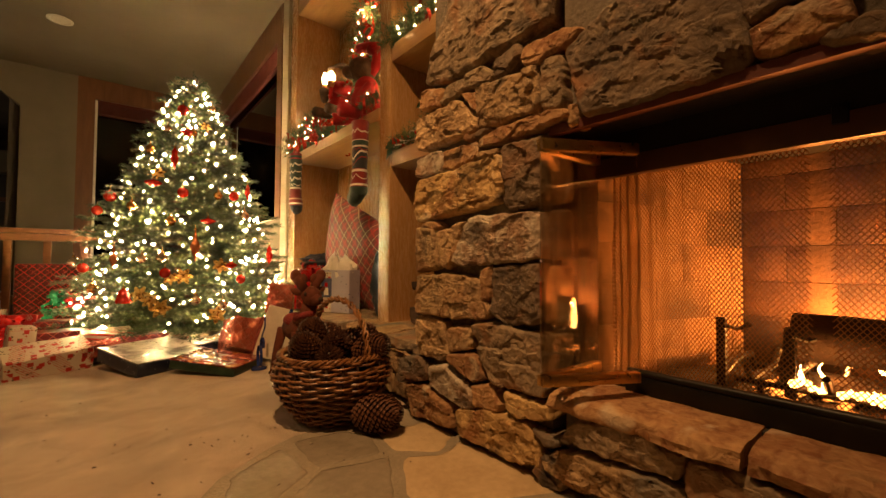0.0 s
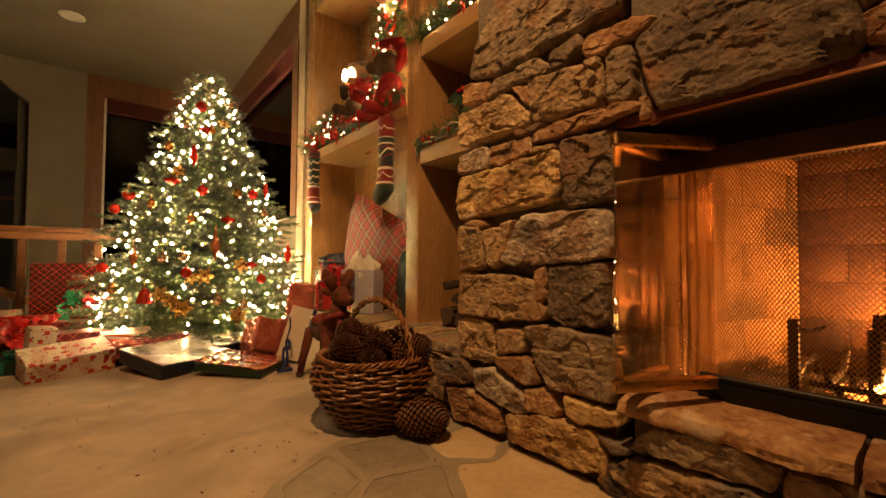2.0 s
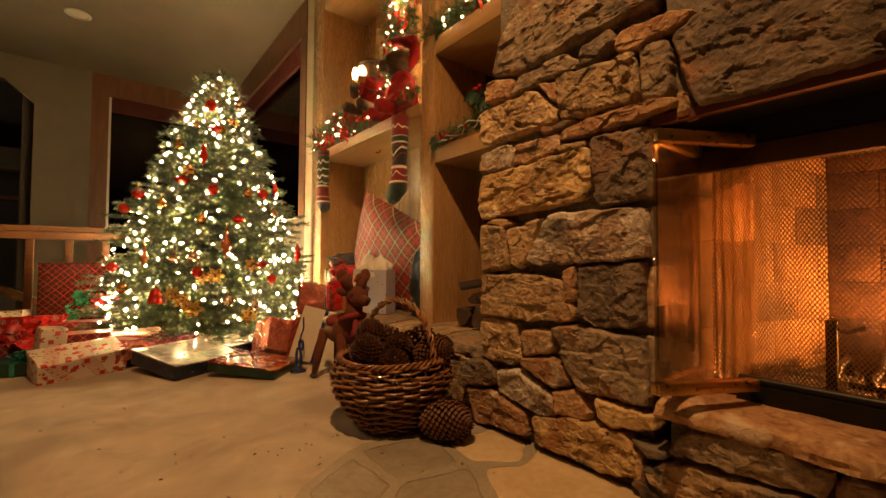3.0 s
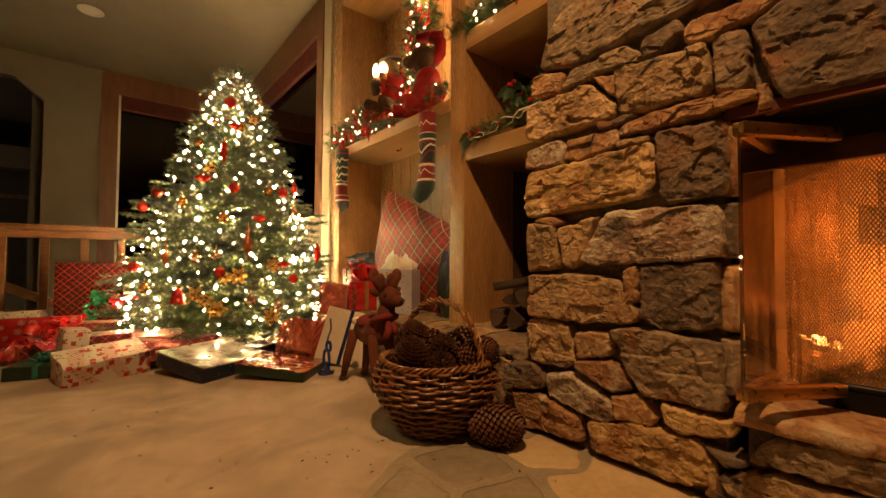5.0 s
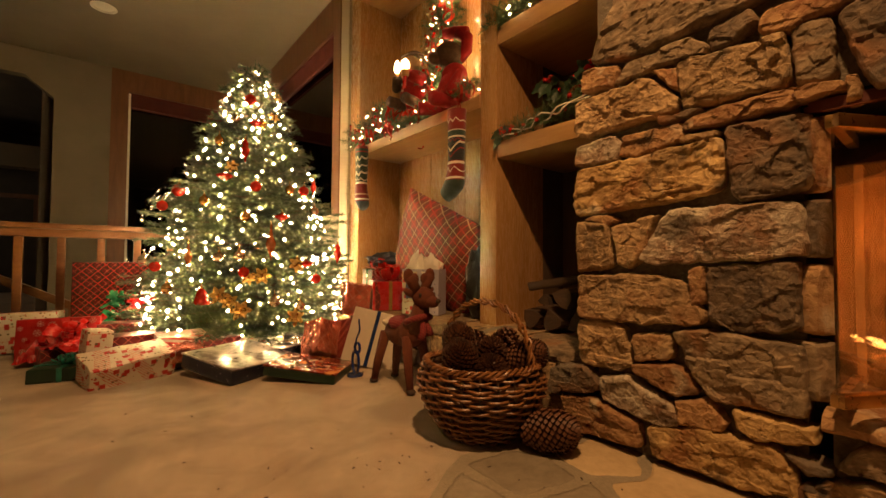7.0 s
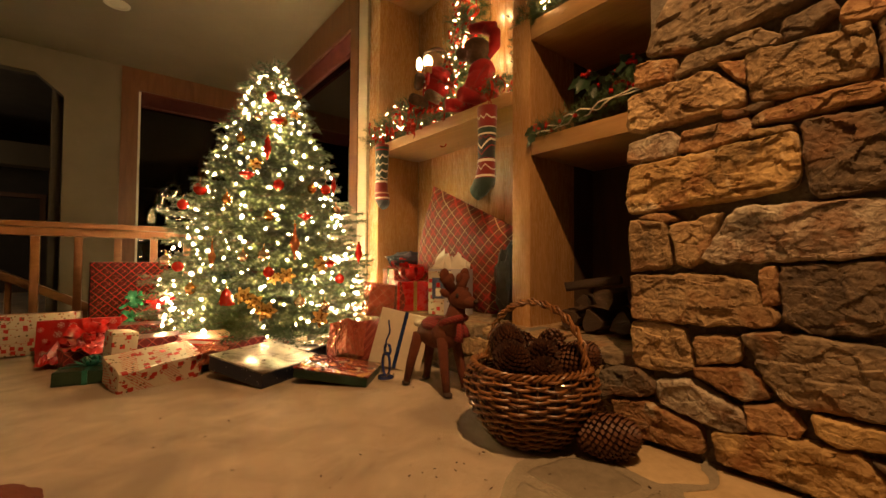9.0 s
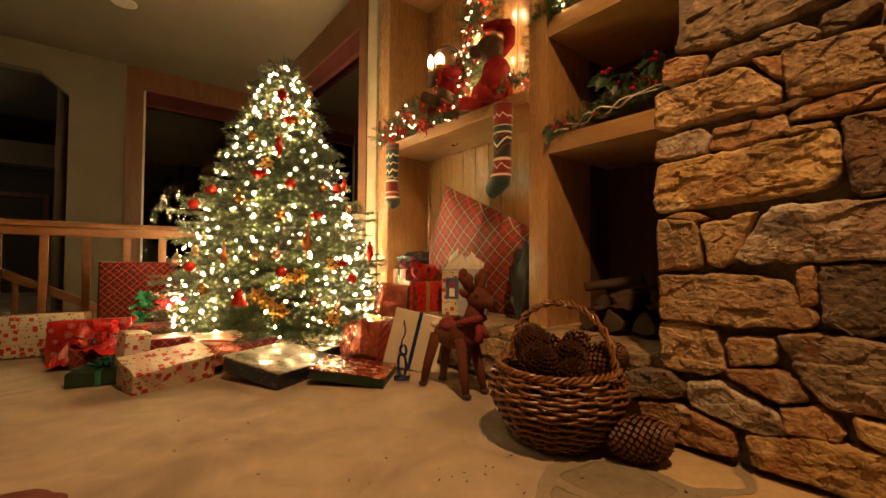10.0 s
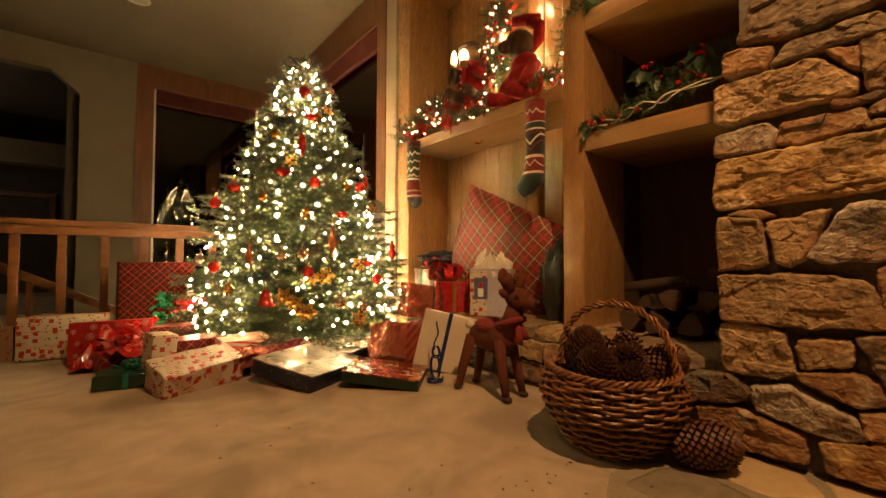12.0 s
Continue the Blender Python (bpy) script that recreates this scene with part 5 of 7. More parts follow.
def cloth_heap(name, label, category, place, size, seed, material, rough=0.25, turn=0):
    """A slumped soft thing: a squashed, creased ellipsoid."""
    vs, fs, n, m = [], [], 28, 18
    for j in range(m + 1):
        a = math.pi * j / m
        for i in range(n):
            b = 2 * math.pi * i / n
            p = Vector((math.sin(a) * math.cos(b), math.sin(a) * math.sin(b), math.cos(a)))
            r = 1 + rough * noise.noise(p * 2.2 + Vector((seed, 0, 0))) + rough * 0.5 * noise.noise(p * 6 + Vector((seed, 3, 0)))
            p = p * r
            vs.append((p.x * size[0], p.y * size[1], max(0.0, p.z * size[2] + size[2] * 0.8)))
    for j in range(m):
        for i in range(n):
            i2 = (i + 1) % n
            fs.append((j * n + i, j * n + i2, (j + 1) * n + i2, (j + 1) * n + i))
    ob = tagged(mesh_part(name, raw(vs, fs), material), label, category)
    ob.matrix_basis = pose(*place, 0, 0, turn)
    return ob


cloth_heap("cloth_bundle", "dark blue crumpled cloth bundle on the presents", "bundle", (1.42, 3.66, 0.565), (0.16, 0.16, 0.07), 3, DENIM, 0.4)
cloth_heap("black_bag", "black plastic bag slumped beside the plaid present", "bag", (1.40, 2.54, 0.287), (0.10, 0.10, 0.25), 8, BLACKBAG, 0.3)

cloth_heap("floor_cushion", "rust-red cloth cushion lying low on the carpet", "cushion", (-0.690, 2.375, 0.0), (0.120, 0.100, 0.032), 12, surface("rust_red_cloth", (0.10, 0.022, 0.010), (0.17, 0.042, 0.018), 14, 0.9, bump=0.002, bump_scale=90), 0.12)

# the big plaid present in the niche: a soft, tilted, pillow-like parcel
plaid = thing("plaid_present", (1.47, 2.98, 0.29), "large soft present in red and grey plaid leaning in the niche", "gift", group="presents")
bm = bmesh.new()
nn = 20
grid = {}
for s in (-1, 1):
    for i in range(nn + 1):
        for j in range(nn + 1):
            a, b = 2 * i / nn - 1, 2 * j / nn - 1
            puff = 0.105 * max(0.0, (1 - a ** 4) * (1 - b ** 4)) ** 0.6 + 0.006 * noise.noise(Vector((a * 3, b * 3, s)))
            pinch = 1 - 0.04 * (1 - abs(a)) * abs(b) ** 3
            grid[s, i, j] = bm.verts.new((s * (puff + 0.004), a * 0.375 * pinch, b * 0.29))
    for i in range(nn):
        for j in range(nn):
            q = [grid[s, i, j], grid[s, i + 1, j], grid[s, i + 1, j + 1], grid[s, i, j + 1]]
            bm.faces.new(q if s > 0 else q[::-1])
bmesh.ops.remove_doubles(bm, verts=bm.verts, dist=0.009)
me = bpy.data.meshes.new("parcel")
bmesh.ops.recalc_face_normals(bm, faces=bm.faces)
bm.to_mesh(me)
bm.free()
ob = local("parcel", me, PLAIDBAG, plaid)
ob.matrix_basis = pose(-0.02, 0.05, 0.395, 26, -8, 4) @ Matrix.Diagonal((1.0, 1.13, 1.13, 1))


def gift_bag(label, place, w, d, h, turn, material, tissue=True, panel=None, handle=None):
    """A paper carrier: thin walls, gusset, tissue standing out of it, cord handles."""
    g = thing("gift_bag", place, label, "gift bag", group="presents", turn=turn)
    bm = bmesh.new()
    t = 0.0015
    box(bm, -w / 2, w / 2, -d / 2, -d / 2 + t, 0, h), box(bm, -w / 2, w / 2, d / 2 - t, d / 2, 0, h)
    box(bm, -w / 2, -w / 2 + t, -d / 2 + t, d / 2 - t, 0, h), box(bm, w / 2 - t, w / 2, -d / 2 + t, d / 2 - t, 0, h), box(bm, -w / 2 + t, w / 2 - t, -d / 2 + t, d / 2 - t, 0, t)
    me = bpy.data.meshes.new("bag")
    bm.to_mesh(me)
    bm.free()
    local("paper_bag", me, material, g)
    if panel:
        for p0, p1, q0, q1, y, ma in panel:
            bm = boxed(p0, p1, -d / 2 - y, -d / 2 - y + 0.002, q0, q1)
            me = bpy.data.meshes.new("panel")
            bm.to_mesh(me)
            bm.free()
            local("printed_panel", me, ma, g)
    if tissue:
        vs, fs, n, m = [], [], 36, 7
        for j in range(m + 1):
            for i in range(n):
                a = 2 * math.pi * i / n
                f = j / m
                cx, cy = math.cos(a), math.sin(a)
                k = 1 / max(abs(cx), abs(cy)) ** 0.8
                r = (0.93 - 0.10 * f) if f < 0.6 else 0.87 - 0.5 * (f - 0.6) / 0.4
                jag = 1 + 0.28 * noise.noise(Vector((cx * 3, cy * 3, f * 5)))
                vs.append((cx * k * w / 2 * r * jag, cy * k * d / 2 * r * jag, h * 0.8 + f * 0.25 * h * 2 + (0.075 * noise.noise(Vector((cx * 4, cy * 4, 3))) if f > 0.4 else 0)))
        for j in range(m):
            for i in range(n):
                i2 = (i + 1) % n
                fs.append((j * n + i, j * n + i2, (j + 1) * n + i2, (j + 1) * n + i))
        local("tissue_paper", raw(vs, fs), TISSUE, g, "crumpled white tissue paper")
    if handle:
        for s in (-1, 1):
            local("handle", raw(*tube([(-w * 0.22 + w * 0.44 * i / 10, s * d / 2, h - 0.01 + 0.10 * math.sin(math.pi * i / 10)) for i in range(11)], 0.003, 6)), handle, g)
    return g


gift_bag("white and lilac gift bag with a snowman print and tissue", (1.245, 2.925, 0.288), 0.255, 0.12, 0.285, -62, BAGLILAC, panel=[(-0.127, -0.02, 0.0, 0.27, 0.0015, XMAS), (-0.10, -0.015, 0.10, 0.23, 0.004, surface("blue_print", (0.04, 0.06, 0.16), (0.12, 0.13, 0.22), 20, 0.5)), (-0.075, -0.040, 0.115, 0.165, 0.0065, TISSUE), (-0.070, -0.045, 0.17, 0.20, 0.0065, SATIN)])
gift_bag("small patterned kraft paper bag with a cord handle", (-1.14, 4.80, 0), 0.20, 0.10, 0.20, 0, KRAFT, tissue=False, handle=surface("paper_cord", (0.5, 0.4, 0.28), (0.6, 0.5, 0.36), 20, 0.8))

for nm, place, ma, sz, lab in (("bow", (-0.285, 4.60, 0.335), GREENR, 0.075, "shiny green foil bow on the plaid box"), ("bow", (-0.33, 4.45, 0.225), GREENR, 0.060, "dark green foil bow among the presents"), ("bow", (-0.17, 4.48, 0.31), SATIN, 0.075, "red foil bow among the presents")):
    bow(None, sz, 16, 0.018, 5, ma, pose(*place, 75, 0, 0), lab)
gift("small white card box tucked beside the tree", (-0.10, 4.69, 0.0), (0.09, 0.02, 0.45), 16, WHITECARD)
gift("small red wrapped box below the green bow", (-0.26, 4.32, 0.0), (0.24, 0.16, 0.20), -10, PLAIDRED)

# curled blue ribbon ornament
BLUEG = surface("blue_enamel", (0.008, 0.018, 0.10), (0.016, 0.04, 0.20), 20, 0.15, coat=0.8)
st = thing("blue_ribbon_curl", (0.70, 2.80, 0.0), "curled shiny dark blue ribbon standing on the carpet", "ribbon")
local("base_curl", raw(*strip([(0.043 * math.cos(a), 0.043 * math.sin(a), 0.008 + 0.0007 * i) for i, a in enumerate([0.35 * k for k in range(19)])], 0.016, (0, 0, 1))), BLUEG, st)
local("loop", raw(*strip([(0.0, 0.036 * math.sin(a), 0.082 - 0.062 * math.cos(a)) for a in [2 * math.pi * k / 20 for k in range(21)]], 0.016, (1, 0, 0))), BLUEG, st)
local("loop", raw(*strip([(0.02, 0.028 * math.sin(a) + 0.02, 0.150 - 0.032 * math.cos(a)) for a in [2 * math.pi * k / 20 for k in range(21)]], 0.016, (1, 0, 0))), BLUEG, st)
local("tail", raw(*strip([(0.02 + 0.02 * i / 8, 0.03 + 0.012 * math.sin(i), 0.16 + 0.018 * i) for i in range(9)], 0.010, (1, 0, 0))), BLUEG, st)


SILVERF = surface("silver_foil", (0.62, 0.56, 0.48), (0.78, 0.72, 0.64), 14, 0.18, metal=0.9, bump=0.008, bump_scale=30)


def crumple(name, label, category, place, size, seed, material, turn):
    """A thrown-down sheet of paper or film, folded into sharp random facets."""
    vs, fs, n = [], [], 14
    for i in range(n + 1):
        for j in range(n + 1):
            a, b = 2 * i / n - 1, 2 * j / n - 1
            d, pts = noise.voronoi(Vector((a * 1.8, b * 1.8, seed)))
            h = 0.9 * d[0] + 0.5 * noise.noise(Vector((a * 2.5, b * 2.5, seed)))
            edge = 1 - 0.6 * max(abs(a), abs(b)) ** 2
            o = noise.noise_vector(Vector((a * 2, b * 2, seed + 5)))
            vs.append((a * size[0] + o.x * 0.02, b * size[1] + o.y * 0.02, max(0.003, h * edge * size[2])))
    for i in range(n):
        for j in range(n):
            fs.append((i * (n + 1) + j, (i + 1) * (n + 1) + j, (i + 1) * (n + 1) + j + 1, i * (n + 1) + j + 1))
    ob = tagged(mesh_part(name, raw(vs, fs), material, smooth=False), label, category)
    ob.matrix_basis = pose(*place, 0, 0, turn)


crumple("torn_wrapping", "crumpled shiny red foil wrapping on the presents", "wrapping paper", (-0.02, 3.52, 0.115), (0.11, 0.09, 0.07), 3, FOILRED, 20)
crumple("torn_wrapping", "crumpled silver foil wrapping under the tree", "wrapping paper", (0.30, 3.52, 0.02), (0.17, 0.09, 0.11), 7, SILVERF, 10)
crumple("torn_wrapping", "crumpled silver foil wrapping beside the flat box", "wrapping paper", (0.62, 3.40, 0.108), (0.12, 0.09, 0.05), 11, SILVERF, 40)
crumple("torn_wrapping", "crumpled red tissue among the presents", "wrapping paper", (-0.42, 4.02, 0.10), (0.17, 0.12, 0.10), 15, SATIN, 30)
crumple("torn_wrapping", "crumpled dark red tissue beside the red box", "wrapping paper", (-0.62, 4.20, 0.02), (0.13, 0.10, 0.12), 19, SATIN, 70)
gift("small red wrapped present under the low branches", (0.18, 3.72, 0.0), (0.30, 0.18, 0.14), 10, PLAIDRED)
gift("red and white printed present under the low branches", (0.46, 3.68, 0.0), (0.26, 0.20, 0.12), -12, XMAS)


# ---- basket and cones ----
WICKER = surface("brown_wicker", (0.085, 0.024, 0.008), (0.37, 0.165, 0.058), 24, 0.36, bump=0.0012, bump_scale=120, coat=0.25)
WICKER_D = surface("dark_wicker", (0.030, 0.014, 0.006), (0.075, 0.034, 0.014), 22, 0.5, bump=0.001, bump_scale=120)
CONE = surface("pine_cone_scale", (0.022, 0.007, 0.003), (0.070, 0.024, 0.010), 30, 0.5, bump=0.001, bump_scale=120)
CONEEDGE = surface("pine_cone_tip", (0.085, 0.028, 0.011), (0.150, 0.056, 0.024), 30, 0.6)
BX, BY = 0.735, 1.874


def basket_radius(z):
    f = z / 0.265
    return 0.122 + 0.106 * math.sin(min(f * 1.30, 1.25) * math.pi / 2) - 0.016 * max(0.0, f - 0.75) / 0.25


basket = thing("wicker_basket", (BX, BY, 0), "round brown wicker basket with hoop handle, full of cones", "basket")
STAKES = 24
for k in range(STAKES):
    a = 2 * math.pi * k / STAKES
    mesh_part("stake", raw(*tube([(BX + basket_radius(z) * math.cos(a), BY + basket_radius(z) * math.sin(a), z) for z in [0.004 + 0.258 * i / 9 for i in range(10)]], 0.0042, 6)), WICKER_D, basket)
rng = random.Random(4)
z, row = 0.010, 0
while z < 0.254:
    thick = rng.uniform(0.0041, 0.0056)
    pts = []
    ph = rng.uniform(0, 6)
    for i in range(STAKES * 6):
        a = 2 * math.pi * i / (STAKES * 6)
        zz = z + 0.004 * math.sin(a * 2 + ph) + 0.0025 * noise.noise(Vector((math.cos(a) * 4, math.sin(a) * 4, row)))
        r = basket_radius(max(zz, 0.002)) + 0.0095 * math.cos(math.pi * (i / 6 + row)) + 0.003 * noise.noise(Vector((math.cos(a) * 3, math.sin(a) * 3, row + 7)))
        pts.append((BX + r * math.cos(a), BY + r * math.sin(a), zz))
    mesh_part("weaver", raw(*tube(pts, thick, 6, closed=True)), WICKER, basket)
    z += thick * rng.uniform(2.15, 2.75)
    row += 1
for s in range(3):
    pts = []
    for i in range(150):
        a = 2 * math.pi * i / 150
        t = a * 17 + s * 2 * math.pi / 3
        r = basket_radius(0.262) + 0.009 * math.cos(t)
        pts.append((BX + r * math.cos(a), BY + r * math.sin(a), 0.262 + 0.008 * math.sin(t) + 0.003 * math.sin(a * 3)))
    mesh_part("rim_strand", raw(*tube(pts, 0.0050, 6, closed=True)), WICKER, basket)
HA = radians(101)
for s in range(4):
    pts = []
    for i in range(90):
        f = math.pi * i / 89
        t = i * 0.46 + s * math.pi / 2
        q = 0.192 * math.cos(f)
        up = 0.245 + 0.232 * math.sin(f) ** 0.85
        rr = 0.0082 + 0.004 * math.sin(i * 0.9)
        out = Vector((math.cos(HA) * math.cos(f), math.sin(HA) * math.cos(f), math.sin(f)))
        side = Vector((-math.sin(HA), math.cos(HA), 0))
        p = Vector((BX + 0.02 + math.cos(HA) * q, BY + math.sin(HA) * q, up)) + out * rr * math.cos(t) + side * rr * math.sin(t)
        pts.append(p)
    mesh_part("handle_strand", raw(*tube(pts, 0.0044, 6)), WICKER, basket)
v, f = lathe([(0.115, 0.004), (0.122, 0.02), (basket_radius(0.1) - 0.012, 0.10), (basket_radius(0.2) - 0.012, 0.20), (basket_radius(0.2) - 0.016, 0.20), (0.05, 0.17)], 34)
mesh_part("inner_wall", raw([(x + BX, y + BY, z) for x, y, z in v], f), WICKER_D, basket)


def cone_mesh(length, width, scales, seed, open_=0.7):
    """A pine cone: woody scales set in a spiral round a core, each with a thick lip."""
    rng = random.Random(seed)
    vs, fs, tip = [], [], []
    prof = [(0.12 * width, 0.0), (0.30 * width, 0.15 * length), (0.34 * width, 0.45 * length), (0.22 * width, 0.8 * length), (0.03 * width, length * 0.98)]
    v, f = lathe(prof, 10)
    vs += [Vector(p) for p in v]
    fs += f
    core_faces = len(fs)
    for k in range(scales):
        t = (k + 0.5) / scales
        z = length * (0.02 + 0.95 * t)
        a = k * 2.39996
        env = math.sin(math.pi * min(1, 0.16 + t * 0.80)) ** 0.75
        rad = width * 0.5 * env * rng.uniform(0.93, 1.07)
        rise = (0.15 + 0.55 * t) * open_
        d = Vector((math.cos(a), math.sin(a), 0))
        s = Vector((-math.sin(a), math.cos(a), 0))
        up = Vector((0, 0, 1))
        w = width * 0.074 * (0.45 + env)
        th = 0.0046 * width / 0.1
        root = d * rad * 0.30 + up * (z - length * 0.04)
        mid = d * rad * 0.78 + up * (z + rad * rise * 0.55)
        end = d * rad * 1.06 + up * (z + rad * rise * 1.0)
        o = len(vs)
        for p, ww, tt in ((root, w * 0.5, th * 0.6), (mid, w, th), (end, w * 0.66, th * 1.1)):
            vs += [p - s * ww, p + up * tt * 1.2, p + s * ww, p - up * tt]
        for q in range(2):
            b = o + q * 4
            for i in range(4):
                i2 = (i + 1) % 4
                fs.append((b + i, b + i2, b + 4 + i2, b + 4 + i))
        fs.append((o + 8, o + 9, o + 10, o + 11))
        tip.append(len(fs) - 1)
    me = raw(vs, fs)
    me.materials.append(CONE), me.materials.append(CONEEDGE)
    for i in tip:
        me.polygons[i].material_index = 1
    return me


cone_a, cone_b = cone_mesh(0.185, 0.132, 300, 1, 0.95), cone_mesh(0.14, 0.115, 110, 2, 0.9)


def cone(me, m, label):
    ob = tagged(new("pine_cone", me), label, "pine cone", group="pine cones")
    ob.matrix_basis = m


cone(cone_a, Matrix.Translation((0.742, 1.690, 0.064)) @ Matrix.Rotation(radians(-58), 4, "Z") @ Matrix.Rotation(radians(84), 4, "Y"), "large brown pine cone lying on the flagstones by the basket")
for me, x, y, z, ax, tilt in ((cone_a, -0.12, 0.06, 0.22, 210, 12), (cone_a, 0.06, -0.11, 0.225, 300, 62), (cone_b, -0.05, -0.07, 0.235, 250, 40), (cone_b, 0.13, -0.02, 0.235, 20, 35), (cone_a, 0.02, 0.10, 0.20, 90, 40), (cone_b, 0.12, 0.12, 0.22, 60, 70),
                              (cone_b, -0.02, 0.0, 0.265, 330, 75), (cone_a, -0.16, -0.04, 0.19, 200, 30), (cone_b, 0.04, -0.02, 0.29, 120, 85), (cone_b, -0.10, -0.13, 0.20, 240, 50), (cone_b, 0.17, 0.05, 0.19, 10, 50)):
    cone(me, Matrix.Translation((BX + 0.03 + 0.66 * x, BY + 0.02 + 0.66 * y, z + 0.012)) @ Matrix.Rotation(radians(ax), 4, "Z") @ Matrix.Rotation(radians(tilt), 4, "Y") @ Matrix.Diagonal((0.9, 0.9, 0.9, 1)), "dark brown open pine cone heaped in the basket")


# ---- soft figures, each one plain mesh ----
def blob(bm, place, radii, mat=0, turn=(0, 0, 0), seg=20):
    r = bmesh.ops.create_uvsphere(bm, u_segments=seg, v_segments=max(8, seg // 2), radius=1.0)
    m = pose(*place, *turn) @ Matrix.Diagonal((*radii, 1))
    bmesh.ops.transform(bm, matrix=m, verts=r["verts"])
    for f in {f for v in r["verts"] for f in v.link_faces}:
        f.material_index = mat


def limb(bm, pts, radius, mat=0, taper=None, sides=10):
    v, f = tube(pts, radius, sides, taper=taper)
    bv = [bm.verts.new(p) for p in v]
    for q in f:
        bm.faces.new([bv[i] for i in q]).material_index = mat


def figure(name, bm, mats, label, category, m):
    for v in bm.verts:
        v.co += noise.noise_vector(v.co * 40) * 0.0015
    me = bpy.data.meshes.new(name)
    bmesh.ops.recalc_face_normals(bm, faces=bm.faces)
    bm.to_mesh(me)
    bm.free()
    for x in mats:
        me.materials.append(x)
    me.shade_smooth()
    ob = tagged(new(name, me), label, category)
    ob.matrix_basis = m
    return ob


FELT = surface("rust_brown_felt", (0.085, 0.018, 0.007), (0.140, 0.034, 0.012), 20, 0.95, bump=0.0015, bump_scale=160)
FELTD = surface("dark_felt", (0.03, 0.018, 0.012), (0.07, 0.04, 0.026), 20, 0.95, bump=0.0015, bump_scale=160)
WOOLW = surface("white_wool", (0.62, 0.56, 0.47), (0.74, 0.68, 0.58), 30, 0.95, bump=0.003, bump_scale=120)
REDFELT = surface("red_felt", (0.22, 0.004, 0.006), (0.34, 0.008, 0.010), 20, 0.9, bump=0.0015, bump_scale=160)
SKINTAN = surface("tan_plush", (0.20, 0.11, 0.05), (0.30, 0.18, 0.09), 30, 0.95, bump=0.002, bump_scale=150)
DKBROWN = surface("dark_brown_plush", (0.045, 0.025, 0.014), (0.10, 0.055, 0.03), 30, 0.95, bump=0.002, bump_scale=150)
SCARF = lines_material("red_plaid_scarf", (0.21, 0.013, 0.014), [((1, 1, 0), 60, 0.3, (0.12, 0.02, 0.02), 0), ((0, 1, 1), 60, 0.2, (0.27, 0.05, 0.035), 0)], 0.9)

# reindeer, looking along its own x
bm = bmesh.new()
blob(bm, (0, 0, 0.275), (0.130, 0.066, 0.072))
blob(bm, (0.06, 0, 0.285), (0.085, 0.070, 0.078))
limb(bm, [(0.10, 0, 0.30), (0.13, 0, 0.37), (0.145, 0, 0.43)], 0.050, taper=lambda f: 1.15 - 0.35 * f)
blob(bm, (0.160, 0, 0.465), (0.070, 0.050, 0.052), 0, (0, 10, 0))
blob(bm, (0.215, 0, 0.450), (0.045, 0.032, 0.030), 0, (0, 10, 0))
blob(bm, (0.262, 0, 0.455), (0.012, 0.013, 0.012), 1)
for s in (-1, 1):
    blob(bm, (0.185, s * 0.046, 0.480), (0.008, 0.006, 0.011), 1)
    blob(bm, (0.125, s * 0.068, 0.490), (0.014, 0.036, 0.018), 0, (s * 30, 0, 0))
    limb(bm, [(0.135, s * 0.028, 0.50), (0.128, s * 0.052, 0.545), (0.126, s * 0.072, 0.570)], 0.025, taper=lambda f: 1.0 + 0.15 * f)
    blob(bm, (0.126, s * 0.072, 0.575), (0.016, 0.030, 0.034))
    blob(bm, (0.128, s * 0.032, 0.555), (0.015, 0.024, 0.030))
    limb(bm, [(-0.085, s * 0.045, 0.27), (-0.125, s * 0.062, 0.12), (-0.150, s * 0.070, 0.012)], 0.025, taper=lambda f: 1.15 - 0.45 * f)
    limb(bm, [(0.085, s * 0.045, 0.27), (0.115, s * 0.058, 0.12), (0.140, s * 0.065, 0.012)], 0.024, taper=lambda f: 1.15 - 0.45 * f)
    blob(bm, (-0.152, s * 0.070, 0.014), (0.024, 0.022, 0.014), 1)
    blob(bm, (0.145, s * 0.065, 0.014), (0.024, 0.022, 0.014), 1)
blob(bm, (-0.138, 0, 0.315), (0.024, 0.024, 0.022), 2)
limb(bm, [(0.118 + 0.058 * math.cos(a), 0.060 * math.sin(a), 0.352 + 0.022 * math.cos(a)) for a in [2 * math.pi * i / 16 for i in range(17)]], 0.016, 4)
blob(bm, (0.0, 0, 0.325), (0.085, 0.074, 0.040), 4)
limb(bm, [(0.165, -0.01, 0.345), (0.180, -0.02, 0.30), (0.178, -0.03, 0.262)], 0.018, 4, taper=lambda f: 0.7 + 0.6 * f)
limb(bm, [(0.160, 0.015, 0.345), (0.180, 0.018, 0.31), (0.182, 0.022, 0.28)], 0.016, 4, taper=lambda f: 0.7 + 0.6 * f)
figure("toy_reindeer", bm, [FELT, FELTD, WOOLW, REDFELT, SCARF], "stuffed rust-brown toy reindeer with a red plaid scarf", "soft toy", pose(0.815, 2.52, 0, 0, 0, -84) @ Matrix.Diagonal((0.97, 0.97, 0.97, 1)))

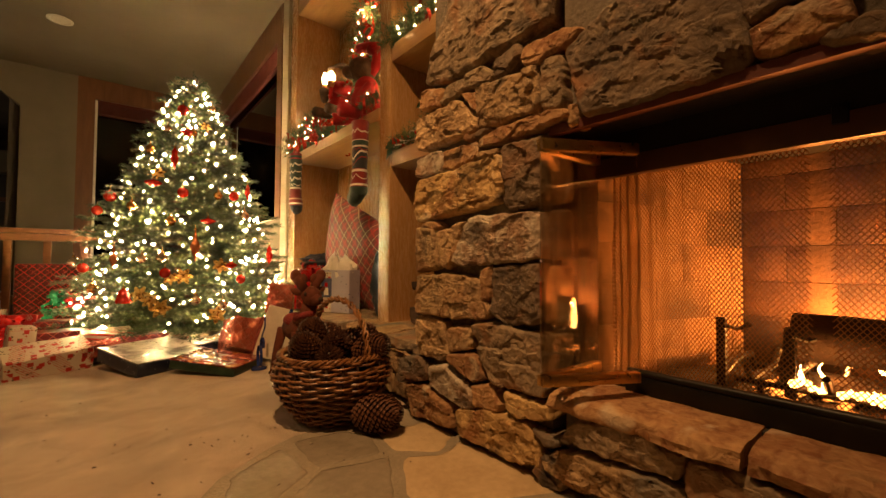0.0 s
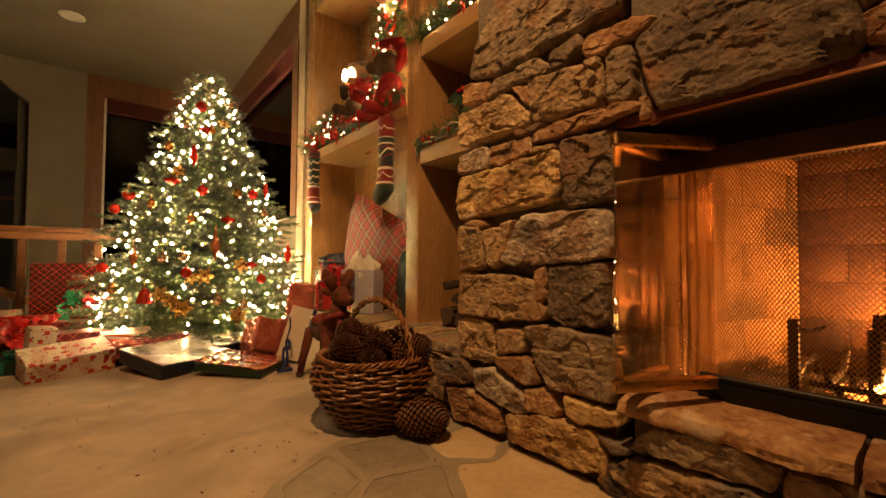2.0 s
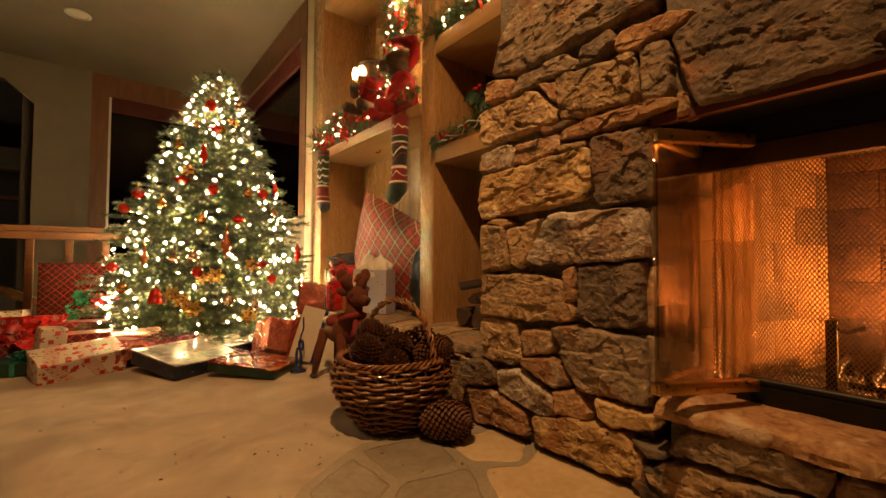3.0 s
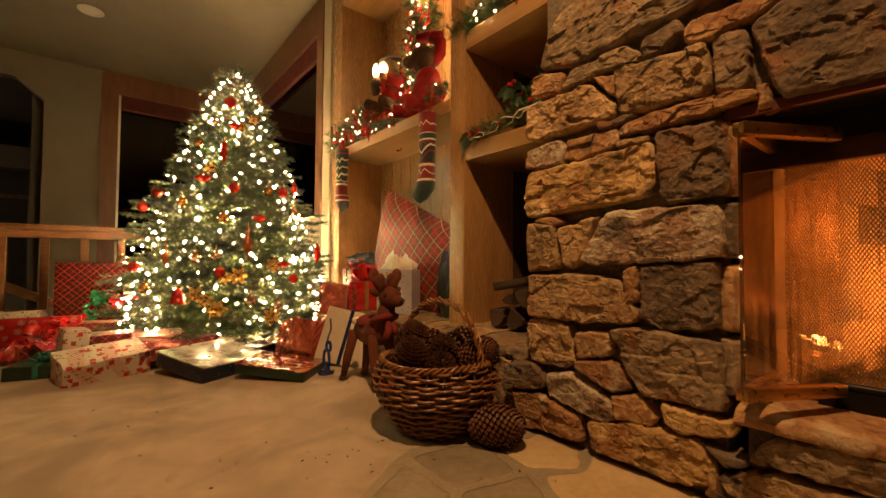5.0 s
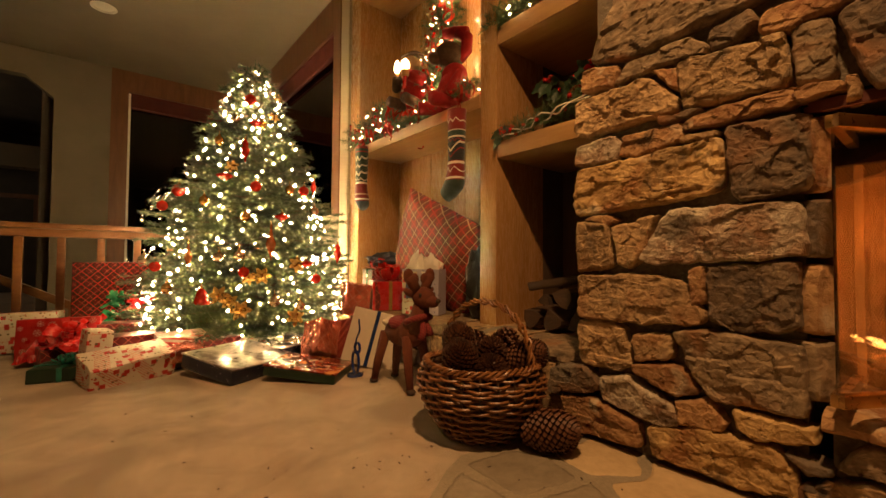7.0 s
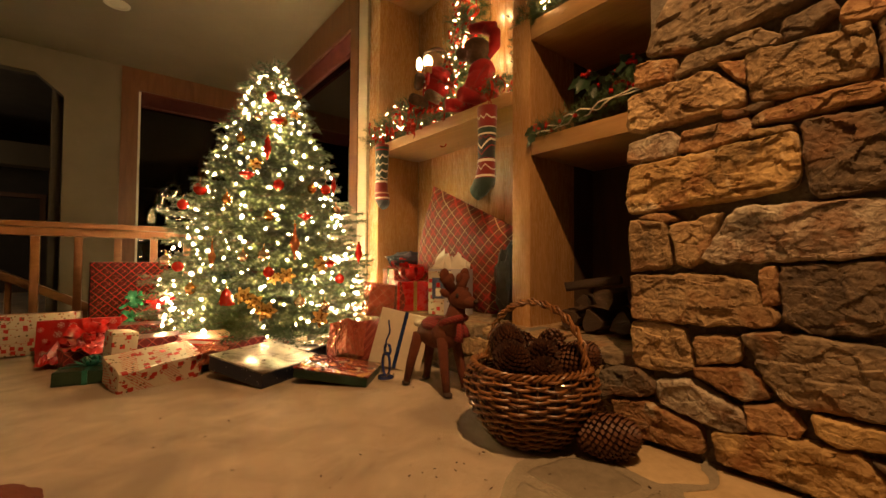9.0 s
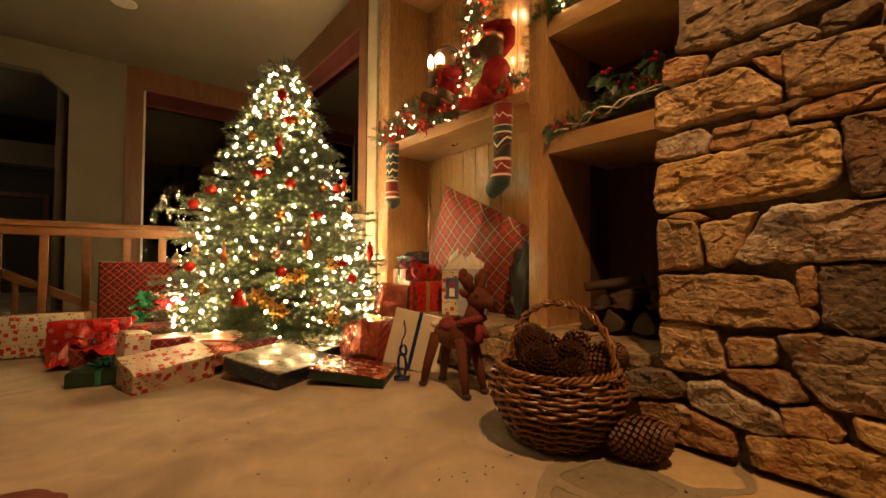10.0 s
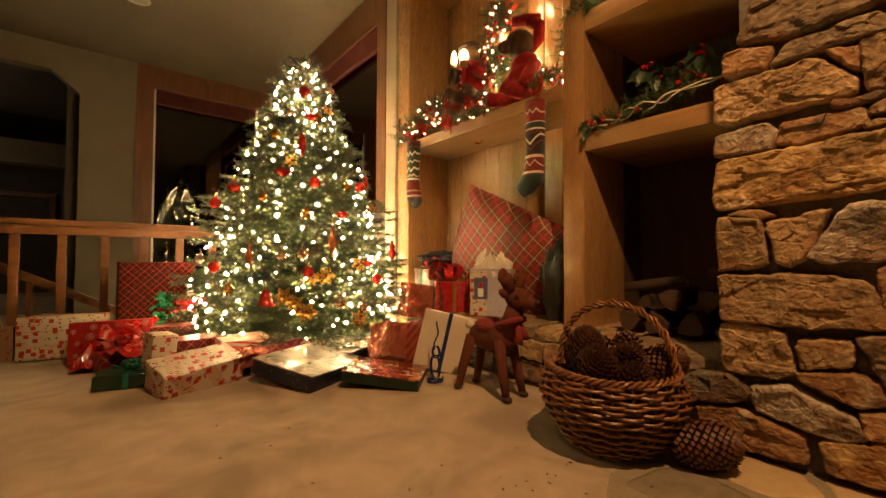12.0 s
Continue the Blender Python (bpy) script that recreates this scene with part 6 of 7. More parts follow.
# two seated dolls on the mantel shelf
bm = bmesh.new()
blob(bm, (0, 0, 0.13), (0.085, 0.105, 0.150), 0)
blob(bm, (0, 0, 0.25), (0.075, 0.095, 0.060), 0)
blob(bm, (-0.01, 0, 0.350), (0.072, 0.075, 0.078), 1)
blob(bm, (0.012, 0, 0.395), (0.080, 0.085, 0.062), 2)
limb(bm, [(0.0, 0, 0.395), (0.0, 0, 0.40)], 0.098, 2, sides=20)
for s in (-1, 1):
    limb(bm, [(0, s * 0.09, 0.24), (-0.06, s * 0.115, 0.18), (-0.115, s * 0.06, 0.215)], 0.036, 2 if s > 0 else 0)
    limb(bm, [(-0.03, s * 0.055, 0.045), (-0.12, s * 0.065, 0.035), (-0.19, s * 0.07, 0.030)], 0.038, 2)
limb(bm, [(-0.07, 0, 0.29), (-0.09, 0.01, 0.22), (-0.088, 0.015, 0.15)], 0.016, 3)
for k in range(3):
    blob(bm, (-0.088, 0.035, 0.09 + 0.045 * k), (0.006, 0.008, 0.008), 4, seg=10)
figure("seated_doll", bm, [REDFELT, SKINTAN, DKBROWN, SATIN, WOOLW], "seated plush doll in red coat holding a lit lantern", "doll", pose(1.41, 3.305, 1.745, 0, 0, 18))
bm = bmesh.new()
blob(bm, (0, 0, 0.125), (0.105, 0.115, 0.155), 0)
blob(bm, (0, 0, 0.235), (0.080, 0.095, 0.085), 0)
blob(bm, (-0.025, 0.015, 0.370), (0.095, 0.090, 0.085), 1)
blob(bm, (-0.105, 0.045, 0.350), (0.050, 0.048, 0.042), 1)
limb(bm, [(0.02, -0.02, 0.345), (0.055, -0.060, 0.40), (0.055, -0.065, 0.47), (0.02, -0.02, 0.515)], 0.038, 0, taper=lambda f: 1.0 + 0.1 * f)
limb(bm, [(0.055, -0.065, 0.50), (0.0, 0.0, 0.525), (-0.045, 0.06, 0.530)], 0.038, 0, taper=lambda f: 1.1 - 0.3 * f)
for s in (-1, 1):
    limb(bm, [(0, s * 0.09, 0.22), (-0.06, s * 0.11, 0.13), (-0.09, s * 0.085, 0.06)], 0.040, 0)
    limb(bm, [(-0.03, s * 0.06, 0.045), (-0.13, s * 0.08, 0.035), (-0.20, s * 0.10, 0.030)], 0.042, 0)
figure("seated_doll", bm, [REDFELT, DKBROWN], "seated brown plush doll in red with a stocking cap", "doll", pose(1.345, 2.755, 1.565, 0, 0, -12))

BULB = glowing("warm_white_bulb", (1.0, 0.665, 0.30), 60.0)
n, l = BULB.node_tree.nodes, BULB.node_tree.links
geo, mr = n.new("ShaderNodeNewGeometry"), n.new("ShaderNodeMapRange")
mr.inputs["To Min"].default_value, mr.inputs["To Max"].default_value = 130.0, 780.0
l.new(geo.outputs["Random Per Island"], mr.inputs["Value"])
l.new(mr.outputs[0], n["Principled BSDF"].inputs["Emission Strength"])
BULBG = glowing("garland_bulb", (1.0, 0.62, 0.25), 45.0)
CANDLE = glowing("candle_flame_bulb", (1.0, 0.70, 0.30), 30.0)
FLAMEGLASS = glowing("lantern_glow", (1.0, 0.66, 0.28), 9.0)
lan = thing("toy_lantern", (1.325, 3.325, 1.98), "small lit toy lantern with two candle bulbs in the doll's arms", "lantern")
for dx, dy, r, h, ma in ((-0.012, 0.055, 0.020, 0.10, CANDLE), (0.0, -0.035, 0.034, 0.085, FLAMEGLASS)):
    v, f = lathe([(r * 0.6, 0), (r, 0.02), (r * 1.05, h * 0.5), (r * 0.75, h * 0.8), (r * 0.2, h)], 14)
    local("light", raw(v, f), ma, lan).location = (dx, dy, 0.05)
    v, f = lathe([(r * 0.7, 0), (r * 0.9, 0.01), (r * 0.9, 0.045), (r * 0.6, 0.052)], 12)
    local("holder", raw(v, f), BRASS, lan).location = (dx, dy, 0.0)


# ---- stockings ----
def knit(name, base, bands, zig):
    """Knitted wool: bands by height, zigzag rows and dots, with a stitch relief."""
    m = surface(name, [c * 0.8 for c in base], base, 30, 0.95, bump=0.002, bump_scale=180, sheen=0.3)
    n, l = m.node_tree.nodes, m.node_tree.links
    b = n["Principled BSDF"]
    col = b.inputs["Base Color"].links[0].from_socket
    co, sep = n.new("ShaderNodeTexCoord"), n.new("ShaderNodeSeparateXYZ")
    l.new(co.outputs["Object"], sep.inputs[0])

    def math_node(op, a, bb):
        x = n.new("ShaderNodeMath")
        x.operation = op
        for i, q in enumerate((a, bb)):
            if isinstance(q, (int, float)):
                x.inputs[i].default_value = q
            else:
                l.new(q, x.inputs[i])
        return x.outputs[0]

    def over(mask, colour):
        nonlocal col
        mx = n.new("ShaderNodeMix")
        mx.data_type = "RGBA"
        mx.inputs[7].default_value = (*colour, 1)
        l.new(mask, mx.inputs[0])
        l.new(col, mx.inputs[6])
        col = mx.outputs[2]
    for z0, z1, colour in bands:
        over(math_node("MULTIPLY", math_node("GREATER_THAN", sep.outputs[2], z0), math_node("LESS_THAN", sep.outputs[2], z1)), colour)
    for zc, amp, freq, width, colour in zig:
        wave = math_node("PINGPONG", math_node("MULTIPLY", math_node("ADD", sep.outputs[1], 5.0), freq), 1.0)
        d = math_node("ABSOLUTE", math_node("SUBTRACT", math_node("SUBTRACT", sep.outputs[2], zc), math_node("MULTIPLY", math_node("SUBTRACT", wave, 0.5), amp)), 0.0)
        over(math_node("LESS_THAN", d, width), colour)
    l.new(col, b.inputs["Base Color"])
    return m


def stocking(place, height, toe, material, label, turn):
    """A filled stocking: a soft tube that bends at the heel into a rounded foot."""
    bm = bmesh.new()
    pts = [(0, 0, 0), (0, 0, -height * 0.3), (0, 0.004, -height * 0.58), (0, 0.006, -height * 0.74), (0, toe * 0.14, -height * 0.86), (0, toe * 0.55, -height * 0.945), (0, toe * 0.85, -height * 0.985), (0, toe * 1.0, -height)]
    rr = [0.054, 0.050, 0.046, 0.051, 0.057, 0.049, 0.041, 0.016]
    v, f = [], []
    for i in range(29):
        q = i / 28 * 7
        k = min(int(q), 6)
        p = Vector(pts[k]).lerp(Vector(pts[k + 1]), q - k)
        a, b = Vector(pts[max(k - 1, 0)]), Vector(pts[min(k + 2, 7)])
        d = (b - a).normalized()
        u = Vector((1, 0, 0))
        w = d.cross(u)
        r = rr[k] + (rr[k + 1] - rr[k]) * (q - k)
        for j in range(20):
            t = 2 * math.pi * j / 20
            v.append(p + u * math.cos(t) * r * 0.95 + w * math.sin(t) * r * 1.15)
    for i in range(28):
        for j in range(20):
            j2 = (j + 1) % 20
            f.append((i * 20 + j, i * 20 + j2, (i + 1) * 20 + j2, (i + 1) * 20 + j))
    f.append(tuple(28 * 20 + j for j in range(20)))
    st = thing("christmas_stocking", place, label, "stocking", group="stockings", turn=turn)
    local("leg_and_foot", raw(v, f), material, st)
    local("hanging_loop", raw(*tube([(0, -0.02 + 0.012 * math.cos(a), 0.012 + 0.022 * math.sin(a)) for a in [math.pi * k / 8 for k in range(9)]], 0.003, 6)), REDFELT, st)


WH, NV, RD, GN = (0.66, 0.58, 0.48), (0.018, 0.022, 0.028), (0.22, 0.018, 0.016), (0.02, 0.045, 0.035)
K2 = knit("fair_isle_knit", RD, [(-0.155, -0.12, GN), (-0.10, -0.04, RD), (-0.295, -0.16, NV), (-0.165, -0.155, WH), (-0.125, -0.120, WH), (-0.315, -0.300, WH), (-0.40, -0.388, WH), (-0.60, -0.405, GN)],
          [(-0.065, 0.022, 55, 0.004, WH), (-0.178, 0.018, 70, 0.0035, RD), (-0.215, 0.05, 20, 0.006, WH), (-0.250, 0.05, 20, 0.004, RD), (-0.345, 0.03, 40, 0.003, WH)])
K1 = knit("green_fair_isle_knit", (0.20, 0.022, 0.018), [(-0.30, -0.02, (0.025, 0.045, 0.032)), (-0.30, -0.285, WH), (-0.05, -0.04, RD), (-0.39, -0.378, (0.5, 0.3, 0.2)), (-0.43, -0.418, WH), (-0.60, -0.44, NV)],
          [(-0.10, 0.03, 60, 0.007, WH), (-0.16, 0.02, 60, 0.005, WH), (-0.22, 0.03, 45, 0.008, WH), (-0.265, 0.02, 80, 0.004, WH)])
stocking((1.205, 2.565, 1.495), 0.485, 0.110, K2, "knitted red and black patterned stocking hanging from the shelf", 0)
stocking((1.225, 3.755, 1.535), 0.485, -0.060, K1, "knitted green and red patterned stocking hanging from the shelf", 0)


# ---- garlands ----
BERRY = surface("red_berry", (0.38, 0.010, 0.010), (0.52, 0.02, 0.016), 30, 0.2, coat=0.5)
FIRG = surface("garland_needles", (0.030, 0.060, 0.022), (0.085, 0.13, 0.045), 12, 0.5, fine=0.4)
REDTIN = surface("red_tinsel_ribbon", (0.42, 0.03, 0.02), (0.62, 0.08, 0.05), 20, 0.25, metal=0.4, bump=0.002, bump_scale=60)
GOLDLEAF = surface("gold_foil", (0.50, 0.30, 0.07), (0.70, 0.46, 0.14), 20, 0.28, metal=0.8, bump=0.001, bump_scale=60)


def ball_mesh(places, radius, seg=8):
    """Small round bulbs or berries joined in one mesh."""
    vs, fs = [], []
    for p in places:
        o = len(vs)
        v, f = lathe([(radius * math.sin(math.pi * j / seg) + 1e-5, -radius * math.cos(math.pi * j / seg)) for j in range(seg + 1)], seg)
        vs += [Vector(q) + Vector(p) for q in v]
        fs += [tuple(i + o for i in q) for q in f]
    return raw(vs, fs)


def bulb_mesh(places, radius, half, seed):
    """Miniature lamps: slim pointed bulbs turned every way, joined in one mesh."""
    rng = random.Random(seed)
    vs, fs = [], []
    for p in places:
        k = rng.uniform(0.75, 1.3)
        m = Matrix.Translation(p) @ Matrix.Rotation(rng.uniform(0, 6.28), 4, "Z") @ Matrix.Rotation(rng.uniform(0.2, 2.6), 4, "X")
        v, f = lathe([(radius * 0.6 * k, -half * k), (radius * k, -half * 0.5 * k), (radius * k, half * 0.3 * k), (radius * 0.1, half * k)], 7)
        o = len(vs)
        vs += [m @ Vector(q) for q in v]
        fs += [tuple(i + o for i in q) for q in f]
    return raw(vs, fs)


def along(path, f):
    q = f * (len(path) - 1)
    k = min(int(q), len(path) - 2)
    return Vector(path[k]).lerp(Vector(path[k + 1]), q - k)


def garland(label, path, fat, count, bulbs, ribbons, berries, seed, bulb_r=0.0050, needle=0.036, density=380):
    rng = random.Random(seed)
    g = thing("garland", path[0], label, "garland", group="garlands")
    tw = []
    for i in range(count):
        p = along(path, rng.random())
        d = Vector((rng.uniform(-1, 1), rng.uniform(-1, 1), rng.uniform(-0.6, 1))).normalized()
        tw.append((p, p + d * fat * rng.uniform(0.7, 1.35)))
    mesh_part("foliage", raw(*sprays(tw, rng, needle, 0.0026, density)), FIRG, g, smooth=False)
    places = [along(path, (i + rng.random()) / max(bulbs, 1)) + Vector((rng.uniform(-1, 0.3), rng.uniform(-1, 1), rng.uniform(-0.7, 1))) * fat * 0.75 for i in range(bulbs)]
    if places:
        tagged(mesh_part("bulbs", ball_mesh(places, bulb_r), BULBG, g), kind="stuff")
    rb = []
    for i in range(ribbons):
        p = along(path, (i + rng.random()) / ribbons) + Vector((rng.uniform(-1, 0.1), rng.uniform(-1, 1), rng.uniform(-0.5, 0.9))) * fat * 0.7
        a, s = rng.uniform(0, 6.28), rng.uniform(0.025, 0.05)
        u = Vector((math.cos(a) * 0.5, math.cos(a), math.sin(a)))
        w = Vector((0.4, -math.sin(a), math.cos(a)))
        rb.append(strip([p + u * s * math.sin(2 * math.pi * k / 10) + w * s * (1 - math.cos(2 * math.pi * k / 10)) for k in range(9)], rng.uniform(0.010, 0.02), u.cross(w)))
    if rb:
        tagged(mesh_part("ribbon", bars(rb), REDTIN, g, "curled red tinsel ribbon"), kind="stuff")
    bp = [along(path, rng.random()) + Vector((rng.uniform(-1, 0.2), rng.uniform(-1, 1), rng.uniform(-0.3, 1))) * fat * 0.8 for i in range(berries)]
    if bp:
        tagged(mesh_part("berries", ball_mesh(bp, 0.011), BERRY, g, "red berries"), kind="stuff")
    return g


garland("lit fir garland with red ribbon on the mantel shelf", [(1.26, 3.90, 1.60), (1.28, 3.78, 1.63), (1.32, 3.64, 1.72), (1.33, 3.50, 1.74), (1.29, 3.40, 1.63)], 0.125, 420, 60, 70, 14, 3)
garland("fir garland trailing along the shelf edge", [(1.27, 3.42, 1.60), (1.25, 3.15, 1.585), (1.25, 2.90, 1.60), (1.25, 2.65, 1.62), (1.26, 2.45, 1.64)], 0.060, 200, 4, 14, 8, 4, needle=0.03)
garland("thick fir garland with many lights standing up the niche", [(1.48, 3.24, 1.58), (1.50, 3.20, 1.85), (1.54, 3.14, 2.12), (1.55, 3.10, 2.40), (1.55, 3.06, 2.75)], 0.150, 640, 95, 90, 44, 5, bulb_r=0.0055)
garland("lit fir garland in the corner of the niche", [(1.50, 2.62, 1.60), (1.54, 2.56, 1.85), (1.52, 2.52, 2.02)], 0.10, 190, 26, 10, 4, 6, bulb_r=0.0065)
garland("lit fir garland on the upper shelf", [(1.29, 2.40, 1.94), (1.29, 2.22, 1.94), (1.28, 2.02, 1.955), (1.30, 1.80, 1.95)], 0.085, 260, 14, 6, 4, 7, bulb_r=0.006)
g = garland("unlit fir swag with red berries and cream cord on the shelf", [(1.29, 2.27, 1.29), (1.29, 2.10, 1.31), (1.31, 1.92, 1.34), (1.34, 1.76, 1.40), (1.36, 1.66, 1.45)], 0.07, 260, 0, 3, 16, 8)
mesh_part("cord", bars([tube([(1.255 + 0.02 * math.sin(i * 1.3 + s), 2.26 - 0.030 * i, 1.283 + 0.004 * i + 0.016 * math.sin(i * 0.9 + s)) for i in range(20)], 0.0035, 6) for s in (0, 2.2)]), WHITEP, g, "cream cord wound through the swag")
HOLLY = surface("holly_leaf", (0.012, 0.032, 0.016), (0.03, 0.065, 0.03), 18, 0.4, bump=0.001, bump_scale=40, coat=0.2)


def holly_pick(place, foot, leaves, berries, seed):
    """A stem with pointed, folded leaves and a cluster of red berries at its head."""
    rng = random.Random(seed)
    p = Vector(place)
    h = thing("holly_pick", foot, "artificial holly sprig with glossy red berries in the swag", "holly", group="holly sprigs")
    mesh_part("stem", raw(*tube([foot, (Vector(foot) + p) / 2 + Vector((0.01, 0.01, 0)), p], 0.003, 6)), BARK, h)
    for k in range(berries):
        q = p + Vector((rng.uniform(-0.02, 0.005), rng.uniform(-0.022, 0.022), rng.uniform(-0.012, 0.016)))
        mesh_part("berry", ball_mesh([q], rng.uniform(0.010, 0.015), 10), BERRY, h)
    for k in range(leaves):
        a = 2 * math.pi * (k + rng.random() * 0.6) / leaves
        d = Vector((-0.25, math.cos(a), 0.35 * math.sin(a) - 0.25)).normalized()
        s = d.cross(Vector((1, 0, 0.3))).normalized()
        n = d.cross(s)
        ln = rng.uniform(0.065, 0.10)
        vs = []
        for i in range(9):
            f = i / 8
            w = 0.024 * math.sin(math.pi * min(1, f * 1.02)) * (1.15 if i % 2 else 0.75) + 0.0008
            c = p + d * ln * f - Vector((0, 0, 0.02 * f * f))
            vs += [c - s * w + n * 0.006, c, c + s * w + n * 0.006]
        mesh_part("leaf", raw(vs, [(3 * i + j, 3 * i + j + 1, 3 * i + 4 + j, 3 * i + 3 + j) for i in range(8) for j in range(2)]), HOLLY, h)


holly_pick((1.33, 2.01, 1.515), (1.35, 2.02, 1.27), 5, 4, 1)
holly_pick((1.33, 1.94, 1.45), (1.35, 1.95, 1.27), 5, 3, 2)
holly_pick((1.33, 1.79, 1.51), (1.36, 1.80, 1.27), 6, 5, 3)
holly_pick((1.34, 1.87, 1.47), (1.36, 1.88, 1.27), 5, 2, 4)
holly_pick((1.27, 2.26, 1.315), (1.30, 2.26, 1.27), 4, 3, 5)
bow(None, 0.07, 8, 0.018, 3, REDTIN, pose(1.235, 3.33, 1.57, 0, -80, 0), "red ribbon bow hanging from the garland")

# ---- lights and ornaments on the tree ----
rng = random.Random(21)
spots = []
while len(spots) < 520:
    z = 0.16 + 1.94 * (1 - math.sqrt(rng.random())) if rng.random() < 0.85 else rng.uniform(1.4, 2.1)
    a = rng.uniform(0, 2 * math.pi)
    r = tree_radius(z) * (rng.uniform(0.80, 0.96) if rng.random() < 0.72 else rng.uniform(0.58, 0.80))
    p = Vector((TREE_X + r * math.cos(a), TREE_Y + r * math.sin(a), z))
    if all((p - q).length > 0.055 for q in spots[-160:]):
        spots.append(p)
lights = thing("string_lights", (TREE_X, TREE_Y, 0.3), "strings of warm white lights wound through the tree", "string lights")
tagged(mesh_part("bulb_strand", bulb_mesh(spots[:430], 0.0042, 0.0085, 31), BULB, lights, "small glowing warm white bulbs"), kind="stuff")
tagged(mesh_part("bulb_strand", bulb_mesh(spots[430:], 0.0062, 0.0125, 32), BULB, lights, "larger glowing warm white bulbs"), kind="stuff")
wires = []
for k in range(9):
    z0 = 0.30 + 0.2 * k
    wires.append(tube([(TREE_X + tree_radius(z0 + 0.2 * i / 40) * 0.86 * math.cos(2 * math.pi * i / 40), TREE_Y + tree_radius(z0 + 0.2 * i / 40) * 0.86 * math.sin(2 * math.pi * i / 40), z0 + 0.2 * i / 40) for i in range(41)], 0.0016, 4))
tagged(mesh_part("wire", bars(wires), surface("green_wire", (0.008, 0.02, 0.01), (0.012, 0.03, 0.015), 20, 0.5), lights), kind="stuff")

REDGL = surface("red_glass", (0.40, 0.020, 0.012), (0.58, 0.05, 0.03), 20, 0.12, coat=1.0, metal=0.35)
GOLDGL = surface("gold_glass", (0.60, 0.36, 0.10), (0.76, 0.50, 0.18), 20, 0.16, metal=0.9)
SILVGL = surface("bubble_glass", (0.66, 0.56, 0.42), (0.78, 0.68, 0.54), 20, 0.08, metal=0.95)
FIGURINE = surface("copper_glass", (0.40, 0.13, 0.05), (0.58, 0.24, 0.10), 20, 0.2, metal=0.6)
SHAPES = {
    "ball": ([(0.004, -0.036), (0.020, -0.031), (0.034, -0.014), (0.037, 0.002), (0.033, 0.018), (0.019, 0.032), (0.006, 0.037)], REDGL, "round red glass ball ornament"),
    "disc": ([(0.003, -0.030), (0.018, -0.022), (0.042, -0.008), (0.050, 0.002), (0.042, 0.010), (0.018, 0.022), (0.005, 0.030)], REDGL, "flattened ribbed red glass ornament"),
    "drop": ([(0.002, -0.085), (0.008, -0.060), (0.022, -0.030), (0.025, -0.008), (0.014, 0.012), (0.020, 0.026), (0.010, 0.045), (0.004, 0.058)], REDGL, "long red glass drop ornament"),
    "finial": ([(0.002, -0.105), (0.007, -0.075), (0.020, -0.040), (0.030, -0.012), (0.022, 0.012), (0.012, 0.030), (0.009, 0.055), (0.003, 0.095)], FIGURINE, "tall copper-gold glass finial ornament"),
    "bell": ([(0.040, -0.040), (0.042, -0.034), (0.033, -0.020), (0.027, 0.004), (0.022, 0.022), (0.010, 0.034), (0.003, 0.040)], REDGL, "small red metal bell ornament"),
    "glass": ([(0.004, -0.032), (0.020, -0.026), (0.032, -0.010), (0.033, 0.004), (0.026, 0.020), (0.012, 0.030), (0.005, 0.034)], SILVGL, "shiny silver-gold glass ball ornament"),
    "gold": ([(0.004, -0.034), (0.018, -0.028), (0.028, -0.010), (0.030, 0.004), (0.024, 0.020), (0.010, 0.032), (0.004, 0.036)], GOLDGL, "gold glass ball ornament"),
}
made = {}


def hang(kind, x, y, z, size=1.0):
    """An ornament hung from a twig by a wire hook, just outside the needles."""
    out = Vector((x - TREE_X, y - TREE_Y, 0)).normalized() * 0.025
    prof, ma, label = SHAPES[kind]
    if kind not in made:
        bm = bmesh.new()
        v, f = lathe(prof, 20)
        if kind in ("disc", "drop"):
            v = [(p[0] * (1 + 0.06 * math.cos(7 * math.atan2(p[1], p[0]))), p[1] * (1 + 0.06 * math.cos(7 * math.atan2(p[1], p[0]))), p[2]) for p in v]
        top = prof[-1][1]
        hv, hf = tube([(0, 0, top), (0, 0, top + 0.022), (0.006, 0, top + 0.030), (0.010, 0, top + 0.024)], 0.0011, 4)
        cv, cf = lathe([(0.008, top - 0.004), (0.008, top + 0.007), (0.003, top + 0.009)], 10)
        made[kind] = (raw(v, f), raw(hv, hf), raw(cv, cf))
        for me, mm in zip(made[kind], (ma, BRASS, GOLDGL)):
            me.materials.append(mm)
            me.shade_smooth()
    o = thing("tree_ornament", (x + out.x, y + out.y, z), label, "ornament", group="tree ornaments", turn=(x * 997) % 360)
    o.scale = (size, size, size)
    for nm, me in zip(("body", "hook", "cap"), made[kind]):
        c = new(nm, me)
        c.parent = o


petal = None


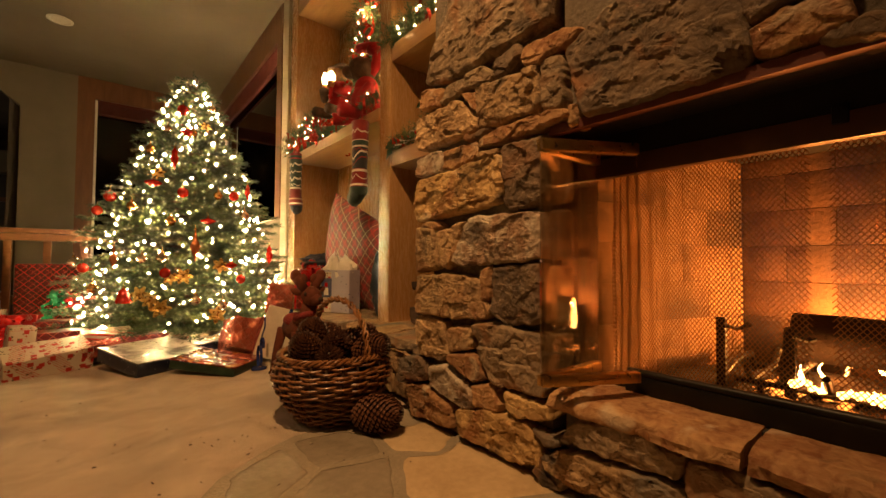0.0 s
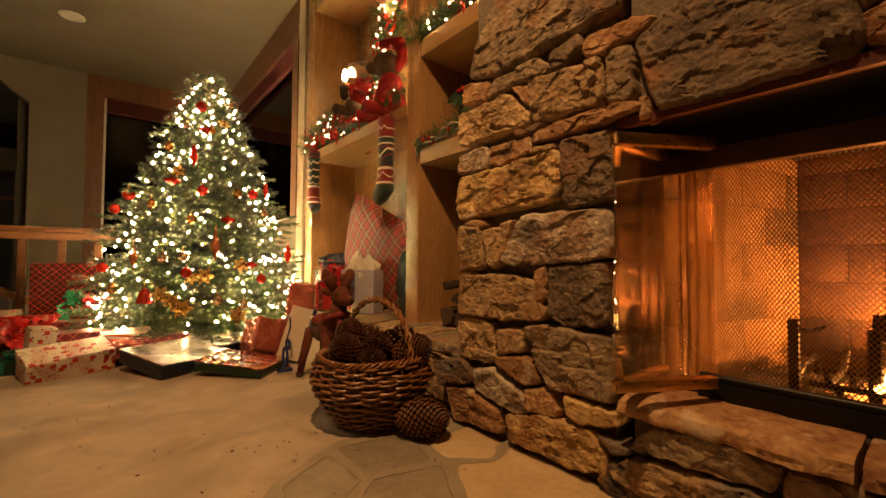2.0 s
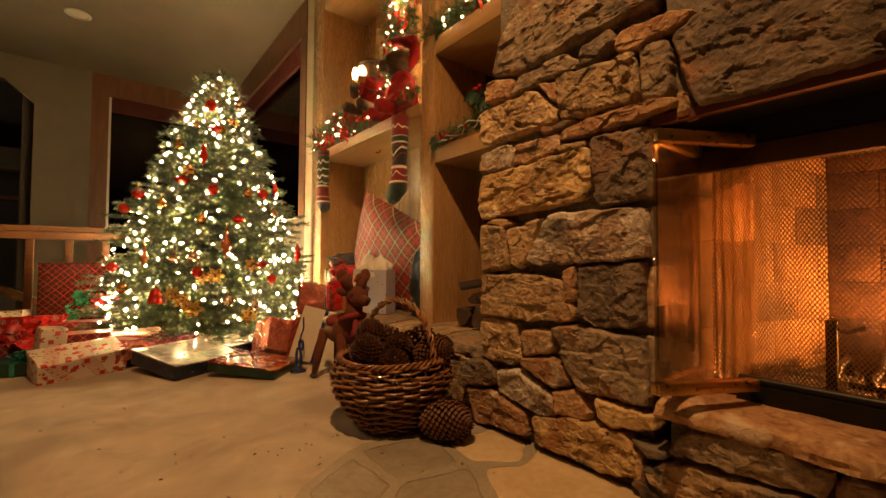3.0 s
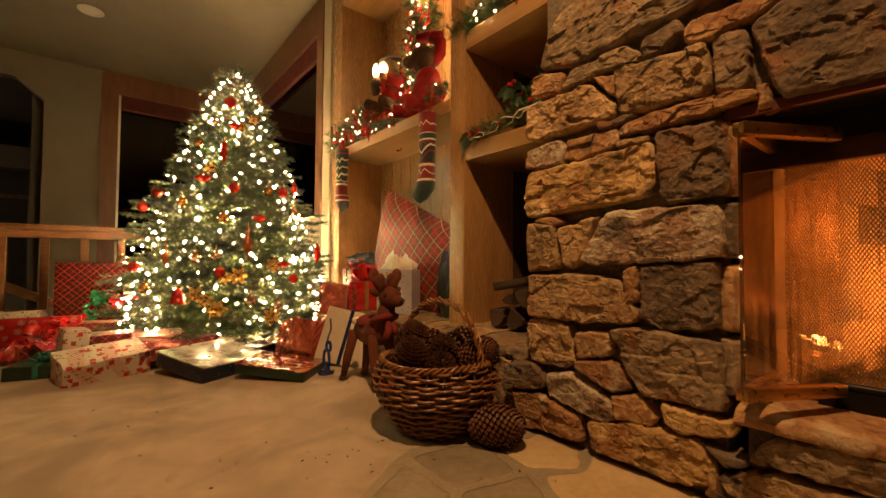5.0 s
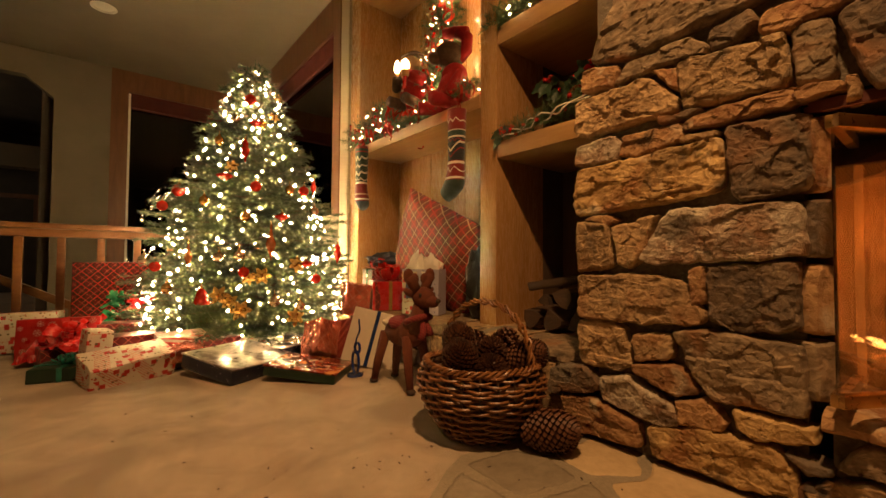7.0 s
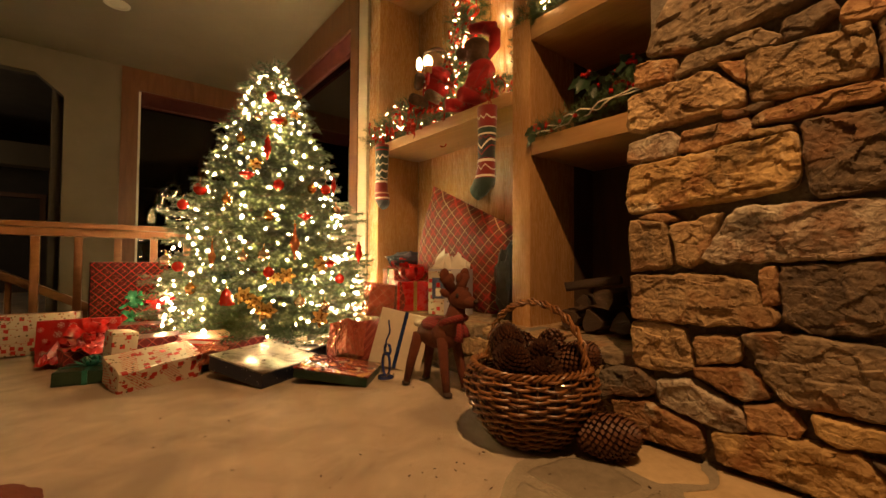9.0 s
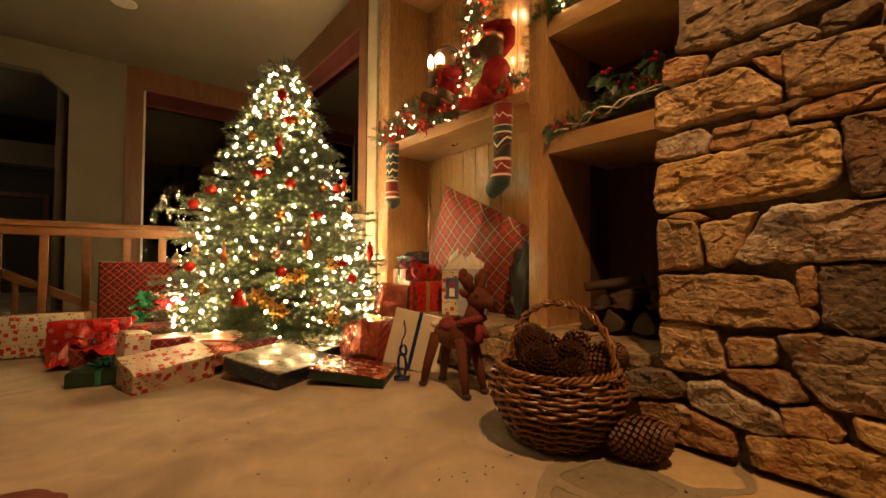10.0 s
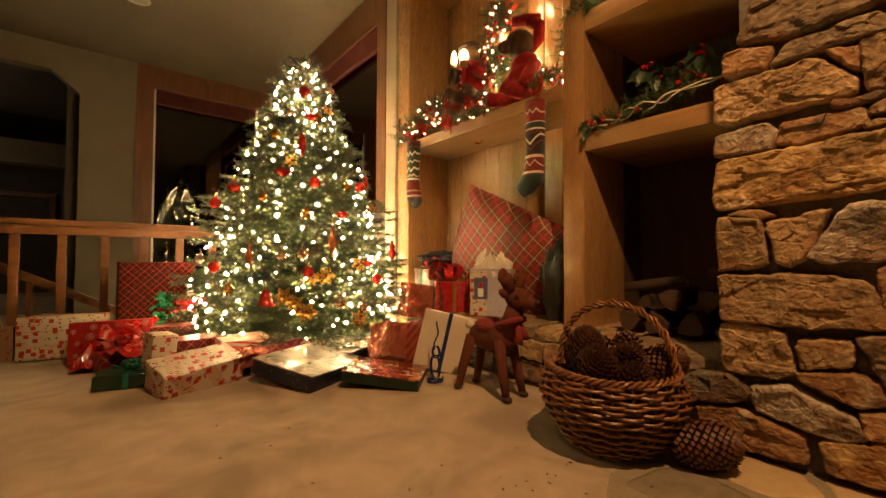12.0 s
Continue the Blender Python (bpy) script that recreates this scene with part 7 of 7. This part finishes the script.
def flower(x, y, z, size, turn):
    """A gilded poinsettia: two rings of pointed petals round a bud."""
    global petal
    if petal is None:
        vs, fs = [], []
        for ring, (n, ln, up) in enumerate(((6, 0.052, 0.25), (5, 0.034, 0.7))):
            for k in range(n):
                a = 2 * math.pi * (k + 0.5 * ring) / n
                d, s = Vector((math.cos(a), math.sin(a), 0)), Vector((-math.sin(a), math.cos(a), 0))
                o = len(vs)
                for f, w in ((0, 0.004), (0.4, 0.014), (0.75, 0.011), (1.0, 0.001)):
                    c = d * ln * f + Vector((0, 0, up * ln * f * (1.2 - f) + 0.004 * ring))
                    vs += [c - s * w + Vector((0, 0, 0.003)), c, c + s * w + Vector((0, 0, 0.003))]
                for i in range(3):
                    for j in range(2):
                        fs.append((o + 3 * i + j, o + 3 * i + j + 1, o + 3 * i + 4 + j, o + 3 * i + 3 + j))
        petal = raw(vs, fs)
        petal.materials.append(GOLDLEAF)
        petal.shade_smooth()
    o = Vector((x - TREE_X, y - TREE_Y, 0.15)).normalized()
    fl = thing("poinsettia_ornament", (x, y, z), "gilded poinsettia flower ornament", "ornament", group="tree ornaments")
    fl.matrix_basis = Matrix.Translation(Vector((x, y, z)) + o * 0.03) @ o.to_track_quat("Z", "Y").to_matrix().to_4x4() @ Matrix.Rotation(turn, 4, "Z") @ Matrix.Diagonal((size, size, size, 1))
    c = new("petals", petal)
    c.parent = fl
    bud = mesh_part("bud", ball_mesh([(0, 0, 0.014)], 0.008), GOLDGL)
    bud.parent = fl


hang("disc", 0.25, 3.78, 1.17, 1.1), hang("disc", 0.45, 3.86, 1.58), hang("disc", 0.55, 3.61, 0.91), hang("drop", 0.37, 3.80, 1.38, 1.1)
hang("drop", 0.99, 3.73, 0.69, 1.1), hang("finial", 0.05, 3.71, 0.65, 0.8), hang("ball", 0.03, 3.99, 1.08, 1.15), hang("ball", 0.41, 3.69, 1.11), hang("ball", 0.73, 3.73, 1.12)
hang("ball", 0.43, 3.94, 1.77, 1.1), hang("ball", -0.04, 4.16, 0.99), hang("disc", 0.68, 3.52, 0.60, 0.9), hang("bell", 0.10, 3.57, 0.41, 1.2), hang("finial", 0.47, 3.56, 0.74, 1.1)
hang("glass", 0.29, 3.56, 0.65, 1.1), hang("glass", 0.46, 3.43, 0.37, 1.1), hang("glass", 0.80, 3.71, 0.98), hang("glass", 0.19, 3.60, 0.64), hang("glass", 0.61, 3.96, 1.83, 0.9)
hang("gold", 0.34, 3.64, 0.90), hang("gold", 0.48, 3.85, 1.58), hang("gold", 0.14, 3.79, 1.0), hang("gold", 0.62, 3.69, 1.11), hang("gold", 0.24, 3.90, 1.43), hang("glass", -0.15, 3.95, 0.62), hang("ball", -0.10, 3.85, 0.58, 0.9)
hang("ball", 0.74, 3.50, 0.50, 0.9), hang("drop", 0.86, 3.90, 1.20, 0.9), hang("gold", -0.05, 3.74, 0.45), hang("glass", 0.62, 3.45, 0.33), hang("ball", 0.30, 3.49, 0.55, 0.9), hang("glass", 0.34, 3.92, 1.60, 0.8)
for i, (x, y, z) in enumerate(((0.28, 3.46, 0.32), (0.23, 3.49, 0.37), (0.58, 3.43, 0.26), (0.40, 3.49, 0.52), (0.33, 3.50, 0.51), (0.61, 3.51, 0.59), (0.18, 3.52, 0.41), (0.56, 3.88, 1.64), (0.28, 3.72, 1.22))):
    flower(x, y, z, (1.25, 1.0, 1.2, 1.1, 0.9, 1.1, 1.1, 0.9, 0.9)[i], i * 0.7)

# ceiling downlight, unlit
dl = thing("recessed_downlight", (-0.43, 5.91, TOP), "round unlit recessed ceiling light with a pale trim", "ceiling light")
v, f = lathe([(0.105, 0.0), (0.105, -0.006), (0.085, -0.012), (0.075, -0.006), (0.066, 0.05)], 28)
mesh_part("trim_ring", raw([(x - 0.43, y + 5.91, z + TOP - 0.0005) for x, y, z in v], f), WHITEP, dl)

# bits of needle and bark trodden into the carpet
rng = random.Random(33)
bits = []
for i in range(60):
    x, y = (rng.gauss(0.35, 0.22), rng.gauss(1.75, 0.22)) if i < 34 else (rng.uniform(-0.5, 0.9), rng.uniform(1.3, 2.9))
    if (x - BX) ** 2 + (y - BY) ** 2 > 0.05:
        a, s = rng.uniform(0, 6.28), rng.uniform(0.004, 0.011)
        bits.append(tube([(x, y, 0.004), (x + s * math.cos(a), y + s * math.sin(a), 0.0055)], rng.uniform(0.0010, 0.0024), 5))
tagged(mesh_part("litter", bars(bits), CONE), "dark crumbs of bark and needle on the carpet", "litter", kind="stuff")
